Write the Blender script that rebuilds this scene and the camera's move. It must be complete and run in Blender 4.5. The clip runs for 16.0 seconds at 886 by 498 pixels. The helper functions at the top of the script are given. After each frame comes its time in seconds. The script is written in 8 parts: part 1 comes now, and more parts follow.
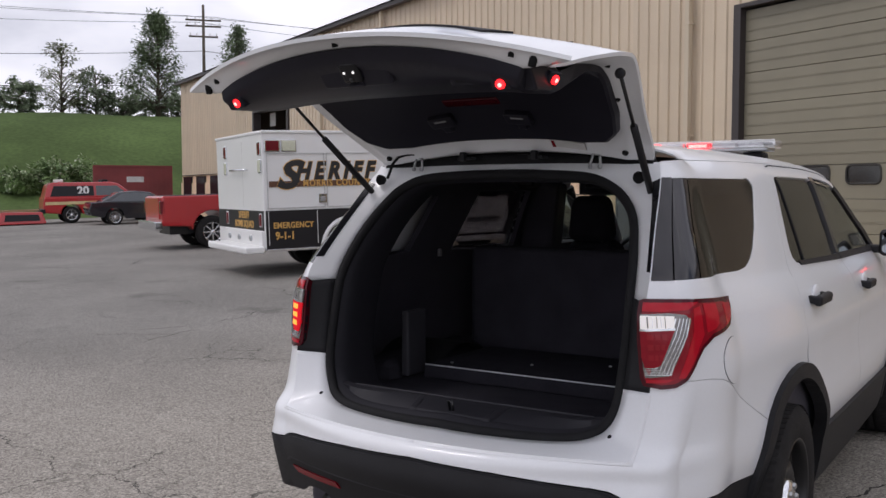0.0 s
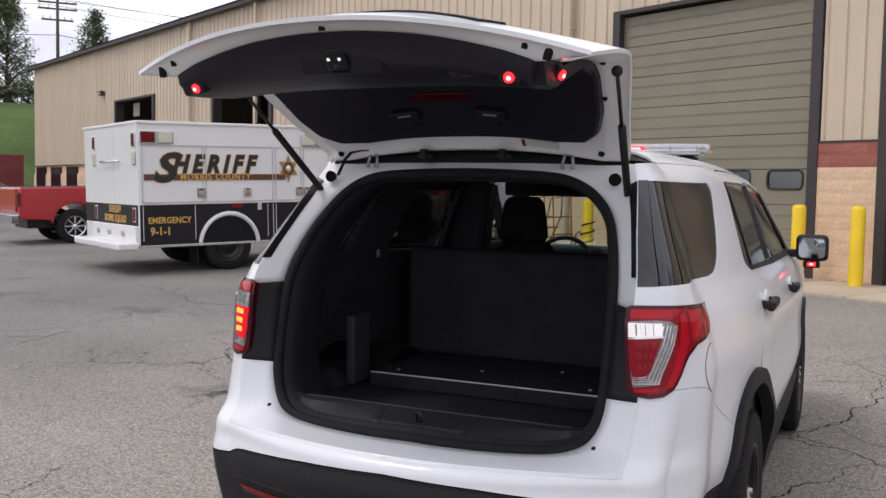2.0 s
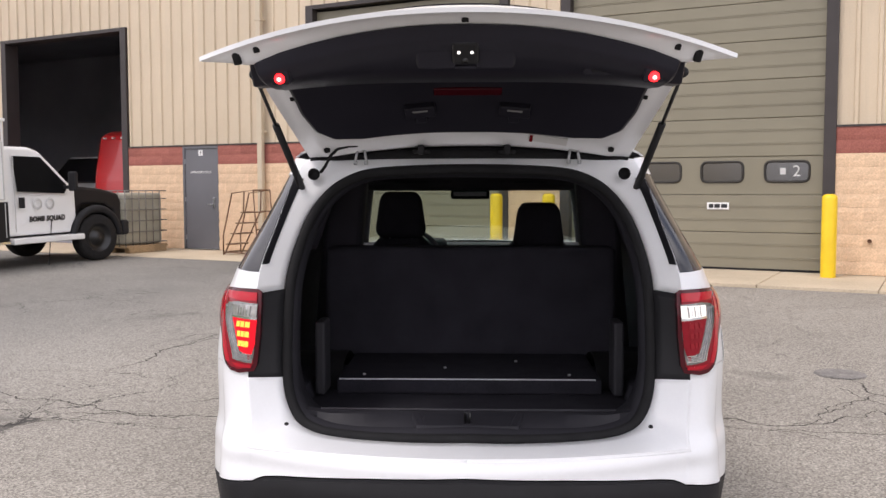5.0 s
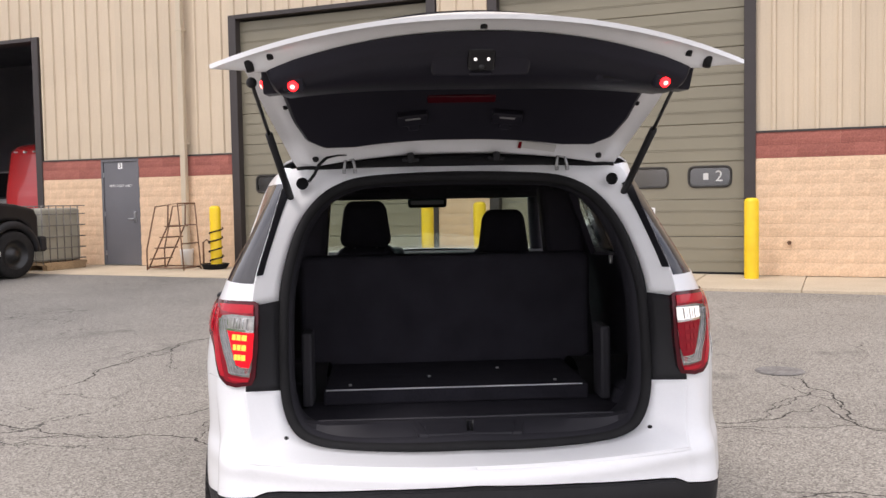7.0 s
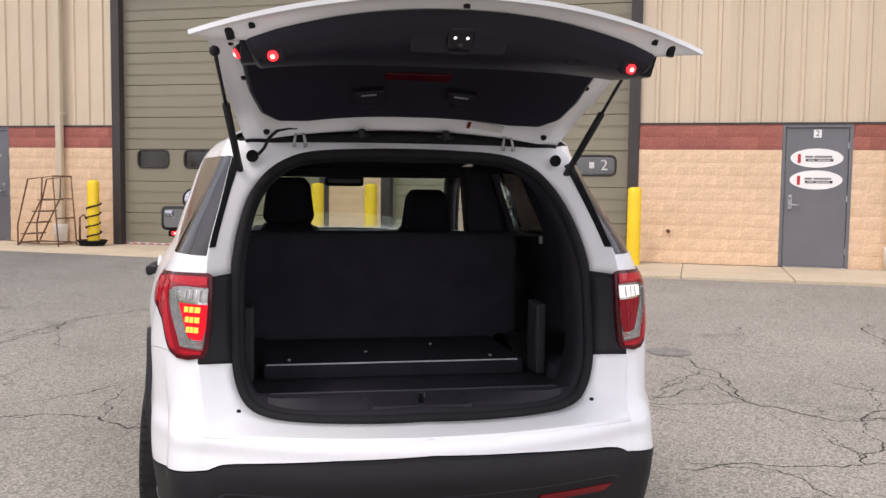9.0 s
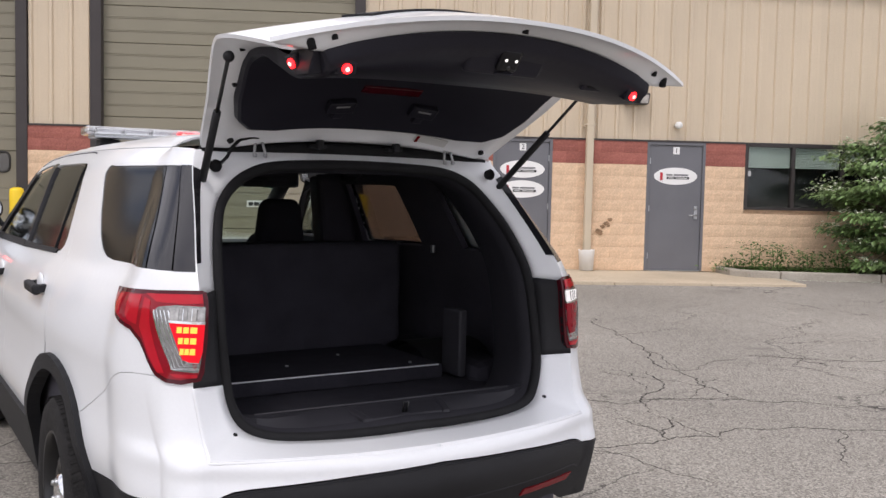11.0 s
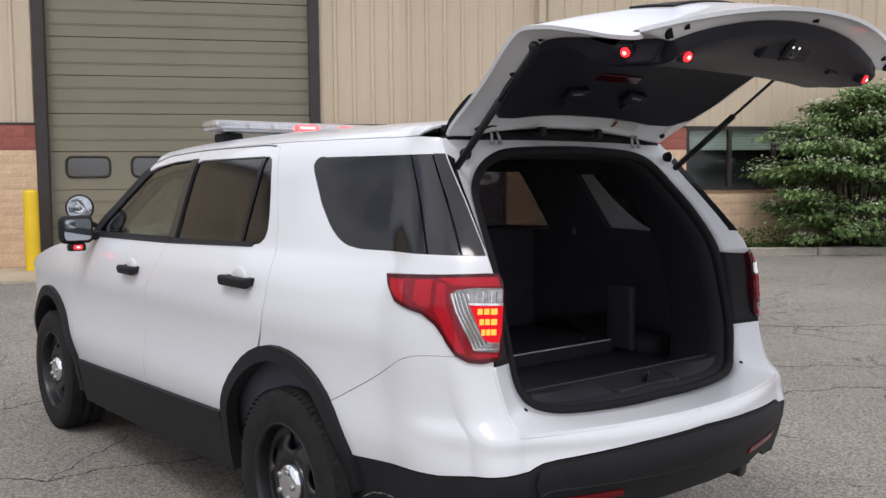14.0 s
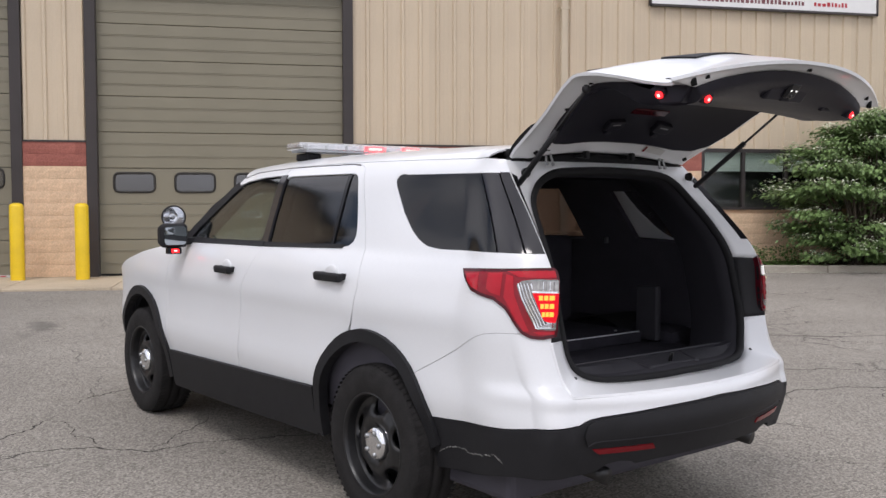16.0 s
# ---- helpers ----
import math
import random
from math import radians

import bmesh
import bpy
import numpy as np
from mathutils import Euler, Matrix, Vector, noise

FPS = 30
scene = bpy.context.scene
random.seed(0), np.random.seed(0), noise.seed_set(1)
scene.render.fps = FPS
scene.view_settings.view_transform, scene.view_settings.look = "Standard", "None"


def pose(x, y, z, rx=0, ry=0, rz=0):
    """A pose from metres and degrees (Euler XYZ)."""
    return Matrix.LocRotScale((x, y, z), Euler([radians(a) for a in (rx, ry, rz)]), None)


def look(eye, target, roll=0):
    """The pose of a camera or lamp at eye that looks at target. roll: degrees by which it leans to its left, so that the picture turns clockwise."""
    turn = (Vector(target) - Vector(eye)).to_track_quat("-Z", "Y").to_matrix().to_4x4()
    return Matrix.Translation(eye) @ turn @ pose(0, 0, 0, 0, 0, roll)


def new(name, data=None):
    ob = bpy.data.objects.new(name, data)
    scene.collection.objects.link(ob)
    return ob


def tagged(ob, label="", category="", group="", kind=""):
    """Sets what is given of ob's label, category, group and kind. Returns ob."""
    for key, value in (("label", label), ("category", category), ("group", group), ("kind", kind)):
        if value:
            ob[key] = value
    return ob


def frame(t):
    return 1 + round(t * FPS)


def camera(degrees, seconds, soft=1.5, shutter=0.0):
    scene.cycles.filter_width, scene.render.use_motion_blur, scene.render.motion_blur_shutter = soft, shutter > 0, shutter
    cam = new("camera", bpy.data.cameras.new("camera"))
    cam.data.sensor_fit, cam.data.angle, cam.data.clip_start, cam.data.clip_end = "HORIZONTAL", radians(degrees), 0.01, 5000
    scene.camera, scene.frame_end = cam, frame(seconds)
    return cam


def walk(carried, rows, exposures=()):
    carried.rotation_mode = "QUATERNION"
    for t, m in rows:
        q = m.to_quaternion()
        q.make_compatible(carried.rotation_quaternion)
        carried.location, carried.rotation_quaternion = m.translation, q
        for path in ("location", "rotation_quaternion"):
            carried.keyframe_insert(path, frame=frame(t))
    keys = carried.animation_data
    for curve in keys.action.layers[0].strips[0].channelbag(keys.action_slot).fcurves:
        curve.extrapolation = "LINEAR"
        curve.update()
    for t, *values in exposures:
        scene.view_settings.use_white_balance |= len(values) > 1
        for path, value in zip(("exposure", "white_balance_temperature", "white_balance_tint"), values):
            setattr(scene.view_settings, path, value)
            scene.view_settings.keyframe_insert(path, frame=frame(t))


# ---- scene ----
cam = camera(51.1, 16.0)
PATH = [
    (0, (1.644, 0.386, 1.534), (-0.069, 1.412, 1.412), 0.0),
    (0.5, (1.63, 0.375, 1.53), (-0.064, 1.43, 1.403), 0.7),
    (1, (1.578, 0.322, 1.529), (-0.084, 1.426, 1.388), 0.8),
    (1.5, (1.465, 0.274, 1.527), (-0.152, 1.442, 1.386), 1.0),
    (2, (1.286, 0.196, 1.535), (-0.258, 1.461, 1.411), 1.1),
    (2.5, (1.133, 0.061, 1.531), (-0.318, 1.431, 1.399), 1.2),
    (3, (0.99, -0.15, 1.55), (-0.364, 1.314, 1.403), 0.1),
    (3.2, (0.935, -0.197, 1.548), (-0.39, 1.294, 1.405), -0.1),
    (5.3, (0.136, -0.632, 1.535), (-0.756, 1.155, 1.42), -0.4),
    (5.5, (0.085, -0.639, 1.537), (-0.779, 1.162, 1.439), -0.7),
    (6, (0.007, -0.683, 1.534), (-0.792, 1.148, 1.441), -1.2),
    (6.5, (-0.006, -0.711, 1.532), (-0.788, 1.126, 1.424), -1.2),
    (7, (-0.016, -0.718, 1.529), (-0.797, 1.12, 1.417), -1.0),
    (7.5, (-0.024, -0.718, 1.528), (-0.795, 1.124, 1.419), -0.7),
    (8, (-0.042, -0.736, 1.529), (-0.778, 1.12, 1.421), -0.4),
    (8.5, (-0.106, -0.806, 1.519), (-0.756, 1.081, 1.38), 0.3),
    (9, (-0.251, -0.857, 1.508), (-0.775, 1.067, 1.36), 0.7),
    (9.5, (-0.479, -0.904, 1.509), (-0.885, 1.052, 1.401), 0.2),
    (10, (-0.749, -1.002, 1.502), (-0.951, 0.985, 1.397), 0.7),
    (10.2, (-0.858, -1.048, 1.518), (-0.98, 0.945, 1.4), 1.1),
    (12.3, (-1.98, -0.884, 1.487), (-1.506, 1.054, 1.359), -0.3),
    (12.5, (-2.068, -0.824, 1.48), (-1.609, 1.117, 1.345), -0.6),
    (13, (-2.259, -0.746, 1.481), (-1.864, 1.208, 1.324), -1.3),
    (13.5, (-2.443, -0.828, 1.484), (-2.012, 1.12, 1.338), -1.3),
    (14, (-2.549, -0.986, 1.486), (-2.111, 0.961, 1.343), -0.5),
    (14.5, (-2.599, -1.202, 1.488), (-2.224, 0.757, 1.348), 0.1),
    (15, (-2.74, -1.423, 1.474), (-2.367, 0.538, 1.351), -0.0),
    (15.5, (-2.9, -1.612, 1.462), (-2.489, 0.341, 1.333), -0.1),
    (16, (-2.927, -1.669, 1.461), (-2.515, 0.286, 1.359), -0.0),
]
walk(cam, [(t, look(eye, target, roll)) for t, eye, target, roll in PATH], exposures=((0, -0.2, 6250, 17), (1.5, 0.0, 6250, 17), (3, 0.3, 6350, 16), (5.5, 0.55, 6550, 17), (7, 0.55, 6550, 17), (9, 0.5, 6550, 17), (10, 0.45, 6500, 17),
                                                                                        (12.5, 0.0, 6250, 14), (13, -0.05, 6250, 14), (14.5, 0.05, 6250, 14), (16, 0.12, 6300, 15)))

# ---- sky and sun ----
world = bpy.data.worlds.new("sky")
scene.world = world
world.use_nodes = True
wn, wl = world.node_tree.nodes, world.node_tree.links
wn.clear()
w_out = wn.new("ShaderNodeOutputWorld")
w_bg = wn.new("ShaderNodeBackground")
w_sky = wn.new("ShaderNodeTexSky")
w_sky.sky_type = "NISHITA"
w_sky.sun_disc = False
w_sky.sun_elevation = radians(52)
w_sky.sun_rotation = radians(200)
w_sky.air_density, w_sky.dust_density, w_sky.ozone_density = 1.0, 3.0, 1.0
w_co = wn.new("ShaderNodeTexCoord")
w_map = wn.new("ShaderNodeMapping")
w_map.inputs["Scale"].default_value = (1.0, 1.0, 2.6)
w_noise = wn.new("ShaderNodeTexNoise")
w_noise.inputs["Scale"].default_value = 2.3
w_noise.inputs["Detail"].default_value = 7.0
w_noise.inputs["Roughness"].default_value = 0.55
w_ramp = wn.new("ShaderNodeValToRGB")
w_ramp.color_ramp.elements[0].position = 0.33
w_ramp.color_ramp.elements[1].position = 0.45
w_shade = wn.new("ShaderNodeTexNoise")
w_shade.inputs["Scale"].default_value = 4.2
w_shade.inputs["Detail"].default_value = 6.0
w_cloud = wn.new("ShaderNodeValToRGB")
w_cloud.color_ramp.elements[0].position = 0.3
w_cloud.color_ramp.elements[0].color = (5.6, 5.8, 6.3, 1)
w_cloud.color_ramp.elements[1].position = 0.68
w_cloud.color_ramp.elements[1].color = (11.2, 11.2, 11.4, 1)
w_mix = wn.new("ShaderNodeMix")
w_mix.data_type = "RGBA"
wl.new(w_co.outputs["Generated"], w_map.inputs["Vector"])
wl.new(w_map.outputs["Vector"], w_noise.inputs["Vector"])
wl.new(w_map.outputs["Vector"], w_shade.inputs["Vector"])
wl.new(w_noise.outputs["Fac"], w_ramp.inputs["Fac"])
wl.new(w_shade.outputs["Fac"], w_cloud.inputs["Fac"])
wl.new(w_ramp.outputs["Color"], w_mix.inputs["Factor"])
wl.new(w_sky.outputs["Color"], w_mix.inputs["A"])
wl.new(w_cloud.outputs["Color"], w_mix.inputs["B"])
wl.new(w_mix.outputs["Result"], w_bg.inputs["Color"])
w_bg.inputs["Strength"].default_value = 0.123
wl.new(w_bg.outputs["Background"], w_out.inputs["Surface"])

sun = new("sun", bpy.data.lights.new("sun", "SUN"))
sun.data.energy = 1.0
sun.data.angle = radians(14)
sun.data.color = (1.0, 0.96, 0.9)
sun.matrix_world = look((0, 0, 30), (8, 16, 0))

# ---- materials ----


def material(name, colour, rough=0.5, metal=0.0, spec=0.5, vary=0.12, scale=6.0, grain=0.0, grain_scale=120.0, bump=0.0, coat=0.0, alpha_noise=None, rand=0.0):
    """A procedural surface: base colour with a coarse and a fine variation, and fine relief."""
    m = bpy.data.materials.new(name)
    m.use_nodes = True
    n, l = m.node_tree.nodes, m.node_tree.links
    b = n["Principled BSDF"]
    b.inputs["Roughness"].default_value = rough
    b.inputs["Metallic"].default_value = metal
    b.inputs["Specular IOR Level"].default_value = spec
    b.inputs["Coat Weight"].default_value = coat
    b.inputs["Coat Roughness"].default_value = 0.04
    co = n.new("ShaderNodeTexCoord")
    big = n.new("ShaderNodeTexNoise")
    big.inputs["Scale"].default_value = scale
    big.inputs["Detail"].default_value = 6.0
    l.new(co.outputs["Object"], big.inputs["Vector"])
    fine = n.new("ShaderNodeTexNoise")
    fine.inputs["Scale"].default_value = grain_scale
    fine.inputs["Detail"].default_value = 3.0
    l.new(co.outputs["Object"], fine.inputs["Vector"])
    k1 = n.new("ShaderNodeMapRange")
    k1.inputs["From Min"].default_value, k1.inputs["From Max"].default_value = 0.3, 0.7
    k1.inputs["To Min"].default_value, k1.inputs["To Max"].default_value = 1 - vary, 1 + vary
    l.new(big.outputs["Fac"], k1.inputs["Value"])
    k2 = n.new("ShaderNodeMapRange")
    k2.inputs["From Min"].default_value, k2.inputs["From Max"].default_value = 0.3, 0.7
    k2.inputs["To Min"].default_value, k2.inputs["To Max"].default_value = 1 - grain, 1 + grain
    l.new(fine.outputs["Fac"], k2.inputs["Value"])
    mul = n.new("ShaderNodeMath")
    mul.operation = "MULTIPLY"
    l.new(k1.outputs["Result"], mul.inputs[0])
    l.new(k2.outputs["Result"], mul.inputs[1])
    last = mul.outputs["Value"]
    if rand:
        info = n.new("ShaderNodeObjectInfo")
        k3 = n.new("ShaderNodeMapRange")
        k3.inputs["To Min"].default_value, k3.inputs["To Max"].default_value = 1 - rand, 1 + rand
        l.new(info.outputs["Random"], k3.inputs["Value"])
        mul3 = n.new("ShaderNodeMath")
        mul3.operation = "MULTIPLY"
        l.new(last, mul3.inputs[0])
        l.new(k3.outputs["Result"], mul3.inputs[1])
        last = mul3.outputs["Value"]
    vm = n.new("ShaderNodeVectorMath")
    vm.operation = "SCALE"
    vm.inputs[0].default_value = colour
    l.new(last, vm.inputs["Scale"])
    l.new(vm.outputs["Vector"], b.inputs["Base Color"])
    if bump:
        bp = n.new("ShaderNodeBump")
        bp.inputs["Strength"].default_value = bump
        bp.inputs["Distance"].default_value = 0.01
        l.new(fine.outputs["Fac"], bp.inputs["Height"])
        l.new(bp.outputs["Normal"], b.inputs["Normal"])
    return m


def emitter(name, colour, strength):
    m = bpy.data.materials.new(name)
    m.use_nodes = True
    b = m.node_tree.nodes["Principled BSDF"]
    b.inputs["Base Color"].default_value = (*colour, 1)
    b.inputs["Emission Color"].default_value = (*colour, 1)
    b.inputs["Emission Strength"].default_value = strength
    b.inputs["Specular IOR Level"].default_value = 0.15
    return m


def pane(name, tint, rough=0.02, ior=1.5, boost=1.0):
    """Thin glass: a tinted see-through sheet with a mirror that grows towards grazing angles."""
    m = bpy.data.materials.new(name)
    m.use_nodes = True
    n, l = m.node_tree.nodes, m.node_tree.links
    n.clear()
    out = n.new("ShaderNodeOutputMaterial")
    tr = n.new("ShaderNodeBsdfTransparent")
    tr.inputs["Color"].default_value = (*tint, 1)
    gl = n.new("ShaderNodeBsdfGlossy")
    gl.inputs["Roughness"].default_value = rough
    gl.inputs["Color"].default_value = (1, 1, 1, 1)
    fr = n.new("ShaderNodeLayerWeight")
    fr.inputs["Blend"].default_value = 0.5
    pw = n.new("ShaderNodeMath")
    pw.operation = "POWER"
    pw.inputs[1].default_value = 5.0
    l.new(fr.outputs["Facing"], pw.inputs[0])
    k = n.new("ShaderNodeMath")
    k.operation = "MULTIPLY_ADD"
    k.use_clamp = True
    k.inputs[1].default_value = 0.8
    k.inputs[2].default_value = 0.045 * boost
    l.new(pw.outputs["Value"], k.inputs[0])
    mx = n.new("ShaderNodeMixShader")
    l.new(k.outputs["Value"], mx.inputs["Fac"])
    l.new(tr.outputs["BSDF"], mx.inputs[1])
    l.new(gl.outputs["BSDF"], mx.inputs[2])
    l.new(mx.outputs["Shader"], out.inputs["Surface"])
    return m


def lens(name, colour, rough=0.08):
    """Moulded coloured plastic over a reflector."""
    m = material(name, colour, rough=rough, vary=0.06, scale=30, coat=0.05, spec=0.3)
    return m


WHITE = material("white_car_paint", (0.735, 0.748, 0.765), rough=0.30, vary=0.015, scale=2.0, grain=0.01, coat=0.55)
INNER_WHITE = material("white_inner_paint", (0.72, 0.73, 0.74), rough=0.42, vary=0.03, scale=5.0, coat=0.2)
BLACK = material("black_textured_plastic", (0.013, 0.013, 0.015), rough=0.6, spec=0.28, vary=0.15, scale=9.0, grain=0.15, grain_scale=400, bump=0.15)
GLOSSBLACK = material("gloss_black_trim", (0.012, 0.012, 0.014), rough=0.16, spec=0.22, vary=0.05)
BAYRUBBER = material("weathered_rubber", (0.042, 0.040, 0.037), rough=0.8, spec=0.25, vary=0.25, scale=9, grain=0.15)
RUBBER = material("black_rubber", (0.009, 0.009, 0.010), rough=0.8, spec=0.25, vary=0.2, scale=14, grain=0.1)
TYRE = material("tyre_rubber", (0.017, 0.016, 0.016), rough=0.88, spec=0.25, vary=0.25, scale=18, grain=0.25, grain_scale=160, bump=0.3)
CABIN = material("dark_cabin_plastic", (0.058, 0.055, 0.068), rough=0.65, spec=0.3, vary=0.1, scale=6, grain=0.1, grain_scale=300, bump=0.1)
LINER = material("aperture_lining_plastic", (0.018, 0.0175, 0.022), rough=0.7, spec=0.2, vary=0.1, scale=6, grain=0.1, grain_scale=300, bump=0.1)
CARPET = material("black_carpet", (0.028, 0.027, 0.034), rough=0.95, spec=0.1, vary=0.15, scale=10, grain=0.3, grain_scale=500, bump=0.4)
CLOTH = material("black_seat_cloth", (0.037, 0.0355, 0.045), rough=0.9, spec=0.15, vary=0.15, scale=8, grain=0.25, grain_scale=600, bump=0.3)
CHROME = material("chrome", (0.75, 0.76, 0.78), rough=0.12, metal=1.0, vary=0.04)
EDGEMETAL = material("bright_edge_metal", (0.60, 0.60, 0.62), rough=0.3, metal=0.4)
STEEL = material("dull_steel", (0.42, 0.43, 0.44), rough=0.38, metal=1.0, vary=0.1)
BLACKSTEEL = material("black_steel_wheel", (0.010, 0.010, 0.011), rough=0.35, vary=0.2, scale=12)
GLASS_DARK = pane("privacy_glass", (0.27, 0.257, 0.26), rough=0.09, boost=1.6)
# mirror share raised so the door panes show a brighter yard reflection
GLASS_BAY = pane("reflective_door_glass", (0.16, 0.155, 0.15), rough=0.12, boost=3.2)
GLASS_QUARTER = pane("dark_privacy_glass", (0.115, 0.11, 0.115), rough=0.15, boost=1.2)
GLASS = pane("clear_glass", (0.78, 0.84, 0.80), boost=1.2)
GLASS_BAND = pane("green_shade_band", (0.34, 0.55, 0.45))
GLASS_FRONT = pane("front_door_glass", (0.60, 0.64, 0.61), rough=0.03, boost=1.5)
OFFICEGLASS = pane("office_glass", (0.80, 0.84, 0.82), boost=0.45)
GLASS_CLEAR = pane("lamp_glass", (0.92, 0.93, 0.94))
RED_LENS = lens("smoky_red_lens_edge", (0.065, 0.005, 0.010))
RED_PANEL = lens("red_lens", (0.24, 0.007, 0.016))
RED_BRIGHT = lens("bright_red_lens", (0.44, 0.010, 0.022))
PRIVACY = material("pillar_black_glass", (0.022, 0.021, 0.024), rough=0.10, spec=0.5, vary=0.08)
SILLMAT = material("dark_sill_plastic", (0.017, 0.0165, 0.021), rough=0.55, spec=0.3, vary=0.1, scale=8, grain=0.1, grain_scale=400, bump=0.1)
CLEAR_LENS = material("clear_ribbed_lens", (0.24, 0.23, 0.225), rough=0.22, metal=0.5, vary=0.3, scale=60, coat=0.6)
WHITE_LED = emitter("white_led", (1.0, 0.97, 0.92), 0.9)
RED_LED = emitter("red_led", (1.0, 0.014, 0.016), 4.0)
RED_CORE = emitter("red_lamp_core", (1.0, 0.40, 0.34), 2.2)
REVERSE = emitter("lit_reversing_lens", (0.85, 0.82, 0.78), 0.35)
REVERSE_OFF = material("unlit_reversing_lens", (0.36, 0.355, 0.345), rough=0.15, metal=0.4, vary=0.3, scale=70, coat=0.5)
BRAKE = emitter("brake_lens", (0.70, 0.008, 0.018), 0.32)
LED = emitter("amber_lamp_diode", (1.0, 0.34, 0.05), 1.2)
LED_OFF = lens("unlit_lamp_diode", (0.27, 0.012, 0.020))
REFLECT = lens("dark_red_reflector", (0.16, 0.006, 0.01))
MIRROR = material("mirror_glass", (0.36, 0.39, 0.41), rough=0.03, metal=1.0, vary=0.02)
BARLENS = pane("light_bar_lens", (0.86, 0.87, 0.88), rough=0.15, boost=6.0)
MODULE = material("light_module", (0.78, 0.78, 0.79), rough=0.25, vary=0.2, scale=40, metal=0.3)
TRIMMAT = material("gate_trim_plastic", (0.0175, 0.0168, 0.0235), rough=0.38, spec=0.15, vary=0.1, scale=5, grain=0.08, grain_scale=300, bump=0.05)
LAMPFACE = material("pale_lamp_glass", (0.50, 0.48, 0.46), rough=0.25, vary=0.2, scale=14)
STOPLENS = lens("dark_stop_lens", (0.050, 0.004, 0.008))
SCUFF = material("grey_scuff", (0.19, 0.185, 0.18), rough=0.8, vary=0.4, scale=40)
DULLGREY = material("grey_label", (0.22, 0.22, 0.225), rough=0.5)
PALE = material("pale_label", (0.55, 0.55, 0.54), rough=0.5)
TAN = material("tan_ribbed_metal", (0.585, 0.485, 0.355), rough=0.45, vary=0.05, scale=0.8, grain=0.03, grain_scale=40, rand=0.03)
TRIMTAN = material("tan_trim_metal", (0.54, 0.46, 0.34), rough=0.45, vary=0.05, scale=1.5)
BRONZE = material("dark_bronze_trim", (0.038, 0.031, 0.030), rough=0.5, vary=0.12, scale=2.0)
BLOCK = material("tan_split_block", (0.69, 0.50, 0.338), rough=0.92, spec=0.2, vary=0.13, scale=2.2, grain=0.12, grain_scale=45, bump=0.6, rand=0.035)
REDBLOCK = material("red_split_block", (0.335, 0.125, 0.10), rough=0.92, spec=0.2, vary=0.10, scale=3.0, grain=0.15, grain_scale=45, bump=0.9, rand=0.10)
DIRT = material("brown_dirt", (0.26, 0.17, 0.105), rough=0.95, spec=0.1, vary=0.3, scale=25, grain=0.2)
MORTAR = material("mortar", (0.68, 0.49, 0.33), rough=0.95, spec=0.15, vary=0.1, scale=8, grain=0.15, grain_scale=90, bump=0.4)
DOORPAINT = material("olive_door_paint", (0.219, 0.200, 0.144), rough=0.5, vary=0.06, scale=0.9, grain=0.03, grain_scale=60, rand=0.03)
DOORGREY = material("grey_door_paint", (0.135, 0.137, 0.15), rough=0.42, vary=0.08, scale=1.4, grain=0.03)
YELLOW = material("yellow_bollard_paint", (0.80, 0.55, 0.012), rough=0.42, vary=0.08, scale=3.0, grain=0.04)
CONCRETE = material("pale_concrete", (0.50, 0.42, 0.31), rough=0.92, spec=0.2, vary=0.12, scale=0.9, grain=0.12, grain_scale=50, bump=0.35)
KERB = material("kerb_concrete", (0.36, 0.33, 0.28), rough=0.92, spec=0.2, vary=0.15, scale=2.0, grain=0.15, grain_scale=60, bump=0.4)
BAYWALL = material("bay_interior", (0.24, 0.24, 0.26), rough=0.8, vary=0.15, scale=0.5)
SOIL = material("dark_mulch", (0.045, 0.032, 0.022), rough=1.0, spec=0.1, vary=0.35, scale=3, grain=0.4, grain_scale=40, bump=1.0)
GRASS = material("mown_grass", (0.072, 0.108, 0.036), rough=0.95, spec=0.1, vary=0.30, scale=0.13, grain=0.16, grain_scale=3.5, bump=0.2)
LEAF = material("shrub_leaves", (0.138, 0.216, 0.070), rough=0.45, vary=0.4, scale=1.2, grain=0.2, grain_scale=12)
WEED = material("weed_leaves", (0.085, 0.16, 0.03), rough=0.6, vary=0.35, scale=3)
TREELEAF = material("tree_leaves", (0.145, 0.190, 0.105), rough=0.7, vary=0.35, scale=0.8)
PALELEAF = material("young_leaves", (0.19, 0.21, 0.12), rough=0.7, vary=0.3, scale=0.8)
BARK = material("bark", (0.10, 0.08, 0.06), rough=0.95, vary=0.3, scale=4, grain=0.3, grain_scale=30, bump=0.8)
FLOWER = material("white_flowers", (0.72, 0.75, 0.60), rough=0.8, vary=0.15, scale=5)
TRUCKWHITE = material("truck_white_paint", (0.78, 0.78, 0.77), rough=0.3, vary=0.02, scale=1.2, coat=0.4)
TRUCKBLACK = material("truck_black_film", (0.012, 0.011, 0.013), rough=0.4, spec=0.3, vary=0.08, scale=2)
RED = material("red_vehicle_paint", (0.42, 0.018, 0.02), rough=0.28, vary=0.05, scale=1.5, coat=0.6)
SEDAN = material("black_vehicle_paint", (0.012, 0.013, 0.018), rough=0.2, vary=0.05, coat=0.8)
GOLD = material("gold_film", (0.62, 0.36, 0.10), rough=0.4, vary=0.06)
BROWN = material("brown_film", (0.11, 0.045, 0.022), rough=0.4, vary=0.08)
SIGNMAROON = material("maroon_ink", (0.17, 0.055, 0.065), rough=0.5)
INK = material("black_ink", (0.015, 0.015, 0.016), rough=0.5)
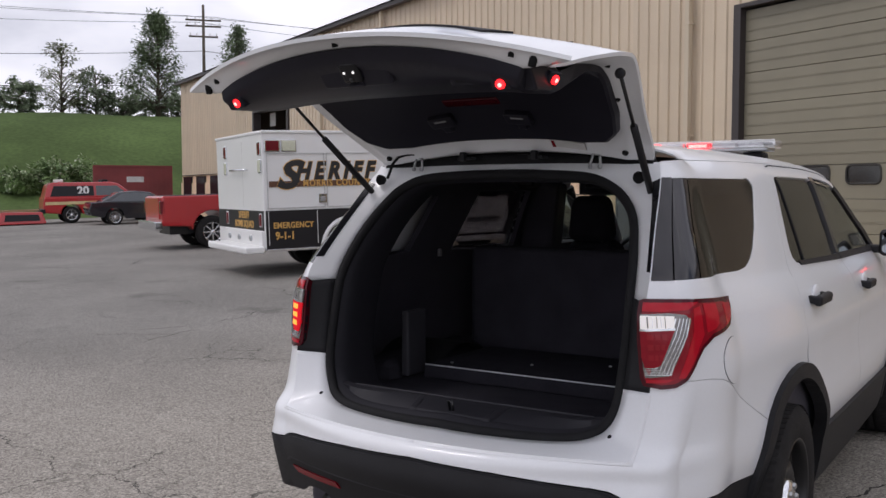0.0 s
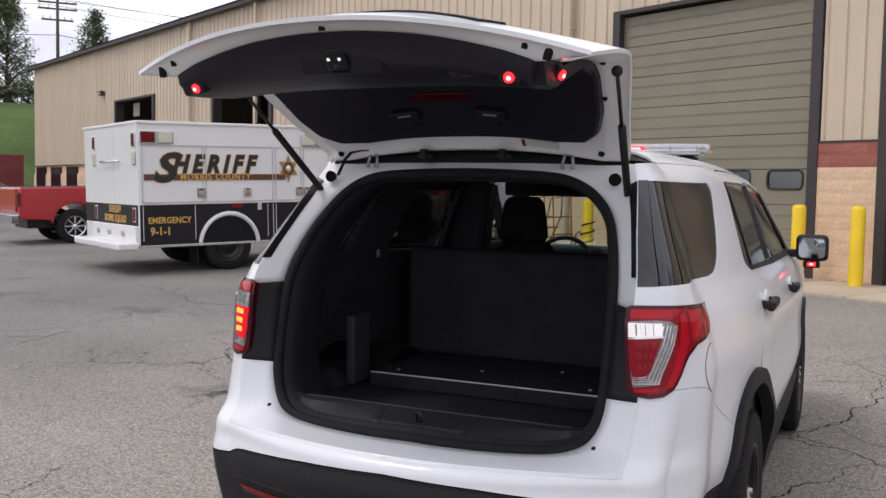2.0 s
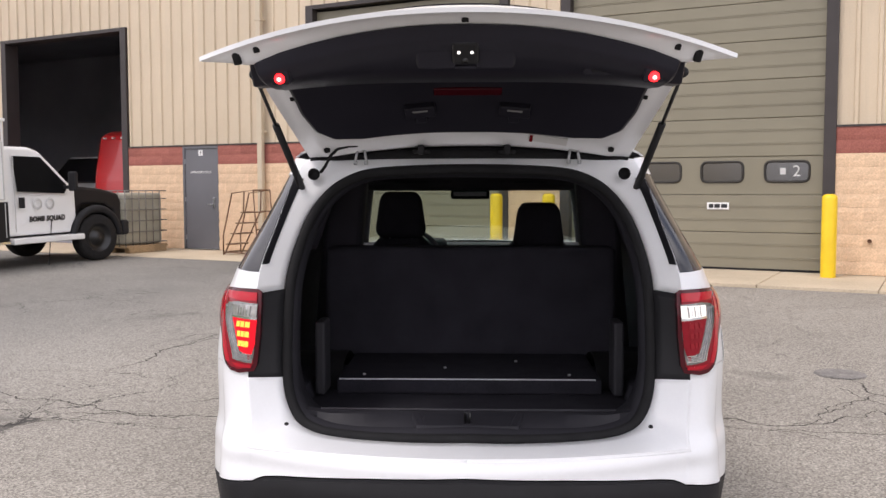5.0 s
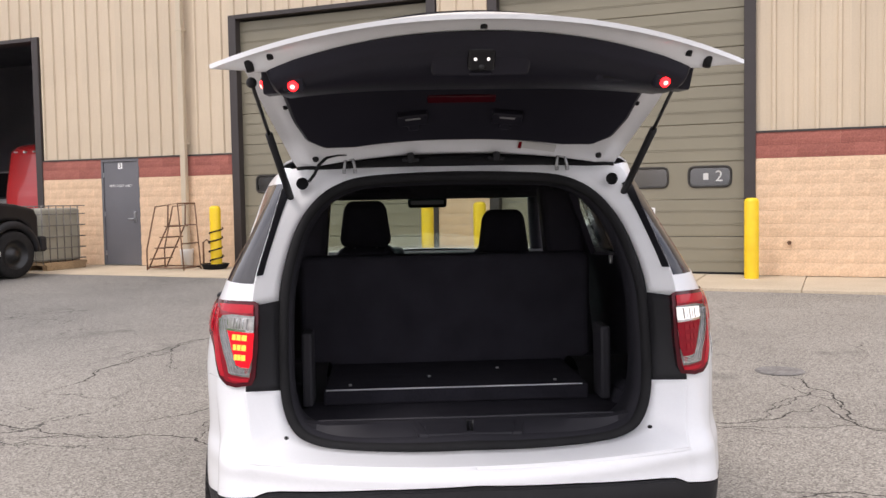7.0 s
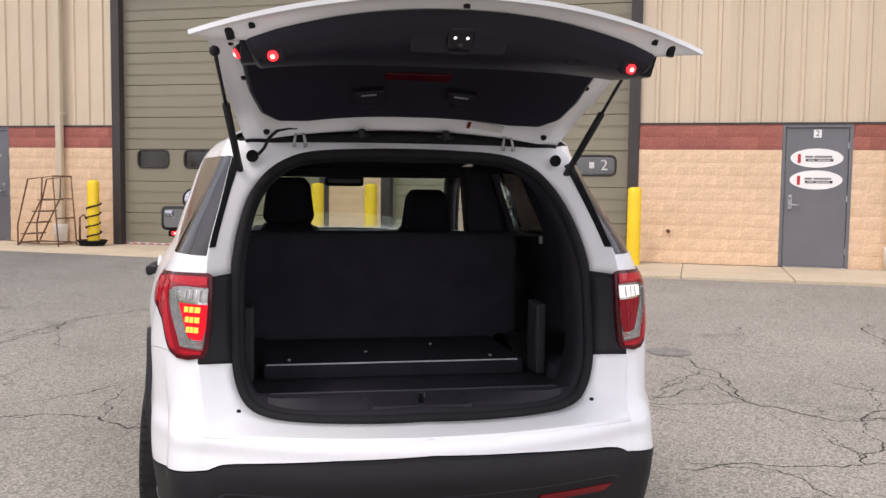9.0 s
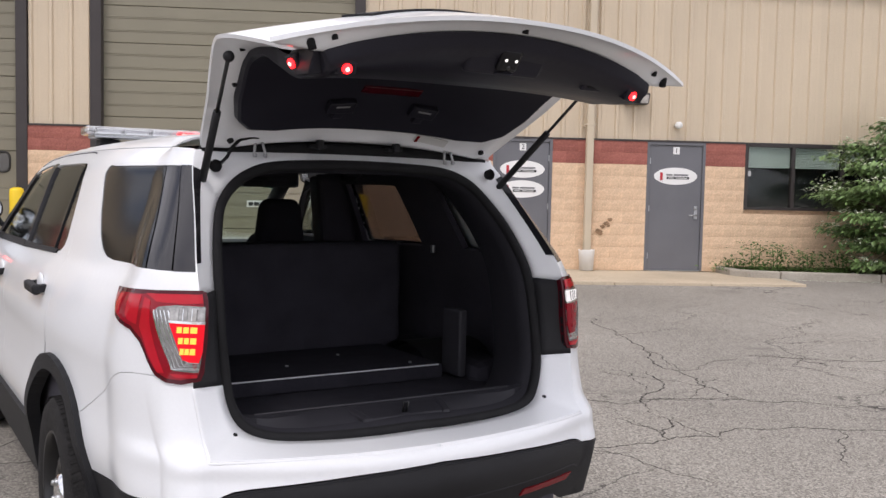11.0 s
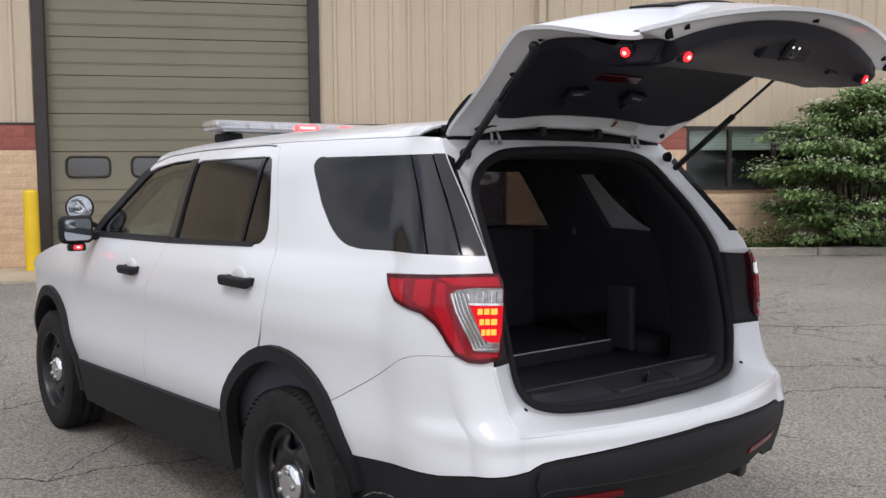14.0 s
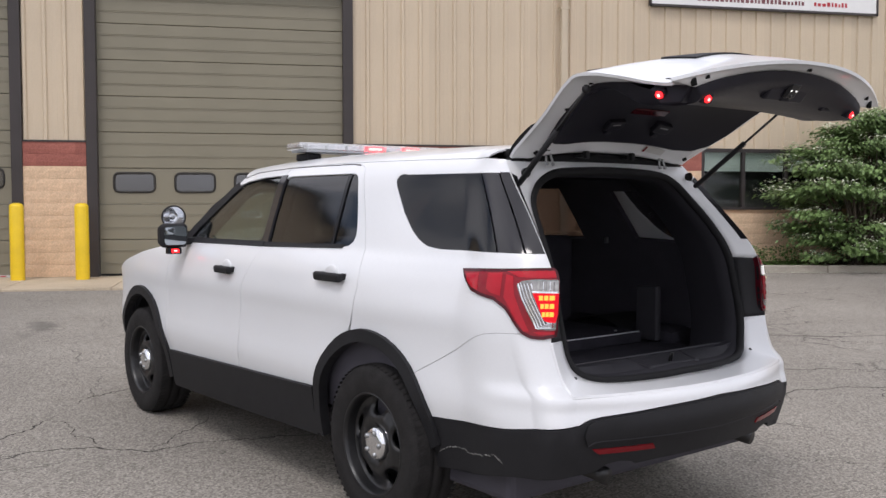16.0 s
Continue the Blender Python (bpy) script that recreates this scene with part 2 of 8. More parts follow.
SIGNWHITE = material("white_sign_face", (0.78, 0.78, 0.77), rough=0.4, vary=0.03)
SIGNGREY = material("grey_ink", (0.17, 0.17, 0.18), rough=0.5)
SIGNRED = material("red_ink", (0.45, 0.02, 0.03), rough=0.5)
RUSTRED = material("container_red", (0.20, 0.035, 0.035), rough=0.6, vary=0.2, scale=0.8)
TIMBER = material("old_timber", (0.30, 0.21, 0.12), rough=0.85, vary=0.25, scale=3, grain=0.2, grain_scale=30, bump=0.3)
RUSTSTEEL = material("rusty_ladder_steel", (0.16, 0.085, 0.05), rough=0.75, vary=0.3, scale=9, grain=0.2)
TOTE = material("cloudy_tote_plastic", (0.30, 0.29, 0.235), rough=0.45, vary=0.15, scale=2)
BLIND = material("window_blind", (0.64, 0.68, 0.64), rough=0.7, vary=0.06, scale=2)
OFFICE = material("dark_office", (0.03, 0.03, 0.033), rough=0.8)
PVC = material("white_plastic", (0.74, 0.73, 0.70), rough=0.4, vary=0.06, scale=5)


def asphalt():
    """Worn asphalt: stones, stains, patches and wandering cracks."""
    m = material("asphalt", (0.258, 0.238, 0.208), rough=0.92, spec=0.2, vary=0.16, scale=0.35, grain=0.22, grain_scale=70, bump=0.5)
    n, l = m.node_tree.nodes, m.node_tree.links
    b = n["Principled BSDF"]
    src = b.inputs["Base Color"].links[0].from_socket
    co = n.new("ShaderNodeTexCoord")
    stones = n.new("ShaderNodeTexVoronoi")
    stones.inputs["Scale"].default_value = 95.0
    l.new(co.outputs["Object"], stones.inputs["Vector"])
    sr = n.new("ShaderNodeMapRange")
    sr.inputs["From Min"].default_value, sr.inputs["From Max"].default_value = 0.0, 1.0
    sr.inputs["To Min"].default_value, sr.inputs["To Max"].default_value = 0.45, 1.58
    l.new(stones.outputs["Color"], sr.inputs["Value"])
    mul = n.new("ShaderNodeVectorMath")
    mul.operation = "SCALE"
    l.new(src, mul.inputs[0])
    l.new(sr.outputs["Result"], mul.inputs["Scale"])
    col = mul.outputs["Vector"]
    # wandering cracks
    warp = n.new("ShaderNodeTexNoise")
    warp.inputs["Scale"].default_value = 1.6
    warp.inputs["Detail"].default_value = 8.0
    warp.inputs["Roughness"].default_value = 0.62
    l.new(co.outputs["Object"], warp.inputs["Vector"])
    add = n.new("ShaderNodeVectorMath")
    add.operation = "MULTIPLY_ADD"
    add.inputs[1].default_value = (0.75, 0.75, 0.0)
    l.new(warp.outputs["Color"], add.inputs[0])
    l.new(co.outputs["Object"], add.inputs[2])
    flat = n.new("ShaderNodeMapping")
    flat.inputs["Scale"].default_value = (1, 1.35, 0)
    l.new(add.outputs["Vector"], flat.inputs["Vector"])
    mask = n.new("ShaderNodeTexNoise")
    mask.inputs["Scale"].default_value = 0.45
    mask.inputs["Detail"].default_value = 3.0
    l.new(co.outputs["Object"], mask.inputs["Vector"])
    for scale, width, lo, hi in ((0.62, 0.0055, 0.46, 0.60), (1.7, 0.008, 0.55, 0.64)):
        vo = n.new("ShaderNodeTexVoronoi")
        vo.feature = "DISTANCE_TO_EDGE"
        vo.inputs["Scale"].default_value = scale
        l.new(flat.outputs["Vector"], vo.inputs["Vector"])
        line = n.new("ShaderNodeMapRange")
        line.inputs["From Min"].default_value, line.inputs["From Max"].default_value = width * 0.4, width
        line.inputs["To Min"].default_value, line.inputs["To Max"].default_value = 1.0, 0.0
        l.new(vo.outputs["Distance"], line.inputs["Value"])
        mr = n.new("ShaderNodeMapRange")
        mr.inputs["From Min"].default_value, mr.inputs["From Max"].default_value = lo, hi
        l.new(mask.outputs["Fac"], mr.inputs["Value"])
        k = n.new("ShaderNodeMath")
        k.operation = "MULTIPLY"
        l.new(line.outputs["Result"], k.inputs[0])
        l.new(mr.outputs["Result"], k.inputs[1])
        mx = n.new("ShaderNodeMix")
        mx.data_type = "RGBA"
        l.new(k.outputs["Value"], mx.inputs["Factor"])
        l.new(col, mx.inputs["A"])
        mx.inputs["B"].default_value = (0.045, 0.042, 0.038, 1)
        col = mx.outputs["Result"]
    # darker and cooler towards the parking row
    sep = n.new("ShaderNodeSeparateXYZ")
    l.new(add.outputs["Vector"], sep.inputs["Vector"])
    row_ramp = n.new("ShaderNodeMapRange")
    row_ramp.interpolation_type = "SMOOTHSTEP"
    row_ramp.inputs["From Min"].default_value, row_ramp.inputs["From Max"].default_value = -9.5, -3.0
    row_ramp.inputs["To Min"].default_value, row_ramp.inputs["To Max"].default_value = 1.0, 0.0
    l.new(sep.outputs["X"], row_ramp.inputs["Value"])
    tone = n.new("ShaderNodeMix")
    tone.data_type, tone.blend_type = "RGBA", "MULTIPLY"
    l.new(row_ramp.outputs["Result"], tone.inputs["Factor"])
    l.new(col, tone.inputs["A"])
    tone.inputs["B"].default_value = (0.74, 0.77, 0.81, 1)
    col = tone.outputs["Result"]
    # oil stains
    st = n.new("ShaderNodeTexNoise")
    st.inputs["Scale"].default_value = 0.9
    st.inputs["Detail"].default_value = 5.0
    l.new(add.outputs["Vector"], st.inputs["Vector"])
    sm = n.new("ShaderNodeMapRange")
    sm.inputs["From Min"].default_value, sm.inputs["From Max"].default_value = 0.63, 0.72
    sm.inputs["To Min"].default_value, sm.inputs["To Max"].default_value = 0.0, 0.55
    l.new(st.outputs["Fac"], sm.inputs["Value"])
    mx = n.new("ShaderNodeMix")
    mx.data_type = "RGBA"
    l.new(sm.outputs["Result"], mx.inputs["Factor"])
    l.new(col, mx.inputs["A"])
    mx.inputs["B"].default_value = (0.085, 0.08, 0.074, 1)
    l.new(mx.outputs["Result"], b.inputs["Base Color"])
    return m


ASPHALT = asphalt()
CRACKFILL = material("crack_fill", (0.050, 0.046, 0.042), rough=0.95, spec=0.1, vary=0.3, scale=9, grain=0.3, grain_scale=80)
REDLAMP = lens("dark_red_lamp", (0.14, 0.009, 0.016))
CLEARLAMP = lens("clear_lamp", (0.60, 0.61, 0.48))
GLASSDULL = material("reflecting_car_glass", (0.10, 0.11, 0.12), rough=0.08, vary=0.05)
STRIPE = material("pale_gold_stripe", (0.62, 0.50, 0.26), rough=0.4)
IRON = material("worn_iron", (0.17, 0.16, 0.15), rough=0.85, vary=0.25, scale=8, grain=0.3, grain_scale=60, bump=0.4)
BRACKET = material("dark_grey_bracket", (0.036, 0.035, 0.041), rough=0.6, spec=0.25, vary=0.1)

# ---- mesh helpers ----


def smooth(ob, on=True):
    for p in ob.data.polygons:
        p.use_smooth = on
    return ob


def mesh_ob(name, verts, faces, mat, parent=None, label="", loop_normals=None, shade=False, sharp=()):
    me = bpy.data.meshes.new(name)
    me.from_pydata(verts, [], faces)
    me.materials.append(mat)
    me.update()
    ob = new(name, me)
    if parent is not None:
        ob.parent = parent
    if label:
        ob["label"] = label
    if shade or loop_normals:
        smooth(ob)
    if sharp:
        for e in me.edges:
            if tuple(sorted(e.vertices)) in sharp:
                e.use_edge_sharp = True
    if loop_normals:
        me.normals_split_custom_set(loop_normals)
    return ob


def part(name, bm, mat, parent=None, label="", shade=False):
    """Links a bmesh as one mesh object under a thing or under a part."""
    me = bpy.data.meshes.new(name)
    bm.to_mesh(me)
    bm.free()
    me.materials.append(mat)
    ob = new(name, me)
    if parent is not None:
        ob.parent = parent
    if label:
        ob["label"] = label
    if shade:
        smooth(ob)
    return ob


def empty(name, m, label, category, group="", kind=""):
    ob = new(name)
    ob.empty_display_size = 0.1
    ob.matrix_world = m
    return tagged(ob, label, category, group, kind)


def add_box(bm, x0, x1, y0, y1, z0, z1, bevel=0.0, m=None, seg=2):
    g = bmesh.ops.create_cube(bm, size=1.0)
    vs = g["verts"]
    bmesh.ops.scale(bm, vec=(x1 - x0, y1 - y0, z1 - z0), verts=vs)
    bmesh.ops.translate(bm, vec=((x0 + x1) / 2, (y0 + y1) / 2, (z0 + z1) / 2), verts=vs)
    if bevel:
        es = {e for v in vs for e in v.link_edges}
        r = bmesh.ops.bevel(bm, geom=list(es), offset=bevel, segments=seg, profile=0.5, affect="EDGES")
        vs = list({v for f in r["faces"] for v in f.verts} | {v for v in vs if v.is_valid})
    if m is not None:
        bmesh.ops.transform(bm, matrix=m, verts=vs)
    return vs


def box(x0, x1, y0, y1, z0, z1, bevel=0.0, m=None, seg=2):
    bm = bmesh.new()
    add_box(bm, x0, x1, y0, y1, z0, z1, bevel, m, seg)
    return bm


def rod_data(path, r, sides=8, caps=True, taper=None):
    """Verts and faces of a round bar along a list of points."""
    pts = [Vector(p) for p in path]
    vs, fs = [], []
    n = len(pts)
    side = None
    for i, p in enumerate(pts):
        d = (pts[min(i + 1, n - 1)] - pts[max(i - 1, 0)]).normalized()
        if side is None:
            side = d.orthogonal().normalized()
        side = (side - d * side.dot(d)).normalized()
        up = d.cross(side)
        rr = r if taper is None else r + (taper - r) * i / (n - 1)
        for k in range(sides):
            a = 2 * math.pi * k / sides
            vs.append(p + (side * math.cos(a) + up * math.sin(a)) * rr)
    for i in range(n - 1):
        for k in range(sides):
            a, b = i * sides + k, i * sides + (k + 1) % sides
            fs.append((a, b, b + sides, a + sides))
    if caps:
        fs.append(tuple(range(sides - 1, -1, -1)))
        fs.append(tuple((n - 1) * sides + k for k in range(sides)))
    return vs, fs


def rod(name, path, r, mat, parent=None, label="", sides=10, taper=None):
    vs, fs = rod_data(path, r, sides, True, taper)
    return mesh_ob(name, [tuple(v) for v in vs], fs, mat, parent, label, shade=True)


def join_data(chunks):
    vs, fs = [], []
    for v, f in chunks:
        k = len(vs)
        vs.extend(tuple(p) for p in v)
        fs.extend(tuple(i + k for i in q) for q in f)
    return vs, fs


def lathe_data(profile, seg=32, axis="x"):
    """A ring swept round an axis from (along, radius) pairs."""
    vs, fs = [], []
    n = len(profile)
    for k in range(seg):
        a = 2 * math.pi * k / seg
        for s, r in profile:
            p = (s, r * math.cos(a), r * math.sin(a))
            vs.append(p if axis == "x" else ((p[1], p[0], p[2]) if axis == "y" else (p[1], p[2], p[0])))
    for k in range(seg):
        for i in range(n - 1):
            a, b = k * n + i, ((k + 1) % seg) * n + i
            fs.append((a, a + 1, b + 1, b) if axis != "y" else (a, b, b + 1, a + 1))
    return vs, fs


def lathe(name, profile, mat, parent=None, label="", seg=32, axis="x"):
    v, f = lathe_data(profile, seg, axis)
    return mesh_ob(name, v, f, mat, parent, label, shade=True)


def prism(poly, x0, x1, bevel=0.0, taper=None):
    """A side outline (y, z) pulled across from x0 to x1. taper(z): how far both flanks lean in."""
    bm = bmesh.new()
    lo = [bm.verts.new((x0 + (taper(z) if taper else 0), y, z)) for y, z in poly]
    hi = [bm.verts.new((x1 - (taper(z) if taper else 0), y, z)) for y, z in poly]
    n = len(poly)
    bm.faces.new(lo)
    bm.faces.new(hi[::-1])
    for i in range(n):
        bm.faces.new((lo[(i + 1) % n], lo[i], hi[i], hi[(i + 1) % n]))
    bmesh.ops.recalc_face_normals(bm, faces=bm.faces)
    if bevel:
        bmesh.ops.bevel(bm, geom=bm.edges[:], offset=bevel, segments=2, profile=0.5, affect="EDGES")
    return bm


def inside(p, poly):
    x, y = p
    hit = False
    j = len(poly) - 1
    for i in range(len(poly)):
        (xi, yi), (xj, yj) = poly[i], poly[j]
        if (yi > y) != (yj > y) and x < (xj - xi) * (y - yi) / (yj - yi) + xi:
            hit = not hit
        j = i
    return hit


def dense(poly, step):
    out = []
    for i, a in enumerate(poly):
        b = poly[(i + 1) % len(poly)]
        n = max(1, int(math.ceil(math.hypot(b[0] - a[0], b[1] - a[1]) / step)))
        out += [(a[0] + (b[0] - a[0]) * k / n, a[1] + (b[1] - a[1]) * k / n) for k in range(n)]
    return out


def rounded(poly, r, n=4):
    """The polygon with its corners cut to short arcs."""
    out = []
    for i, p in enumerate(poly):
        a, p, b = Vector(poly[i - 1]), Vector(p), Vector(poly[(i + 1) % len(poly)])
        da, db = a - p, b - p
        k = min(r, da.length * 0.45, db.length * 0.45)
        s, e = p + da.normalized() * k, p + db.normalized() * k
        out += [tuple(s.lerp(p, t).lerp(p.lerp(e, t), t)) for t in [j / n for j in range(n + 1)]]
    return out


def fill(outer, holes=(), grid=0.07, step=0.05):
    """Triangles of a flat polygon with holes, with inner points on a grid. Returns points, triangles and boundary rings."""
    from mathutils.geometry import delaunay_2d_cdt
    rings = [dense(outer, step)] + [dense(h, step) for h in holes]
    pts, edges, idx = [], [], []
    for ring in rings:
        k = len(pts)
        pts += ring
        idx.append([k + i for i in range(len(ring))])
        edges += [(k + i, k + (i + 1) % len(ring)) for i in range(len(ring))]
    xs, ys = [p[0] for p in rings[0]], [p[1] for p in rings[0]]
    bp = np.array(pts)
    gx = np.arange(min(xs) + grid / 2, max(xs), grid)
    gy = np.arange(min(ys) + grid / 2, max(ys), grid)
    for i, a in enumerate(gx):
        for b in gy:
            q = (float(a), float(b + (grid / 2 if i % 2 else 0)))
            if inside(q, rings[0]) and not any(inside(q, h) for h in rings[1:]) and np.min(np.hypot(bp[:, 0] - q[0], bp[:, 1] - q[1])) > grid * 0.45:
                pts.append(q)
    v, e, f, ov, oe, of = delaunay_2d_cdt([Vector(p) for p in pts], edges, [], 0, 1e-5)
    v = [tuple(p) for p in v]
    tris = []
    for t in f:
        c = (sum(v[i][0] for i in t) / 3, sum(v[i][1] for i in t) / 3)
        if inside(c, rings[0]) and not any(inside(c, h) for h in rings[1:]):
            tris.append(tuple(t))
    where = {}
    for new_i, olds in enumerate(ov):
        for o in olds:
            where[o] = new_i
    loops = [[where[i] for i in ring] for ring in idx]
    return v, tris, loops

# ---- the police vehicle: one wrapped body surface from the tail's middle round the corner and along the flank ----
PROFILE = [(0.20, 0.90, 0.20), (0.30, 0.935, 0.30), (0.40, 0.955, 0.40), (0.50, 0.972, 0.50), (0.57, 0.989, 0.57), (0.63, 0.998, 0.63), (0.69, 0.997, 0.69), (0.75, 0.991, 0.75), (0.82, 0.988, 0.82), (0.90, 0.990, 0.90), (0.96, 0.997, 0.96), (1.0, 0.997, 1.0),
           (1.06, 0.987, 1.06), (1.13, 0.968, 1.13), (1.19, 0.938, 1.19), (1.24, 0.906, 1.24), (1.35, 0.868, 1.35), (1.45, 0.832, 1.45), (1.55, 0.795, 1.55),
           (1.60, 0.768, 1.60), (1.65, 0.727, 1.643), (1.70, 0.680, 1.672), (1.75, 0.632, 1.690), (1.95, 0.435, 1.722), (2.39, 0.0, 1.738)]
PLAN = [(-0.2, 0.76), (0.0, 0.830), (0.15, 0.873), (0.40, 0.910), (0.70, 0.956), (1.0, 0.985), (1.3, 1.0), (2.2, 1.003), (3.2, 1.0), (3.7, 0.985), (4.1, 0.95), (4.4, 0.89), (4.7, 0.75)]
REAR = [(0.20, 0.05), (0.30, -0.03), (0.42, -0.082), (0.53, -0.110), (0.575, -0.118), (0.605, -0.116), (0.65, -0.105), (0.70, -0.10), (0.75, -0.05), (0.823, -0.022), (0.92, 0.0), (1.15, 0.010),
        (1.195, 0.026), (1.263, 0.067), (1.419, 0.20), (1.583, 0.347), (1.66, 0.405), (2.39, 0.41)]
BULGE = [(0.2, 0.10), (0.5, 0.14), (0.62, 0.165), (0.70, 0.15), (0.75, 0.05), (0.85, 0.03), (1.2, 0.02), (1.7, 0.01), (2.4, 0.01)]
EDGE = [(0.20, 0.677), (0.30, 0.687), (0.42, 0.695), (0.55, 0.705), (0.64, 0.703), (0.72, 0.703), (0.823, 0.715), (0.92, 0.724), (1.1, 0.709), (1.195, 0.698), (1.263, 0.694), (1.419, 0.661), (1.583, 0.626), (1.66, 0.60)]
ROOFK = [(0.3, 0.985), (0.8, 1.0), (1.4, 1.01), (2.1, 0.995), (2.6, 0.945), (2.9, 0.85), (3.3, 0.76)]


def curve(table, x, col=1):
    """A smooth curve through the rows of a table."""
    n = len(table)
    if x <= table[0][0]:
        return table[0][col]
    if x >= table[-1][0]:
        return table[-1][col]
    i = max(k for k in range(n - 1) if table[k][0] <= x)
    x0, x1 = table[i][0], table[i + 1][0]
    t = (x - x0) / (x1 - x0)
    p1, p2 = table[i][col], table[i + 1][col]
    m1 = (p2 - table[i - 1][col]) / (x1 - table[i - 1][0]) if i else (p2 - p1) / (x1 - x0)
    m2 = (table[i + 2][col] - p1) / (table[i + 2][0] - x0) if i + 2 < n else (p2 - p1) / (x1 - x0)
    m1, m2 = m1 * (x1 - x0), m2 * (x1 - x0)
    return (2 * t ** 3 - 3 * t * t + 1) * p1 + (t ** 3 - 2 * t * t + t) * m1 + (-2 * t ** 3 + 3 * t * t) * p2 + (t ** 3 - t * t) * m2


UA, UB, UC, YC = 0.6, 0.8, 1.5, 0.7
_ends = {}


def corner(v):
    """At height v: where the tail's face ends, its half width there, the corner's reach along and across, the flank's half width."""
    key = round(v, 4)
    if key not in _ends:
        k1, k2 = min(1.0, max(0.0, (v - 1.15) / 0.43)), ease(1.60, 1.66, v)
        rx = (0.117 - 0.067 * k1) * (1 - k2) + 0.045 * k2
        ry = 0.11 * (1 - k2) + 0.05 * k2
        w = curve(PROFILE, v, 1)
        x0 = curve(EDGE, v) if v <= 1.66 else max(0.02, w * curve(PLAN, curve(REAR, v) + ry) - rx)
        if v > 1.66:
            x0 = min(x0, 0.60)
        y0 = curve(REAR, v) - curve(BULGE, v) * (1 - min(1, (x0 / 0.7) ** 2))
        _ends[key] = (x0, y0, ry, w, rx)
    return _ends[key]


def ease(a, b, x):
    t = min(1.0, max(0.0, (x - a) / (b - a)))
    return t * t * (3 - 2 * t)


def surf(u, v):
    x0, y0, r, w, rx = corner(v)
    if u <= UA:
        x = x0 * u / UA
        y = curve(REAR, v) - curve(BULGE, v) * (1 - min(1, (x / 0.7) ** 2))
    elif u <= UB:
        f = (u - UA) / (UB - UA)
        a = f * math.pi / 2
        k = ease(0.60, 1.0, v)
        x = x0 + rx * (math.sin(a) * (1 - k) + (1.55 * f - 0.55 * f * f) * k)
        y = y0 + r * ((1 - math.cos(a)) * (1 - k) + f * k)
    else:
        yb = y0 + r
        y = yb + (YC - yb) * (u - UB) / (UC - UB) if u < UC else YC + (u - UC)
        s = ease(0.0, 0.35, u - UB)
        x = w * curve(PLAN, y) * (1 - 0.013 * ease(0.88, 1.1, v) * (1 - ease(0.35, 0.95, y))) * (1 - 0.055 * ease(1.25, 1.55, v) * (1 - ease(0.3, 1.1, y)) * (1 - ease(1.66, 1.75, v)))
        x1 = x0 + rx * (1 + 0.45 * (y - yb) / r)
        x = x1 * (1 - s) + x * s if s < 1 else x
    z = curve(PROFILE, v, 2)
    if z > 1.3:
        z = 1.3 + (z - 1.3) * curve(ROOFK, y)
    return Vector((x, y, z))


def S(y, z):
    """A place on the flank or, farther back, on its rounded end."""
    y0, r = corner(z)[1:3]
    yb = y0 + r
    if y >= YC:
        return (UC + y - YC, z)
    if y >= yb:
        return (UB + (UC - UB) * (y - yb) / (YC - yb), z)
    return (UA + (UB - UA) * max(0.015, (y - y0) / r), z)


def T(x, z):
    """A place on the tail's face."""
    return (UA * x / corner(z)[0], z)


def normal(u, v):
    e = 0.004
    du = surf(u + e, v) - surf(max(0.0, u - e), v)
    if u < 1e-4:
        du = Vector((1, 0, 0))
    dv = surf(u, min(2.39, v + e)) - surf(u, v - e)
    if v > 2.385:
        dv = Vector((-1, 0, 0))
    n = du.cross(dv)
    return n.normalized() if n.length > 1e-9 else Vector((0, 0, 1))


def skin_data(outer, holes=(), lift=0.0, thick=0.008, side=1, grid=0.07, step=0.045):
    """A sheet of the body surface inside a polygon, with its edge and back. side -1: mirrored to the other flank."""
    pts, tris, loops = fill(outer, holes, grid, step)
    P = [surf(*p) for p in pts]
    N = [normal(*p) for p in pts]

    def mir(a):
        return Vector((a.x * side, a.y, a.z))
    top = [mir(p + n * lift) for p, n in zip(P, N)]
    low = [mir(p + n * (lift - thick)) for p, n in zip(P, N)]
    N = [mir(n) for n in N]
    vs = [tuple(p) for p in top] + [tuple(p) for p in low]
    k = len(pts)
    fs, ln = [], []
    for t in tris:
        a, b, c = t
        g = (top[b] - top[a]).cross(top[c] - top[a])
        if g.dot(N[a] + N[b] + N[c]) < 0:
            a, b, c = a, c, b
        fs.append((a, b, c))
        ln += [N[a], N[b], N[c]]
        fs.append((k + a, k + c, k + b))
        ln += [-N[a], -N[c], -N[b]]
    sharp = set()
    for ring in loops:
        for i, a in enumerate(ring):
            b = ring[(i + 1) % len(ring)]
            if max(pts[a][0], pts[b][0]) < 1e-4 or min(pts[a][1], pts[b][1]) > 2.38:
                continue
            g = (top[b] - top[a]).cross(low[b] - top[a])
            g = g.normalized() if g.length > 1e-9 else N[a]
            fs.append((a, b, k + b, k + a))
            ln += [g] * 4
            for e in ((a, b), (k + a, k + b), (a, k + a), (b, k + b)):
                sharp.add(tuple(sorted(e)))
    return vs, fs, ln, sharp


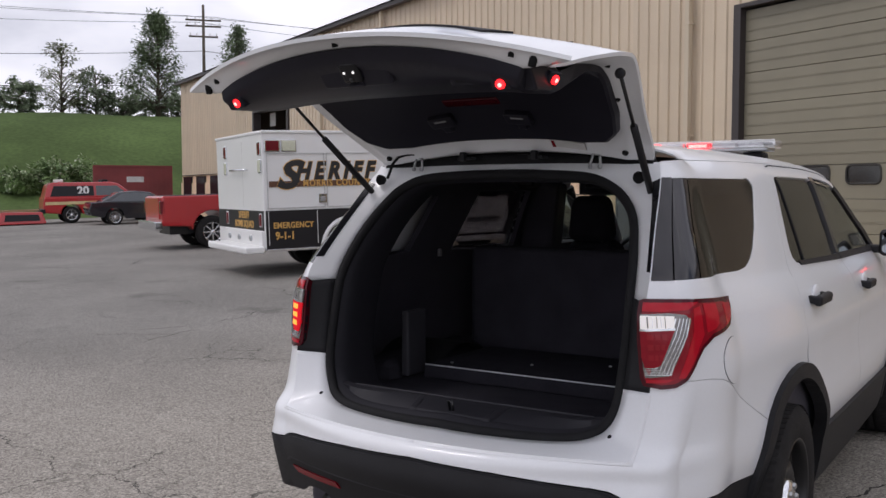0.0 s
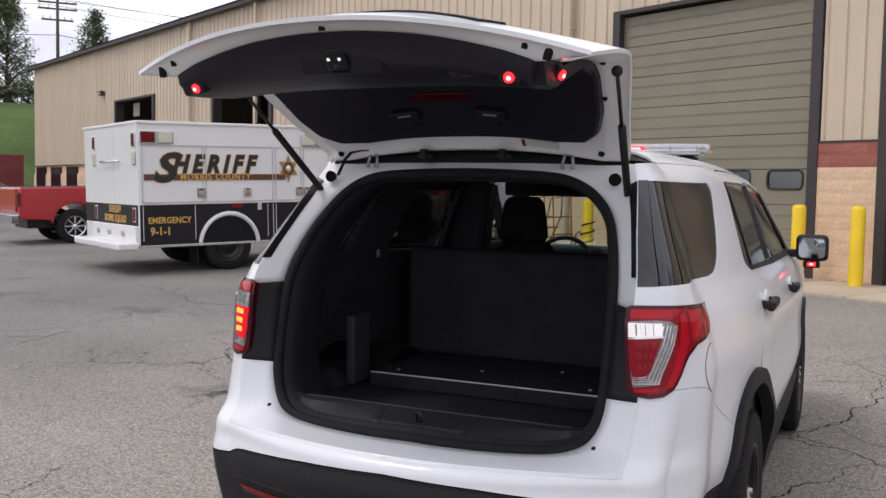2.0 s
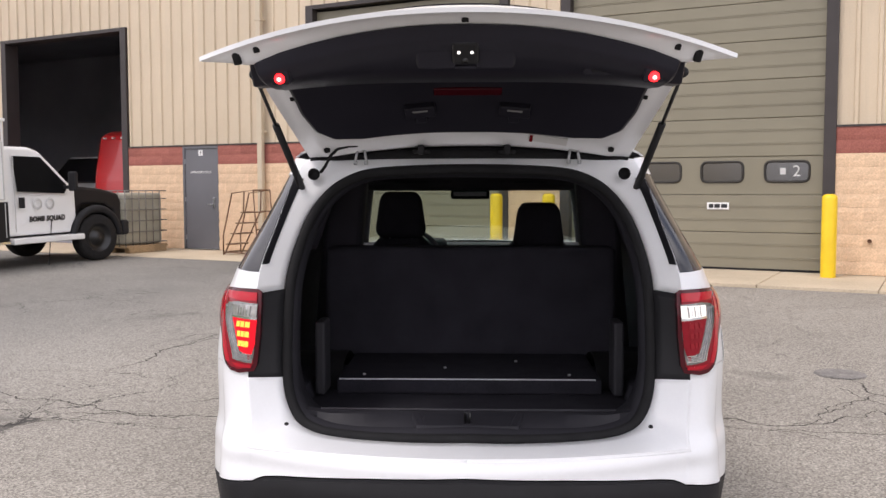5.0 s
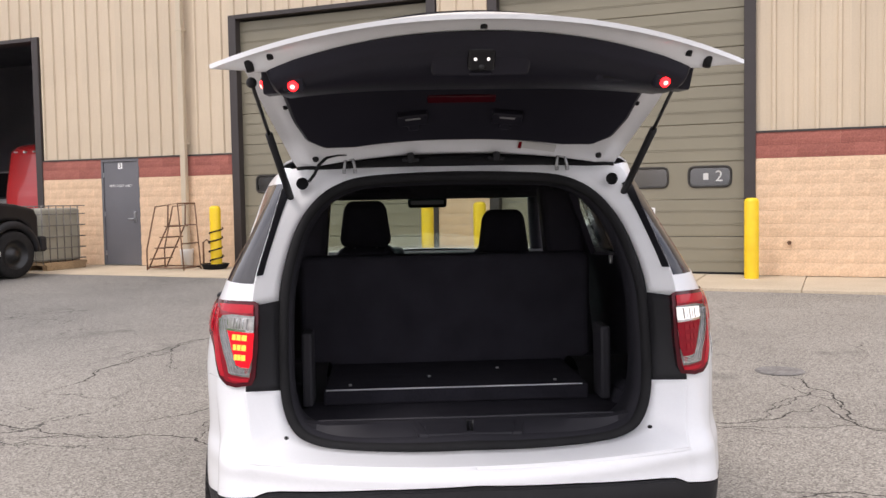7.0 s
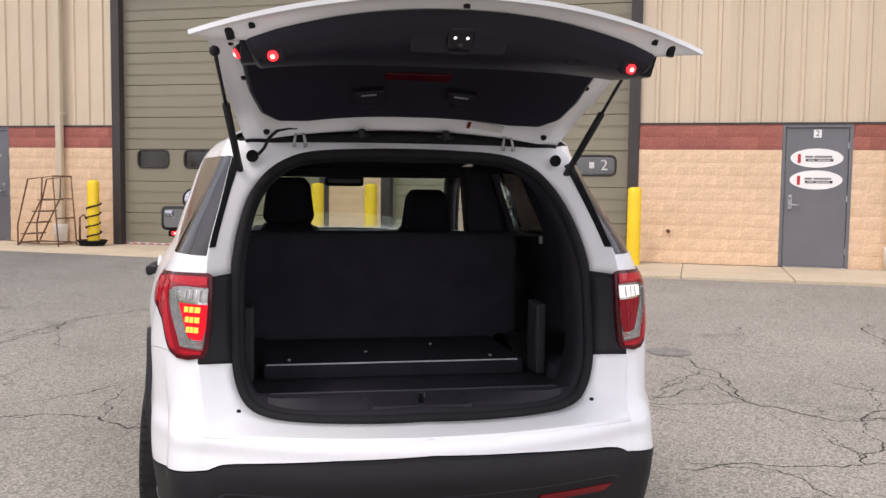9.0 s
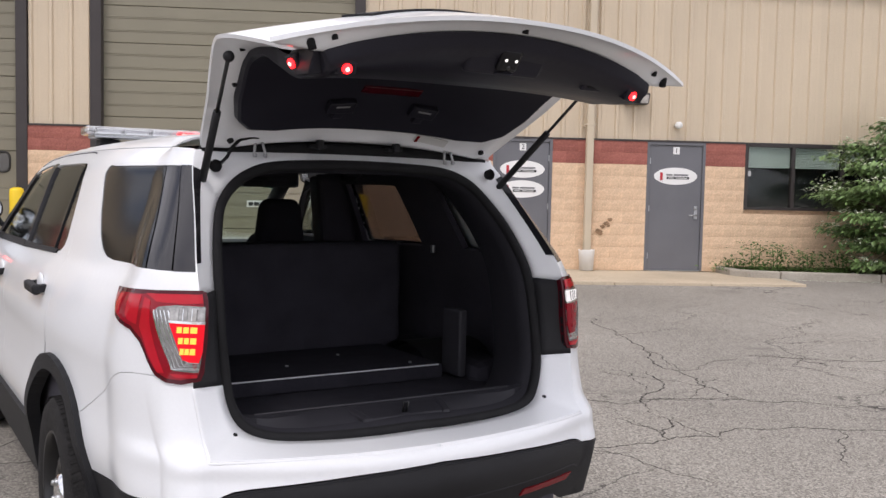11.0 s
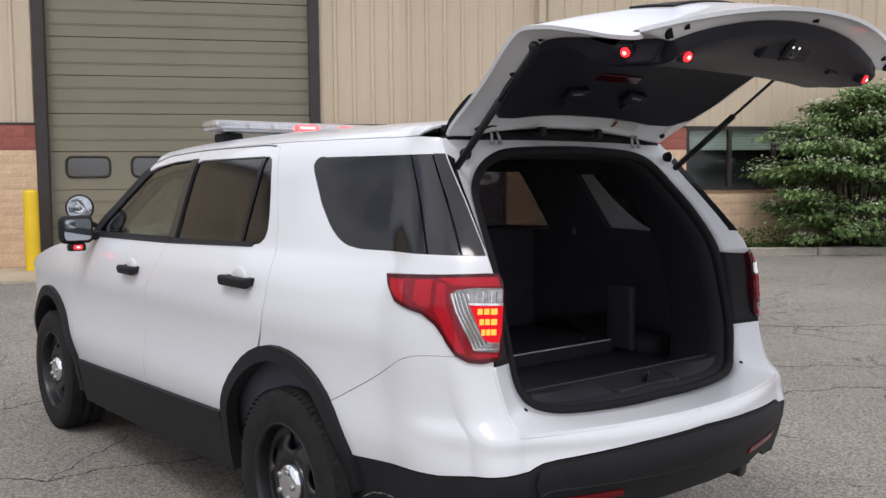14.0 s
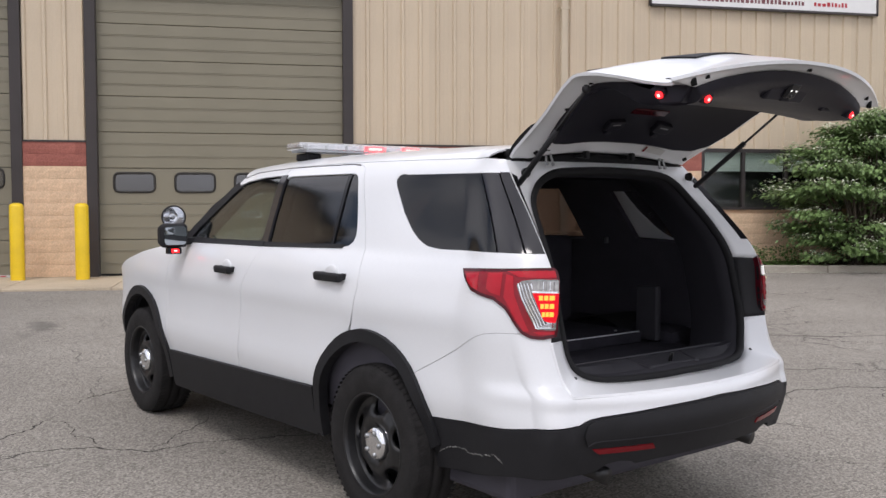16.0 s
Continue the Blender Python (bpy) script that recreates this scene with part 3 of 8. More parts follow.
def skin(name, outer, mat, parent, holes=(), lift=0.0, thick=0.008, sides=(1,), label="", grid=0.07, step=0.045):
    """One sheet of the body; both flanks in one call join along the middle line."""
    vs, fs, ln, sharp, seen = [], [], [], set(), {}
    for s in sides:
        v, f, n, sh = skin_data(outer, holes, lift, thick, s, grid, step)
        to = []
        for p in v:
            key = tuple(round(c, 5) + 0.0 for c in p)
            if abs(p[0]) < 1e-4:
                if key not in seen:
                    seen[key] = len(vs)
                    vs.append(p)
                to.append(seen[key])
            else:
                to.append(len(vs))
                vs.append(p)
        fs += [tuple(to[i] for i in q) for q in f]
        ln += n
        sharp |= {tuple(sorted((to[i], to[j]))) for i, j in sh}
    return mesh_ob(name, vs, fs, mat, parent, label, loop_normals=ln, sharp=sharp)


def inset(poly, d):
    """The polygon drawn in by d on all sides."""
    area = sum(p[0] * q[1] - q[0] * p[1] for p, q in zip(poly, poly[1:] + poly[:1]))
    out = []
    for i, p in enumerate(poly):
        e0 = (Vector(p) - Vector(poly[i - 1])).normalized()
        e1 = (Vector(poly[(i + 1) % len(poly)]) - Vector(p)).normalized()
        n = Vector((-(e0.y + e1.y), e0.x + e1.x))
        n = n.normalized() * (d / max(0.5, n.length / 2)) * (1 if area > 0 else -1)
        out.append((p[0] + n.x, p[1] + n.y))
    return out


def arch(yc, r, a0, a1, n=14, zc=0.363):
    """Points along a wheel arch; the rear one is narrower than it is high."""
    off, k = (0.045, 0.867) if yc < 2 else (-0.005, 0.985)
    return [(yc + off + r * k * math.cos(radians(a0 + (a1 - a0) * i / n)), zc + r * math.sin(radians(a0 + (a1 - a0) * i / n))) for i in range(n + 1)]


RW, FW = 0.893, 3.757
BELT = 1.228
car = empty("police_vehicle", pose(-1.121, 2.082, 0.0, 0, 0, 26.2), "white police utility vehicle with raised tailgate and roof light bar", "car")

GAP = 0.0016
rear_cut = [(1.062, 0.87), (1.028, 0.97), (1.012, 1.06), (1.022, 1.14), (1.045, 1.212), (1.108, 1.359), (1.188, 1.498), (1.245, 1.59), (1.285, 1.632), (1.34, 1.652), (1.42, 1.663)]
mid_cut = [(2.20, 0.535), (2.185, 0.80), (2.15, 1.0), (2.07, 1.13), (2.02, BELT)]
front_cut = [(3.235, 0.50), (3.245, 0.75), (3.235, 0.95), (3.20, 1.10), (3.17, 1.17)]
R_ARCH = 0.50
arch_r_up = arch(RW, R_ARCH, 152, 64)
win_front = [(2.06, BELT + 0.012), (2.085, 1.60), (2.30, 1.595), (2.50, 1.572), (2.62, 1.535), (2.80, 1.43), (2.97, 1.305), (3.06, 1.228)]

for s, tag in ((1, "right"), (-1, "left")):
    rd_outer = [S(*p) for p in ([(2.196, 0.535), (1.385, 0.55)] + arch(RW, R_ARCH + 0.005, 23, 70, 10) + [(y + GAP, z) for y, z in rear_cut[1:]] + [(2.055, 1.668), (2.058, 1.60), (2.018, BELT)]
                                 + [(y - GAP, z) for y, z in mid_cut[::-1][1:-1]])]
    d = skin("rear_door", rd_outer, WHITE, car, holes=[[S(*p) for p in [(1.255, 1.243), (1.195, 1.250), (1.164, 1.272), (1.158, 1.305), (1.17, 1.35), (1.212, 1.44), (1.272, 1.555), (1.295, 1.582), (1.325, 1.596), (1.385, 1.599), (1.98, 1.60), (2.03, 1.59), (2.005, BELT + 0.014)]]], sides=(s,), grid=0.025, step=0.03)
    skin("side_window", [S(*p) for p in [(1.25, 1.238), (1.192, 1.245), (1.158, 1.269), (1.152, 1.305), (1.165, 1.35), (1.207, 1.44), (1.267, 1.558), (1.291, 1.587), (1.325, 1.601), (1.385, 1.604), (1.98, 1.605), (2.04, 1.60), (2.015, BELT + 0.008)]], GLASS_DARK, d, lift=-0.008, thick=0.004, sides=(s,), label="tinted rear door glass", grid=0.022, step=0.03)
    skin("window_divider", [S(1.338, 1.243), S(1.362, 1.243), S(1.385, 1.60), S(1.358, 1.596)], GLOSSBLACK, d, lift=-0.002, thick=0.006, sides=(s,))
    skin("belt_moulding", [S(1.24, BELT + 0.008), S(2.02, BELT - 0.012), S(2.02, BELT + 0.012), S(1.225, BELT + 0.026)], BLACK, d, lift=0.006, thick=0.012, sides=(s,))
    fd_outer = [S(*p) for p in ([(3.235 - GAP, 0.50), (2.205, 0.535)] + [(y + GAP, z) for y, z in mid_cut[1:]] + [(2.065, 1.60), (2.062, 1.668), (2.45, 1.655), (2.57, 1.626), (2.60, 1.59), (2.58, 1.572), (2.50, 1.59), (2.30, 1.607), (2.10, 1.61), (2.062, BELT + 0.012),
                                                                                             (3.06, BELT - 0.008), (3.16, 1.18)] + [(y - GAP, z) for y, z in front_cut[::-1][1:-1]])]
    f = skin("front_door", fd_outer, WHITE, car, sides=(s,), grid=0.025, step=0.03)
    skin("side_window", [S(*p) for p in win_front], GLASS_FRONT, f, lift=-0.008, thick=0.004, sides=(s,), label="clear front door glass", grid=0.022, step=0.03)
    skin("belt_moulding", [S(2.03, BELT - 0.012), S(3.12, BELT - 0.022), S(3.10, BELT + 0.006), S(2.03, BELT + 0.016)], BLACK, f, lift=0.006, thick=0.012, sides=(s,))
    skin("door_pillar", [S(2.001, BELT + 0.01), S(2.067, BELT + 0.01), S(2.092, 1.607), S(2.024, 1.607)], PRIVACY, f, lift=0.004, thick=0.012, sides=(s,), label="gloss black pillar trim", grid=0.04)
    # A pillar and mirror sail
    skin("window_surround", [S(*p) for p in [(2.625, 1.60), (2.83, 1.475), (3.03, 1.33), (3.18, 1.20), (3.06, 1.215), (2.95, 1.305), (2.79, 1.42), (2.62, 1.525), (2.55, 1.56)]], BLACK, f, lift=0.0, thick=0.02, sides=(s,))
    # quarter panel with the quarter window's opening
    q_outer = ([S(y - GAP, z) for y, z in rear_cut] + [S(0.47, 1.663)] + [(0.602, z) for z in (1.655, 1.62, 1.55, 1.45, 1.35, 1.26, 1.20, 1.1, 1.0, 0.9461)] + [S(0.03, 0.9461), S(0.06, 0.9461), S(0.165, 0.9431), S(0.2212, 0.9351), S(0.2614, 0.9202), S(0.6275, 0.7238)]
               + [S(*p) for p in arch(RW, R_ARCH + 0.005, 134.4, 73, 12)])
    q_hole = rounded([S(0.93, 1.590), S(0.962, 1.584), S(0.976, 1.56), S(0.955, 1.529), S(0.855, 1.412), S(0.764, 1.332), S(0.705, 1.292), S(0.645, 1.267), S(0.568, 1.257), (0.82, 1.257)], 0.02, 3)[:-4] + [(0.82, 1.256), (0.606, 1.254), (0.606, 1.40), (0.606, 1.588)]
    quarter = skin("quarter_panel", q_outer, WHITE, car, holes=[q_hole], sides=(s,), grid=0.025, step=0.025)
    skin("quarter_window", [S(0.93, 1.596), S(0.966, 1.589), S(0.982, 1.56), S(0.96, 1.525), S(0.86, 1.408), S(0.768, 1.327), S(0.708, 1.286), S(0.648, 1.261), S(0.568, 1.251), S(0.222, 1.252), S(0.486, 1.592)], GLASS_QUARTER, car, lift=-0.003, thick=0.004, sides=(s,), label="tinted rear quarter glass", grid=0.02, step=0.025)
    d0, d1 = S(0.214, 1.252)[0], S(0.479, 1.592)[0]
    e0, e1 = 0.615 + (d0 - 0.615) * 0.36, 0.615 + (d1 - 0.615) * 0.30
    skin("pillar_glass", [(d0, 1.252), (e0, 1.255), (e1, 1.585), (d1, 1.592)], PRIVACY, car, lift=-0.003, thick=0.01, sides=(s,), label="dark wrapped rear pillar glass")
    skin("pillar_trim", [(e0 - 0.012, 1.254), (0.606, 1.254), (0.606, 1.40), (0.606, 1.588), (e1 - 0.012, 1.588)], PRIVACY, car, lift=0.002, thick=0.03, sides=(s,), label="gloss black rear pillar edge")
    # front wing
    skin("front_wing", [S(y + GAP, z) for y, z in front_cut] + [S(3.30, 1.185), S(3.75, 1.12), S(4.15, 1.04), S(4.4, 0.96), S(4.62, 0.80), S(4.64, 0.55), S(4.36, 0.50)] + [S(*p) for p in arch(FW, R_ARCH + 0.005, 14, 166, 16)], WHITE, car, sides=(s,), grid=0.03, step=0.03)
    # cladding
    for yc, a0, a1 in ((RW, 172, -4), (FW, 184, 16)):
        ring_o = arch(yc, R_ARCH + 0.022, a0, a1, 22)
        ring_i = arch(yc, R_ARCH - 0.038, a1 - 2, a0 + 2, 22)
        skin("wheel_arch", [S(*p) for p in ring_o + ring_i], BLACK, car, lift=0.022, thick=0.05, sides=(s,), grid=0.2)
    skin("sill", [S(*p) for p in [(1.378, 0.558), (1.395, 0.45), (1.395, 0.31), (2.3, 0.285), (3.24, 0.27), (3.232, 0.42), (3.235, 0.505), (2.2, 0.535)]], BLACK, car, lift=0.018, thick=0.03, sides=(s,), label="black sill cladding")

# the seam over the doors
for s in (1, -1):
    skin("door_seam", [S(1.34, 1.642), S(1.42, 1.652), S(2.06, 1.656), S(2.44, 1.645), S(2.56, 1.616), S(2.565, 1.621), S(2.445, 1.650), S(2.06, 1.661), S(1.42, 1.657), S(1.335, 1.648)], RUBBER, car, lift=0.0012, thick=0.006, sides=(s,), label="dark seam over the doors", grid=0.2)
# roof skin, both halves as one sheet
roof_half = [S(0.47, 1.668), S(1.38, 1.668), S(2.06, 1.671), S(2.45, 1.658), S(2.58, 1.628), S(2.615, 1.67), S(2.68, 1.80), S(2.77, 2.0), S(2.86, 2.388), S(0.43, 2.388), S(0.43, 1.9)]
skin("roof", roof_half, WHITE, car, sides=(1, -1), grid=0.12)
# tail bumper
skin("bumper_cover", [T(0.0, 0.705), T(0.0, 0.662), T(0.3, 0.650), T(0.6, 0.629), T(0.648, 0.622), T(0.672, 0.612), T(0.69, 0.602), S(-0.02, 0.590), S(0.1, 0.573), S(0.25, 0.567)] + [S(*p) for p in arch(RW, R_ARCH + 0.005, 158, 135, 5)] + [S(0.2605, 0.9185), S(0.2205, 0.9335), S(0.165, 0.9415), S(0.06, 0.9445), S(0.03, 0.9445), (0.602, 0.9445),
                      (0.602, 0.82), (0.602, 0.76), (0.602, 0.705), T(0.55, 0.705), T(0.30, 0.705)], WHITE, car, sides=(1, -1), label="white painted rear bumper cover", grid=0.016, step=0.016)
lower = skin("bumper_lower", [T(0.0, 0.657), T(0.3, 0.645), T(0.6, 0.624), T(0.648, 0.617), T(0.672, 0.607), T(0.69, 0.597), S(-0.02, 0.585), S(0.1, 0.568), S(0.25, 0.562), S(0.535, 0.549), S(0.525, 0.46), S(0.53, 0.33), S(0.30, 0.345), S(0.12, 0.375), T(0.70, 0.390), T(0.60, 0.402), T(0.575, 0.415), T(0.555, 0.432), T(0.50, 0.440), T(0.44, 0.432), T(0.42, 0.418), T(0.3, 0.425), T(0.0, 0.430)], BLACK, car, lift=0.002, thick=0.02, sides=(1, -1), label="black textured lower bumper")

# ---- tailgate opening ----
HOOP = [(0.0, 0.730), (0.20, 0.726), (0.40, 0.728), (0.50, 0.740), (0.562, 0.772), (0.597, 0.84), (0.610, 0.95), (0.612, 1.14), (0.600, 1.28), (0.563, 1.42), (0.508, 1.507), (0.435, 1.561), (0.338, 1.589), (0.16, 1.600), (0.0, 1.603)]
SEAL = [(0.70, 0.0), (0.727, 0.005), (0.817, 0.036), (0.908, 0.052), (1.05, 0.085), (1.21, 0.129), (1.35, 0.215), (1.46, 0.298), (1.53, 0.330), (1.63, 0.352)]


def hoop(grow=0.0, back=0.0, n=6):
    """Points round the tailgate opening, starting at the bottom's middle, as one closed ring."""
    half = []
    for i in range(len(HOOP) - 1):
        for k in range(n):
            t = k / n
            p0, p1, p2, p3 = [HOOP[min(max(j, 0), len(HOOP) - 1)] for j in (i - 1, i, i + 1, i + 2)]
            q = [0.5 * (2 * p1[c] + (p2[c] - p0[c]) * t + (2 * p0[c] - 5 * p1[c] + 4 * p2[c] - p3[c]) * t * t + (3 * p1[c] - p0[c] - 3 * p2[c] + p3[c]) * t ** 3) for c in (0, 1)]
            half.append((max(0.0, q[0]), q[1]))
    half.append(HOOP[-1])
    cx, cz = 0.0, 1.15
    out = []
    for x, z in half:
        d = Vector((x * 1.0, z - cz)).normalized()
        xx, zz = x + d.x * grow, z + d.y * grow
        base = curve(SEAL, z) - 0.095 * (1 - min(1.0, (x / 0.572) ** 2)) * (1 - ease(0.76, 0.9, z))
        out.append(Vector((xx, base + back, zz)))
    return out + [Vector((-p.x, p.y, p.z)) for p in out[-2:0:-1]]


def band(name, rings, mat, parent, label=""):
    """A sheet through closed rings of equal length."""
    n = len(rings[0])
    vs = [tuple(p) for r in rings for p in r]
    fs = [(i * n + k, i * n + (k + 1) % n, (i + 1) * n + (k + 1) % n, (i + 1) * n + k) for i in range(len(rings) - 1) for k in range(n)]
    return mesh_ob(name, vs, fs, mat, parent, label, shade=True)


# jamb between the body's rear edge and the seal: bumper step, black lamp surround, pillars and header
half_ring = hoop(0.012, 0.0)[:6 * (len(HOOP) - 1) + 1]
i1, i2 = 24, 66
rims = []
for i, q in enumerate(half_ring):
    if i <= i1:
        o = surf(0.602 * i / i1, 0.705)
    elif i <= i2:
        o = surf(0.602, curve([(half_ring[i1].z, 0.705), (0.84, 0.852), (0.91, 0.918), (1.0, 1.005), (1.20, 1.195), (1.40, 1.41), (half_ring[i2].z, 1.650)], q.z))
    else:
        o = surf(*T(0.60 * (len(half_ring) - 1 - i) / (len(half_ring) - 1 - i2), 1.655))
    rims.append((o, q))
j1 = max(i for i, (o, q) in enumerate(rims) if o.z < 0.918)
j2 = max(i for i, (o, q) in enumerate(rims) if o.z < 1.20 and i < i2)


def jamb(name, ranges, mat, label=""):
    chunks = []
    for first, last, s in ranges:
        vs, fs = [], []
        for o, q in rims[first:last + 1]:
            for t in (0.0, 0.03, 0.35, 0.7, 1.0):
                p = o.lerp(q, t)
                vs.append(Vector((p.x * s, p.y, p.z)))
        for k in range(last - first):
            for c in range(4):
                a = 5 * k + c
                f = (a, a + 1, a + 6, a + 5)
                fs.append(f[::-1] if s > 0 else f)
        chunks.append((vs, fs))
    vs, fs = join_data(chunks)
    ob = mesh_ob(name, vs, fs, mat, car, label)
    bm = bmesh.new()
    bm.from_mesh(ob.data)
    bmesh.ops.remove_doubles(bm, verts=bm.verts, dist=1e-5)
    bmesh.ops.recalc_face_normals(bm, faces=bm.faces)
    bm.to_mesh(ob.data)
    bm.free()
    smooth(ob)
    ob.data.set_sharp_from_angle(angle=radians(32))
    mod = ob.modifiers.new("thickness", "SOLIDIFY")
    mod.thickness = 0.006
    mod.offset = -1
    return ob


jamb("bumper_step", [(0, j1, 1), (0, j1, -1)], WHITE, "white bumper step below the opening")
for s in (1, -1):
    jamb("lamp_surround", [(j1, j2, s)], BLACK, "black lamp surround panel")
jamb("aperture_jamb", [(j2, len(rims) - 1, 1), (j2, len(rims) - 1, -1)], INNER_WHITE, "white painted tailgate aperture")
for s in (1, -1):
    line = [o + Vector((-0.0035 if i > i1 else 0, 0.0035, -0.0035 if i <= i1 else 0)) for i, (o, q) in enumerate(rims[:j1 + 1])]
    vs, fs = rod_data(line, 0.0075, 10)
    mesh_ob("step_edge", [(v[0] * s, v[1], v[2]) for v in vs], fs, WHITE, car, shade=True)
for s in (1, -1):
    strip = [(o, o.lerp(q, 0.25)) for i, (o, q) in enumerate(rims) if 1.262 < o.z < 1.592 and i < i2]
    vs = [(c.x * s, c.y - 0.004, c.z) for o, q in strip for c in (o, q)]
    vs += [(x, y + 0.012, z) for x, y, z in vs]
    k, n = 2 * len(strip), len(strip)
    fs = [(2 * i, 2 * i + 1, 2 * i + 3, 2 * i + 2) for i in range(n - 1)] + [(2 * i + 1, 2 * i + 1 + k, 2 * i + 3 + k, 2 * i + 3) for i in range(n - 1)]
    mesh_ob("glass_edge", vs, fs, GLOSSBLACK, car, "black glass edge seal")
ring = hoop(0.0, 0.006)
vs, fs = rod_data(ring + [ring[0]], 0.019, 8, False)
mesh_ob("gate_seal", [tuple(v) for v in vs], fs, RUBBER, car, "black rubber aperture seal", shade=True)
band("aperture_liner", [hoop(0.004, 0.01), hoop(-0.025, 0.025), hoop(-0.030, 0.09), hoop(0.01, 0.30)], LINER, car, "dark moulded aperture lining")

# ---- cabin ----
for s in (1, -1):
    skin("side_trim", [S(0.12, 0.45), S(3.2, 0.45), S(3.2, 1.20), S(2.95, 1.23), S(2.75, 1.40), S(2.55, 1.56), S(2.30, 1.66), S(0.50, 1.66), S(0.20, 1.40), S(0.06, 1.25)], CABIN, car,
         holes=[[S(1.27, 1.27), S(1.39, 1.575), S(1.95, 1.585), S(1.95, 1.24)], [S(2.12, 1.24), S(2.14, 1.58), S(2.45, 1.57), S(2.62, 1.52), S(2.95, 1.25)], [S(0.36, 1.27), S(0.53, 1.55), S(0.98, 1.55), S(0.85, 1.28)]], lift=-0.055, thick=0.03, sides=(s,), label="black cabin side trim", grid=0.12)
skin("headliner", [S(0.50, 1.69), S(2.55, 1.68), S(2.74, 1.82), S(2.80, 2.388), S(0.46, 2.388)], CABIN, car, lift=-0.045, thick=0.01, sides=(1, -1), grid=0.2)
part("cabin_floor", box(-0.72, 0.72, 0.25, 3.35, 0.40, 0.44, 0.01), CARPET, car)
part("load_floor", box(-0.66, 0.66, 0.10, 1.35, 0.60, 0.725, 0.012), CARPET, car, "black carpeted load floor")
b = box(-0.52, 0.52, 0.585, 1.16, 0.725, 0.786, 0.008)
deck = part("cargo_deck", b, CARPET, car, "black raised cargo board with a pale edge strip")
part("edge_strip", box(-0.51, 0.495, 0.580, 0.587, 0.7835, 0.7885, 0.001), EDGEMETAL, deck, "thin pale metal edge strip")
for x, y in ((-0.42, 0.66), (0.40, 0.66), (-0.10, 0.80), (0.20, 0.95)):
    part("deck_bolt", box(x - 0.006, x + 0.006, y - 0.006, y + 0.006, 0.786, 0.793, 0.002), STEEL, deck)
vs, fs = [], []
for i in range(29):
    x = -0.545 + 1.09 * i / 28
    y0 = 0.02 - 0.095 * (1 - (x / 0.572) ** 2)
    lift = 0.012 * ease(0.46, 0.55, abs(x))
    for y, z in ((y0, 0.722), (y0 + 0.012, 0.742), (y0 + 0.04, 0.744), (y0 + 0.05, 0.752), (0.055, 0.778), (0.085, 0.782), (0.10, 0.776), (0.105, 0.72)):
        vs.append((x, y, z + lift))
fs = [(8 * i + c, 8 * i + 8 + c, 8 * i + 9 + c, 8 * i + 1 + c) for i in range(28) for c in range(7)]
smooth(mesh_ob("sill_plate", vs, fs, SILLMAT, car, "black plastic loading sill plate")).data.set_sharp_from_angle(angle=radians(20))
bm = bmesh.new()
for v in add_box(bm, -0.15, 0.15, -0.03, 0.10, 0.755, 0.7855, 0.006):
    v.co.z -= 0.20 * (0.10 - v.co.y)
part("latch_cover", bm, SILLMAT, car)
for s in (1, -1):
    bm = bmesh.new()
    for v in add_box(bm, 0.15, 0.185, -0.035, 0.085, 0.752, 0.788, 0.008):
        v.co.z -= 0.20 * (0.10 - v.co.y)
        v.co.x = s * (v.co.x + 0.25 * (v.co.y - 0.03))
    bmesh.ops.recalc_face_normals(bm, faces=bm.faces)
    part("latch_flank", bm, SILLMAT, car, "raised flank of the latch recess")
rod("sill_edge", [(-0.50, 0.088, 0.786), (0.0, 0.088, 0.7845), (0.50, 0.088, 0.786)], 0.004, BRACKET, car, "thin pale sill edge")
rod("latch_striker", [(-0.006, -0.005, 0.76), (-0.008, -0.015, 0.80), (0.008, -0.015, 0.80), (0.006, -0.005, 0.76)], 0.005, BLACKSTEEL, car)
for s in (1, -1):
    bm = bmesh.new()
    add_box(bm, s * 0.575 - 0.02, s * 0.575 + 0.02, 0.52, 0.66, 0.735, 1.02, 0.01)
    part("side_bracket", bm, BRACKET, car, "dark grey upright bracket")
    bm = bmesh.new()
    add_box(bm, s * 0.72 - 0.12, s * 0.72 + 0.12, 0.45, 1.33, 0.44, 0.80, 0.06)
    part("wheel_housing", bm, CARPET, car)
    # belt anchor and grab handle on the side lining
    part("belt_anchor", box(s * 0.715 - 0.008, s * 0.715 + 0.008, 1.00, 1.025, 1.225, 1.262, 0.004), STEEL, car, "small bright belt anchor")
    rod("grab_handle", [(s * 0.60, 1.55, 1.59), (s * 0.585, 1.58, 1.565), (s * 0.585, 1.74, 1.563), (s * 0.60, 1.77, 1.59)], 0.011, BRACKET, car, "dark grab handle")
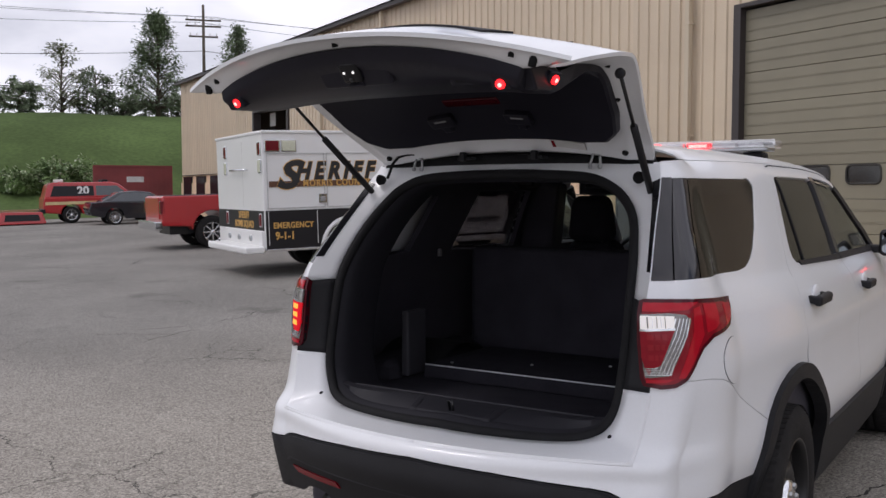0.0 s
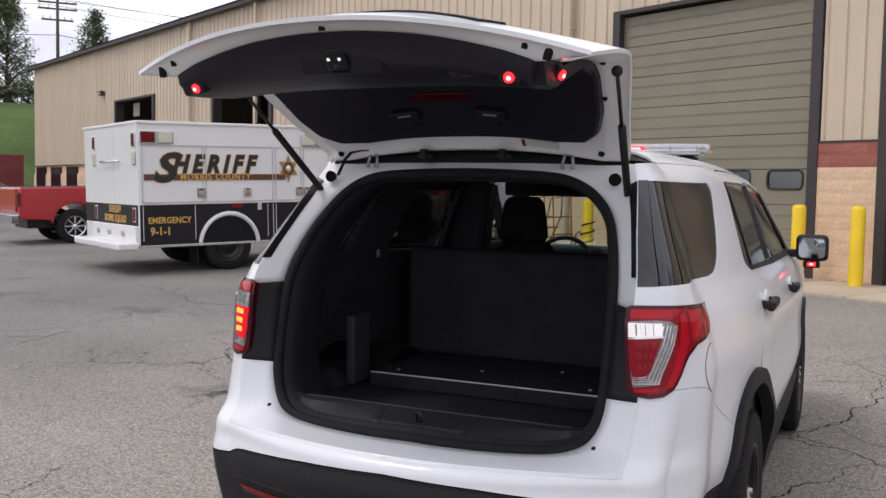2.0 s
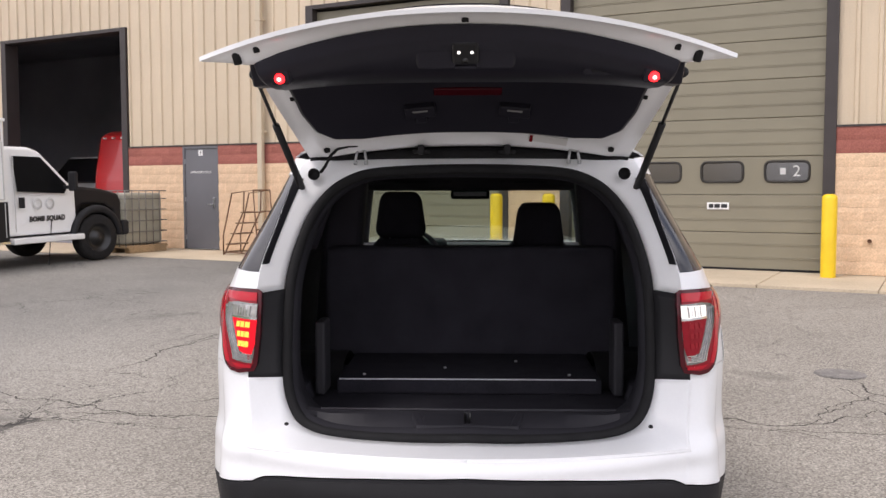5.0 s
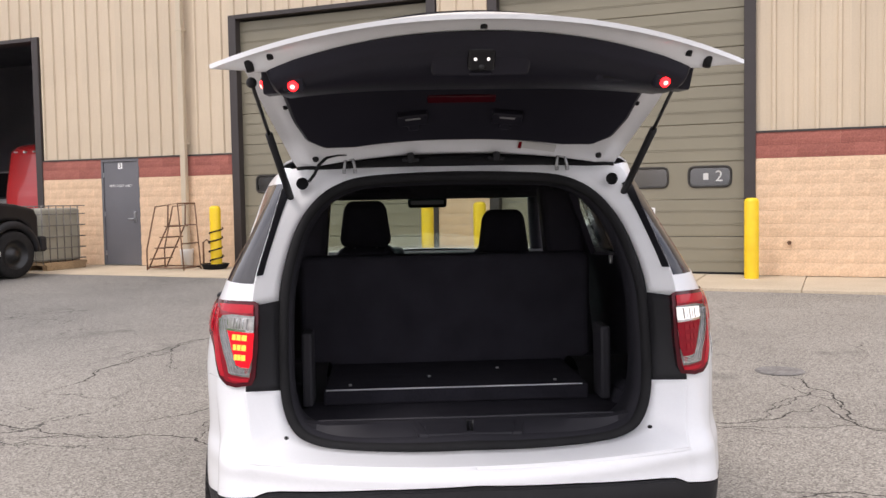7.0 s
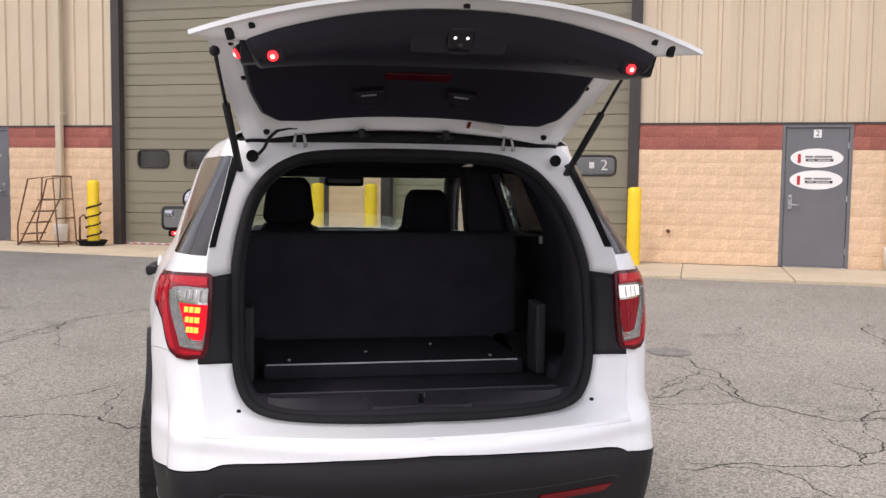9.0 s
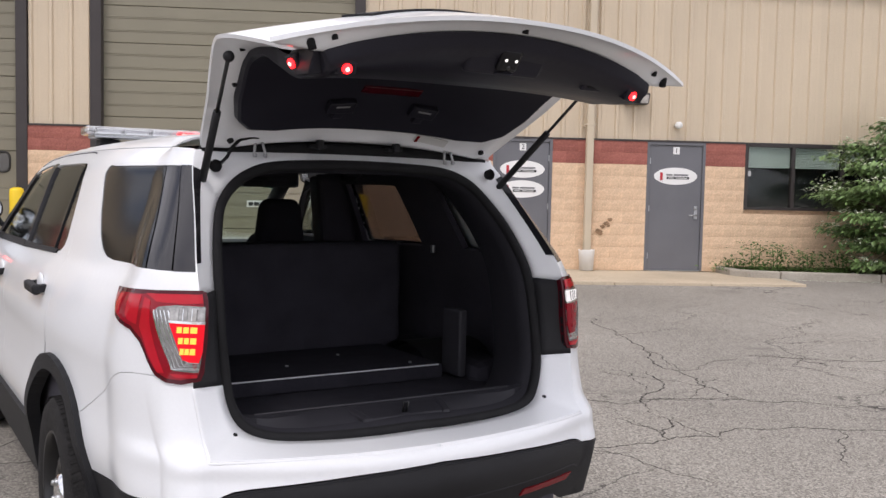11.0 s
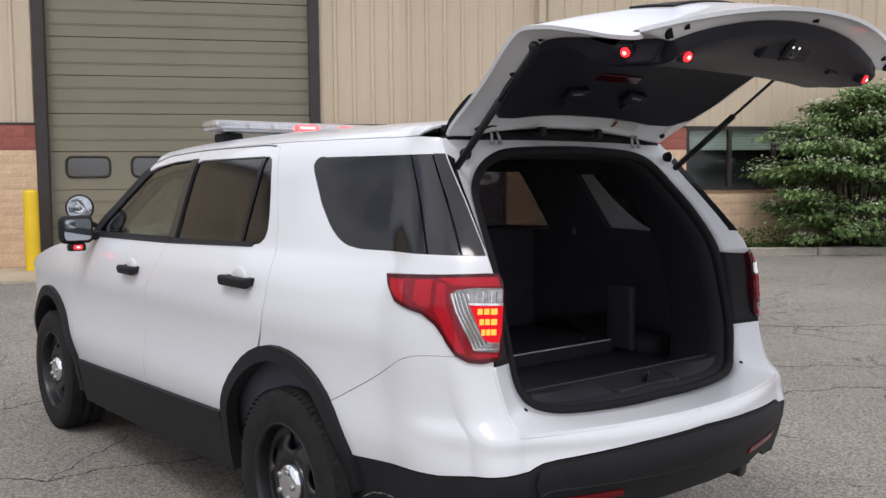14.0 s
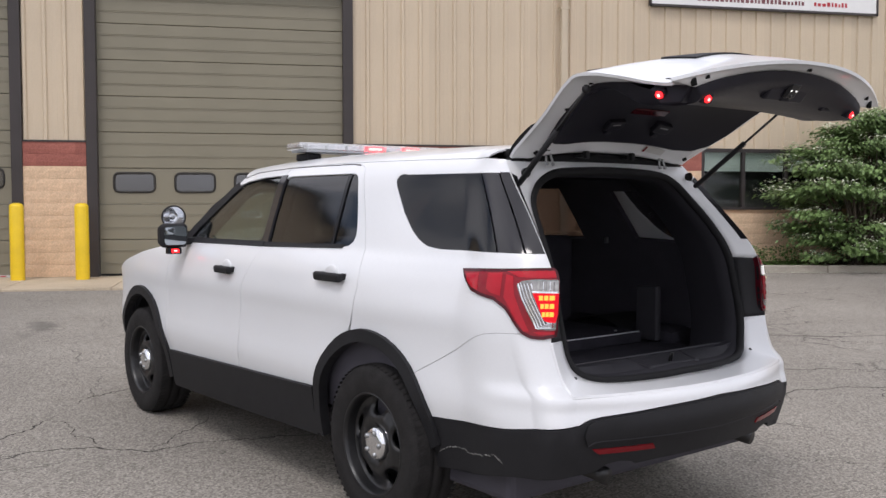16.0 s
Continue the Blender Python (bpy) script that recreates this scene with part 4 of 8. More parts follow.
# rear bench
part("bench_back", box(-0.668, 0.668, 1.22, 1.40, 0.50, 1.265, 0.03, None, 3), CLOTH, car, "black rear bench backrest")
part("bench_seat", box(-0.66, 0.66, 1.38, 1.92, 0.44, 0.72, 0.05), CLOTH, car)
for x in (-0.385, 0.37):
    z1 = 1.515 if x < 0 else 1.455
    seat = part("front_seat", box(x - 0.26, x + 0.26, 2.14, 2.66, 0.42, 0.72, 0.06, None, 3), CLOTH, car, "black cloth front seat with headrest")
    bm = bmesh.new()
    for v in add_box(bm, x - 0.255, x + 0.255, 2.04, 2.22, 0.62, 1.275, 0.08, None, 3):
        v.co.x = x + (v.co.x - x) * (1 - 0.45 * ease(1.05, 1.28, v.co.z))
    part("backrest", bm, CLOTH, seat, shade=False)
    bm = bmesh.new()
    for v in add_box(bm, x - 0.138, x + 0.138, 2.02, 2.13, z1 - 0.255, z1, 0.05, None, 4):
        v.co.x = x + (v.co.x - x) * (1 - 0.22 * ease(z1 - 0.14, z1, v.co.z))
    part("headrest", bm, CLOTH, seat, shade=True)
    for d in (-0.06, 0.06):
        rod("headrest_post", [(x + d, 2.08, 1.2), (x + d, 2.08, z1 - 0.1)], 0.007, STEEL, seat)
for s in (1, -1):
    bm = bmesh.new()
    for v in add_box(bm, 0.74, 0.88, 2.0, 2.15, 0.45, 1.585, 0.03):
        v.co.x = (v.co.x - (0.075 if v.co.x < 0.8 else 0.0) - 0.20 * ease(1.15, 1.66, v.co.z) * (v.co.z - 1.0)) * s
    bmesh.ops.recalc_face_normals(bm, faces=bm.faces)
    part("pillar_lining", bm, CABIN, car, "dark inner pillar lining")
bm = bmesh.new()
add_box(bm, -0.86, 0.86, 2.98, 3.40, 0.75, 1.165, 0.06, None, 3)
add_box(bm, -0.60, -0.16, 2.93, 3.15, 1.10, 1.205, 0.04, None, 3)
part("dashboard", bm, CABIN, car)
vs, fs = join_data([rod_data([(-0.385 + 0.185 * math.cos(a), 2.80 + 0.07 * math.sin(a), 1.09 + 0.17 * math.sin(a)) for a in [2 * math.pi * k / 24 for k in range(25)]], 0.015, 8, False),
                    rod_data([(-0.56, 2.80, 1.09), (-0.21, 2.80, 1.09)], 0.022, 6), rod_data([(-0.385, 2.79, 1.08), (-0.385, 3.02, 1.05)], 0.035, 8)])
mesh_ob("steering_wheel", vs, fs, CABIN, car, shade=True)
bm = bmesh.new()
add_box(bm, -0.135, 0.115, 2.945, 2.975, 1.462, 1.528, 0.02, None, 3)
add_box(bm, -0.025, 0.005, 2.96, 3.0, 1.51, 1.62, 0.006)
part("rear_view_mirror", bm, GLOSSBLACK, car, shade=False)
for x in (-0.36, 0.34):
    visor = part("sun_visor", box(x - 0.25, x + 0.25, 2.47, 2.65, 1.556, 1.582, 0.01), CABIN, car)
    part("visor_label", box(x - 0.09, x + 0.11, 2.462, 2.472, 1.561, 1.576, 0.002), BRACKET, visor)
bm = bmesh.new()
for v in add_box(bm, -0.66, 0.66, 2.48, 2.72, 1.572, 1.680, 0.02, None, 2):
    v.co.z -= 0.050 * (v.co.x / 0.62) ** 2
part("roof_header", bm, CABIN, car, "dark headliner edge above the windscreen")

# ---- windscreen, bonnet, nose ----


def screen_point(a, b):
    """Across a from -1 to 1, up b from the scuttle to the roof's edge."""
    lo = Vector((0.80 * a, 3.74 - 0.30 * a * a, 1.13))
    hi = Vector((0.655 * a, 2.87 - 0.27 * a * a, 1.655 - 0.045 * a * a))
    p = lo.lerp(hi, b)
    return p + Vector((0, 0.035, 0.05)) * math.sin(math.pi * b)


def sheet(name, fn, na, nb, mat, parent, label="", thick=0.006):
    vs, fs = [], []
    for j in range(nb + 1):
        for i in range(na + 1):
            vs.append(tuple(fn(-1 + 2 * i / na, j / nb)))
    n = na + 1
    fs = [(j * n + i, j * n + i + 1, (j + 1) * n + i + 1, (j + 1) * n + i) for j in range(nb) for i in range(na)]
    ob = mesh_ob(name, vs, fs, mat, parent, label, shade=True)
    if thick:
        mod = ob.modifiers.new("thickness", "SOLIDIFY")
        mod.thickness = thick
        mod.offset = 0
    return ob


screen = sheet("windscreen", screen_point, 14, 8, GLASS, car, "clear windscreen", 0.004)
sheet("shade_band", lambda a, b: screen_point(a * 0.97, 0.70 + 0.27 * b + 0.02 * abs(math.sin(9 * a))) - Vector((0, 0.006, 0.004)), 28, 2, GLASS_BAND, screen, "green shade band along the top", 0.002)
for s in (1, -1):
    vs, fs = rod_data([screen_point(s * 1.02, b) for b in (0.0, 0.25, 0.5, 0.75, 1.0)], 0.024, 8)
    mesh_ob("pillar", [tuple(v) for v in vs], fs, BLACK, car, shade=True)
    vs, fs = rod_data([screen_point(s * 0.985, b) - Vector((s * 0.02, 0.035, 0.02)) for b in (0.0, 0.25, 0.5, 0.75, 1.0)], 0.045, 8)
    mesh_ob("pillar_lining", [tuple(v) for v in vs], fs, CABIN, car, "dark lining of the windscreen pillar", shade=True)
sheet("bonnet", lambda a, b: Vector((a * (0.90 - 0.20 * b ** 2.5), 3.60 - 0.24 * a * a * (1 - b) + (1.0 - 0.16 * a * a) * b * 1.0, 1.165 - 0.05 * a * a - 0.10 * b - 0.13 * b ** 3)), 16, 12, WHITE, car, "white painted bonnet")
bm = bmesh.new()
add_box(bm, -0.80, 0.80, 4.30, 4.66, 0.30, 0.93, 0.12, None, 4)
part("nose", bm, BLACK, car, "black grille and front bumper")

# ---- tail lamps ----
for s in (1, -1):
    lamp_out = [S(0.39, 1.184), S(0.281, 1.190), S(0.121, 1.196), S(0.04, 1.199), T(0.693, 1.199), T(0.680, 1.193), T(0.678, 1.15), T(0.683, 1.05), T(0.693, 0.955), T(0.705, 0.932), S(0.02, 0.922), S(0.048, 0.926), S(0.076, 0.946), S(0.107, 0.993), S(0.141, 1.04), S(0.187, 1.072), S(0.242, 1.084), S(0.301, 1.102), S(0.368, 1.155)]
    lamp = skin("tail_lamp", lamp_out, RED_LENS, car, lift=0.007, thick=0.025, sides=(s,), grid=0.03, step=0.02, label="red wraparound tail lamp with a smoky edge")
    skin("lamp_bezel", lamp_out, GLOSSBLACK, lamp, lift=0.0015, thick=0.012, sides=(s,), grid=0.06)
    skin("red_lens", inset(lamp_out, 0.013), RED_PANEL, lamp, lift=0.0085, thick=0.004, sides=(s,), grid=0.025, step=0.015, label="translucent red lens")
    for mark in ([S(0.352, 1.166), S(0.272, 1.173), S(0.262, 1.105), S(0.30, 1.118), S(0.335, 1.140)], [S(0.225, 1.174), S(0.165, 1.178), S(0.16, 1.09), S(0.20, 1.10), S(0.22, 1.115)],
                 [S(0.148, 1.172), S(0.120, 1.165), S(0.108, 1.10), S(0.055, 0.955), S(0.070, 0.955), S(0.112, 1.03), S(0.146, 1.085)], [S(0.046, 0.953), S(0.03, 0.942), T(0.716, 0.942), T(0.716, 0.952)]):
        skin("side_marker", mark, RED_BRIGHT, lamp, lift=0.0095, thick=0.004, sides=(s,), grid=0.03, step=0.015)
    skin("top_marker", [S(0.15, 1.184), S(0.04, 1.187), T(0.694, 1.187), T(0.694, 1.162), S(0.04, 1.160), S(0.10, 1.163)], RED_BRIGHT, lamp, lift=0.0095, thick=0.004, sides=(s,), grid=0.03, step=0.015)
    c_out = [T(0.690, 1.154), S(0.05, 1.156), S(0.088, 1.150), S(0.102, 1.134), S(0.085, 1.085), S(0.052, 1.0), S(0.036, 0.963), T(0.712, 0.958), T(0.705, 0.985), T(0.695, 1.06)]
    skin("clear_lens", c_out, CLEAR_LENS, lamp, lift=0.011, thick=0.006, sides=(s,), grid=0.02, step=0.015, label="clear ribbed inner lens")
    for k in range(5):
        d, w = 0.0088 * k, 0.0030 if k in (0, 4) else 0.0018
        z0 = 0.966 + 0.0050 * k
        skin("lens_rib", [S(0.099 - d, 1.140), S(0.099 - d - w, 1.140), S(0.083 - d - w, 1.085), S(0.049 - d * 0.85 - w, 1.0), S(0.040 - d * 0.7 - w, z0 + w), T(0.712, z0 + w), T(0.712, z0), S(0.040 - d * 0.7, z0), S(0.049 - d * 0.85, 1.0), S(0.083 - d, 1.085)],
             CHROME, lamp, lift=0.0145, thick=0.006, sides=(s,), grid=0.1, step=0.02)
    skin("reversing_lens", [T(0.690, 1.150), S(0.060, 1.147), S(0.056, 1.112), T(0.693, 1.108)], REVERSE if s > 0 else REVERSE_OFF, lamp, lift=0.015, thick=0.007, sides=(s,), grid=0.03, step=0.015, label="lit white reversing lens" if s > 0 else "clear unlit reversing lens")
    for k in range(5):
        u0 = 0.602 + 0.0135 * k
        skin("lens_flute", [(u0, 1.113), (u0 + 0.0022, 1.113), (u0 + 0.0022, 1.146), (u0, 1.146)], CHROME if k % 2 else CLEAR_LENS, lamp, lift=0.0165, thick=0.003, sides=(s,), grid=0.1, step=0.1)
    skin("lens_bar", [T(0.691, 1.109), S(0.058, 1.112), S(0.057, 1.105), T(0.692, 1.102)], CHROME, lamp, lift=0.016, thick=0.006, sides=(s,), grid=0.1, step=0.02, label="bright bar between the lenses")
    skin("brake_lens", [T(0.692, 1.102), S(0.056, 1.105), S(0.022, 0.996), S(0.012, 0.990), T(0.712, 0.988), T(0.70, 1.02)], BRAKE if s < 0 else RED_PANEL, lamp, lift=0.015, thick=0.007, sides=(s,), grid=0.03, step=0.015, label="lit red brake lens" if s < 0 else "unlit red brake lens")
    for i in range(3):
        for j in range(3):
            z, u0 = 1.085 - 0.032 * j, 0.601 + (0.021 - 0.003 * j) * i
            skin("led", [(u0, z - 0.009), (u0 + 0.016 - 0.002 * j, z - 0.009), (u0 + 0.016 - 0.002 * j, z + 0.009), (u0, z + 0.009)], LED if s < 0 else LED_OFF, lamp, lift=0.0166, thick=0.004, sides=(s,), grid=0.1, step=0.1)
    # bumper plugs, reflectors, fuel flap
    o, q = rims[i1]
    c = o.lerp(q, 0.80)
    bm = bmesh.new()
    bmesh.ops.create_uvsphere(bm, u_segments=12, v_segments=8, radius=0.0095)
    part("bumper_plug", bm, RUBBER, car, "small black rubber plug", True).matrix_basis = Matrix.Translation((s * c.x, c.y - 0.002, c.z))
    skin("reflector", [T(0.345, 0.478), T(0.60, 0.480), T(0.630, 0.502), T(0.36, 0.499)], REFLECT, lower, lift=0.0075, thick=0.010, sides=(s,), label="dark red bumper reflector")
    skin("bumper_pad", [T(0.0, 0.650), T(0.3, 0.638), T(0.6, 0.617), T(0.640, 0.610), T(0.662, 0.598), T(0.672, 0.560), T(0.655, 0.520), T(0.630, 0.535), T(0.60, 0.538), T(0.36, 0.537), T(0.0, 0.532)], BLACK, lower, lift=0.013, thick=0.016, sides=(s,), grid=0.03, label="black step pad over the lower bumper")
    # light catching the crease, painted as a thin paler strip
    skin("crease_highlight", [T(0.0, 0.5305), T(0.36, 0.5355), T(0.60, 0.5365), T(0.628, 0.5335), T(0.650, 0.520), T(0.655, 0.522), T(0.632, 0.537), T(0.60, 0.5395), T(0.36, 0.5385), T(0.0, 0.5335)], BRACKET, lower, lift=0.0142, thick=0.004, sides=(s,), grid=0.2)
    rod("exhaust_tip", [(s * 0.49, 0.30, 0.372), (s * 0.495, 0.0, 0.370), (s * 0.50, -0.085, 0.362)], 0.036, BLACKSTEEL, car, "dark exhaust tip", 14)
flap = [S(0.310 + 0.080 * math.cos(a), 0.985 + 0.076 * math.sin(a)) for a in [2 * math.pi * k / 24 for k in range(24)]]
skin("fuel_flap", flap, WHITE, car, lift=0.003, thick=0.006, grid=0.04)
skin("flap_gap", [S(0.310 + 0.0818 * math.cos(a), 0.985 + 0.0778 * math.sin(a)) for a in [2 * math.pi * k / 24 for k in range(24)]], RUBBER, car, lift=0.0012, thick=0.006, grid=0.04, label="dark gap round the fuel flap")
# door handles
for s in (1, -1):
    for y, z, w in ((1.225, 1.105, 0.115), (2.357, 1.075, 0.095)):
        p = surf(*S(y, z))
        bm = bmesh.new()
        add_box(bm, -0.016, 0.016, -w, w, -0.021, 0.021, 0.012, None, 3)
        h = part("door_handle", bm, BLACK, car, "black pull handle")
        h.matrix_basis = Matrix.Translation((s * (p.x + 0.027), y, z)) @ Matrix.Rotation(radians(s * 8), 4, "Y")
        for d in (-0.8, 0.8):
            part("handle_mount", box(-0.04, 0.0, d * w - 0.02, d * w + 0.02, -0.015, 0.015, 0.004), BLACK, h).matrix_basis = pose(0, 0, 0, 0, 0, 0 if s > 0 else 180)
        bm = bmesh.new()
        bmesh.ops.create_uvsphere(bm, u_segments=18, v_segments=10, radius=1.0)
        bmesh.ops.scale(bm, vec=(0.012, 0.06, 0.045), verts=bm.verts)
        part("handle_cup", bm, INNER_WHITE, car, "dished cup above the handle", True).matrix_basis = Matrix.Translation((s * (p.x - 0.006), y + 0.01, z + 0.012))

# ---- wheels ----
tyre_prof = [(-0.115, 0.235), (-0.122, 0.26), (-0.125, 0.30), (-0.118, 0.34), (-0.10, 0.358), (-0.06, 0.364), (-0.035, 0.365), (-0.032, 0.357), (-0.026, 0.357), (-0.023, 0.365), (0.023, 0.365), (0.026, 0.357), (0.032, 0.357), (0.035, 0.365), (0.06, 0.364), (0.10, 0.358), (0.118, 0.34), (0.125, 0.30), (0.122, 0.26), (0.115, 0.235)]
disc_holes = []
for k in range(5):
    a = 2 * math.pi * k / 5 + 0.3
    pts = [(0.165 + 0.038 * math.cos(b), 0.0 + 0.050 * math.sin(b)) for b in [2 * math.pi * j / 12 for j in range(12)]]
    disc_holes.append([(r * math.cos(a) - t * math.sin(a), r * math.sin(a) + t * math.cos(a)) for r, t in pts])


def wheel(parent_car, y, s):
    w = new("wheel")
    w.empty_display_size = 0.1
    w.parent = parent_car
    w.matrix_basis = Matrix.Translation((s * 0.862, y, 0.365)) @ Matrix.Rotation(0 if s > 0 else math.pi, 4, "Z")
    lathe("tyre", tyre_prof, TYRE, w, "black road tyre", 56)
    chunk = []
    for k in range(72):
        a = 2 * math.pi * k / 72
        for side in (-1, 1):
            c = Matrix.Rotation(a, 4, "X") @ Matrix.Translation((side * 0.082, 0, 0.3625))
            vs = [c @ Vector(p) for p in [(-0.03, -0.008, -0.004), (0.03, -0.008 + 0.012 * side, -0.004), (0.03, 0.006 + 0.012 * side, -0.004), (-0.03, 0.006, -0.004), (-0.03, -0.008, 0.0008), (0.03, -0.008 + 0.012 * side, -0.0022), (0.03, 0.006 + 0.012 * side, -0.0022), (-0.03, 0.006, 0.0008)]]
            chunk.append((vs, [(4, 5, 6, 7), (0, 1, 5, 4), (1, 2, 6, 5), (2, 3, 7, 6), (3, 0, 4, 7)]))
    v, f = join_data(chunk)
    tagged(mesh_ob("tread", v, f, TYRE, w), kind="stuff")
    lathe("rim", [(-0.11, 0.236), (0.06, 0.225), (0.112, 0.236), (0.118, 0.232), (0.114, 0.225), (0.095, 0.222), (0.07, 0.215), (0.05, 0.212), (-0.11, 0.222)], BLACKSTEEL, w, "black steel rim", 48)
    circ = [(0.214 * math.cos(2 * math.pi * j / 48), 0.214 * math.sin(2 * math.pi * j / 48)) for j in range(48)]
    pts, tris, loops = fill(circ, disc_holes, 0.03, 0.02)

    def dish(p):
        r = math.hypot(*p)
        return 0.052 + 0.038 * math.exp(-((r - 0.115) / 0.045) ** 2) - (0.012 if r < 0.075 else 0) + 0.010 * (r / 0.214) ** 4
    k = len(pts)
    vs = [(dish(p), p[0], p[1]) for p in pts] + [(dish(p) - 0.02, p[0], p[1]) for p in pts]
    fs = [t if (Vector(pts[t[1]]) - Vector(pts[t[0]])).cross(Vector(pts[t[2]]) - Vector(pts[t[0]])) > 0 else t[::-1] for t in tris]
    fs += [tuple(i + k for i in t[::-1]) for t in fs]
    fs += [(a, ring[(i + 1) % len(ring)], k + ring[(i + 1) % len(ring)], k + a) for ring in loops for i, a in enumerate(ring)]
    mesh_ob("wheel_disc", vs, fs, BLACKSTEEL, w, "black steel disc with five openings", shade=True)
    lathe("hub_cap", [(0.05, 0.078), (0.085, 0.078), (0.100, 0.07), (0.108, 0.055), (0.110, 0.03), (0.108, 0.012), (0.110, 0.0)], CHROME, w, "chrome hub cap", 32)
    for j in range(5):
        a = 2 * math.pi * j / 5
        lathe("wheel_nut", [(0.095, 0.012), (0.112, 0.012), (0.117, 0.008), (0.117, 0.0)], STEEL, w, "", 10).location = (0, 0.052 * math.cos(a), 0.052 * math.sin(a))
    lathe("brake_disc", [(0.0, 0.0), (0.0, 0.16), (-0.03, 0.16), (-0.03, 0.0)], STEEL, w, seg=32)


for y in (RW, FW):
    for s in (1, -1):
        wheel(car, y, s)
        # inner wheel well
        vs, fs = [], []
        for i in range(19):
            a = radians(180 * i / 18)
            for x in (0.52, 0.88):
                vs.append((s * x, y + (0.03 + 0.415 * math.cos(a) if y < 2 else 0.46 * math.cos(a)), 0.363 + 0.47 * math.sin(a)))
        fs = [(2 * i, 2 * i + 1, 2 * i + 3, 2 * i + 2) for i in range(18)]
        mesh_ob("wheel_well", vs, fs, RUBBER, car, shade=True)
part("tail_underside", box(-0.64, 0.64, -0.10, 0.40, 0.428, 0.46, 0.01), BLACK, car, "black underside behind the bumper")
part("underbody", box(-0.80, 0.80, 0.15, 4.4, 0.24, 0.40, 0.03), CABIN, car)
for y in (RW, FW):
    rod("axle", [(-0.80, y, 0.365), (0.80, y, 0.365)], 0.045, BLACKSTEEL, car)

# ---- mirrors and spot lamp ----
for s in (1, -1):
    bm = bmesh.new()
    add_box(bm, -0.088, 0.088, -0.075, 0.045, -0.070, 0.080, 0.03, None, 4)
    for v in bm.verts:
        if v.co.y > 0:
            v.co.x *= 0.86
            v.co.z *= 0.82
    m = part("door_mirror", bm, BLACK, car, "black door mirror", True)
    m.matrix_basis = Matrix.Translation((s * 1.055, 3.01, 1.248))
    ring = rounded([(-0.070, -0.052), (0.070, -0.052), (0.070, 0.062), (-0.070, 0.062)], 0.026, 5)
    bm = bmesh.new()
    lo, hi = [[bm.verts.new((x, y, z)) for x, z in ring] for y in (-0.079, -0.073)]
    bm.faces.new(lo)
    bm.faces.new(hi[::-1])
    for i in range(len(ring)):
        bm.faces.new((lo[i - 1], lo[i], hi[i], hi[i - 1]))
    bmesh.ops.recalc_face_normals(bm, faces=bm.faces)
    mg = part("mirror_glass", bm, MIRROR, m, "mirror glass")
    bm = bmesh.new()
    for v in add_box(bm, -0.028, 0.028, -0.012, 0.0, -0.024, 0.024, 0.010, None, 3):
        v.co += Vector((s * 0.038, -0.077, 0.034))
    part("convex_mirror", bm, MIRROR, mg, "small convex mirror", True)
    part("mirror_arm", box(-0.23, -0.08, -0.04, 0.03, -0.055, -0.01, 0.01) if s > 0 else box(0.08, 0.23, -0.04, 0.03, -0.055, -0.01, 0.01), BLACK, m)
    bm = bmesh.new()
    add_box(bm, -0.045, 0.045, -0.07, -0.02, -0.11, -0.07, 0.008)
    part("mirror_light", bm, GLOSSBLACK, m, "small warning lamp below the mirror")
    part("mirror_lens", box(-0.022, 0.022, -0.076, -0.068, -0.100, -0.078, 0.003), RED_LED, m)
    part("lamp_core", box(-0.010, 0.010, -0.079, -0.074, -0.094, -0.084, 0.002), RED_CORE, m, "glaring pink core")
spot = new("spot_lamp")
spot.parent = car
spot.matrix_basis = Matrix.Translation((-0.945, 3.26, 1.362)) @ Matrix.Rotation(radians(-12), 4, "Z") @ Matrix.Diagonal((0.88, 0.88, 0.88, 1))
lathe("lamp_shell", [(-0.085, 0.0865), (-0.09, 0.085), (-0.09, 0.078), (-0.07, 0.076), (-0.07, 0.083), (-0.03, 0.083), (0.02, 0.07), (0.055, 0.045), (0.07, 0.02), (0.072, 0.0)], BLACK, spot, "black spot lamp shell", 32, "y")
lathe("lamp_reflector", [(-0.072, 0.076), (-0.05, 0.06), (-0.02, 0.035), (-0.01, 0.012), (-0.03, 0.01), (-0.035, 0.0)], CHROME, spot, "chrome reflector", 32, "y")
lathe("lamp_cover", [(-0.078, 0.078), (-0.084, 0.05), (-0.087, 0.0)], GLASS_CLEAR, spot, "clear cover", 32, "y")
rod("lamp_arm", [(0.0, 0.05, 0.0), (0.06, 0.06, -0.10), (0.16, -0.10, -0.14)], 0.018, BLACK, spot)

# ---- roof light bar ----
bar = new("light_bar")
bar.parent = car
bar.matrix_basis = Matrix.Translation((-0.02, 2.28, 1.775))
bm = bmesh.new()
add_box(bm, -0.56, 0.56, -0.13, 0.05, -0.026, -0.012, 0.006)
part("base", bm, STEEL, bar, "dull metal light bar base")
bm = bmesh.new()
add_box(bm, -0.605, 0.605, -0.145, 0.145, -0.014, 0.030, 0.014, None, 3)
for v in bm.verts:
    # the bar's front corners are cut back towards its ends
    if abs(v.co.x) > 0.4 and v.co.y > 0:
        v.co.y *= 0.30
        v.co.x *= 0.985
part("dome", bm, BARLENS, bar, "frosted clear light bar dome")
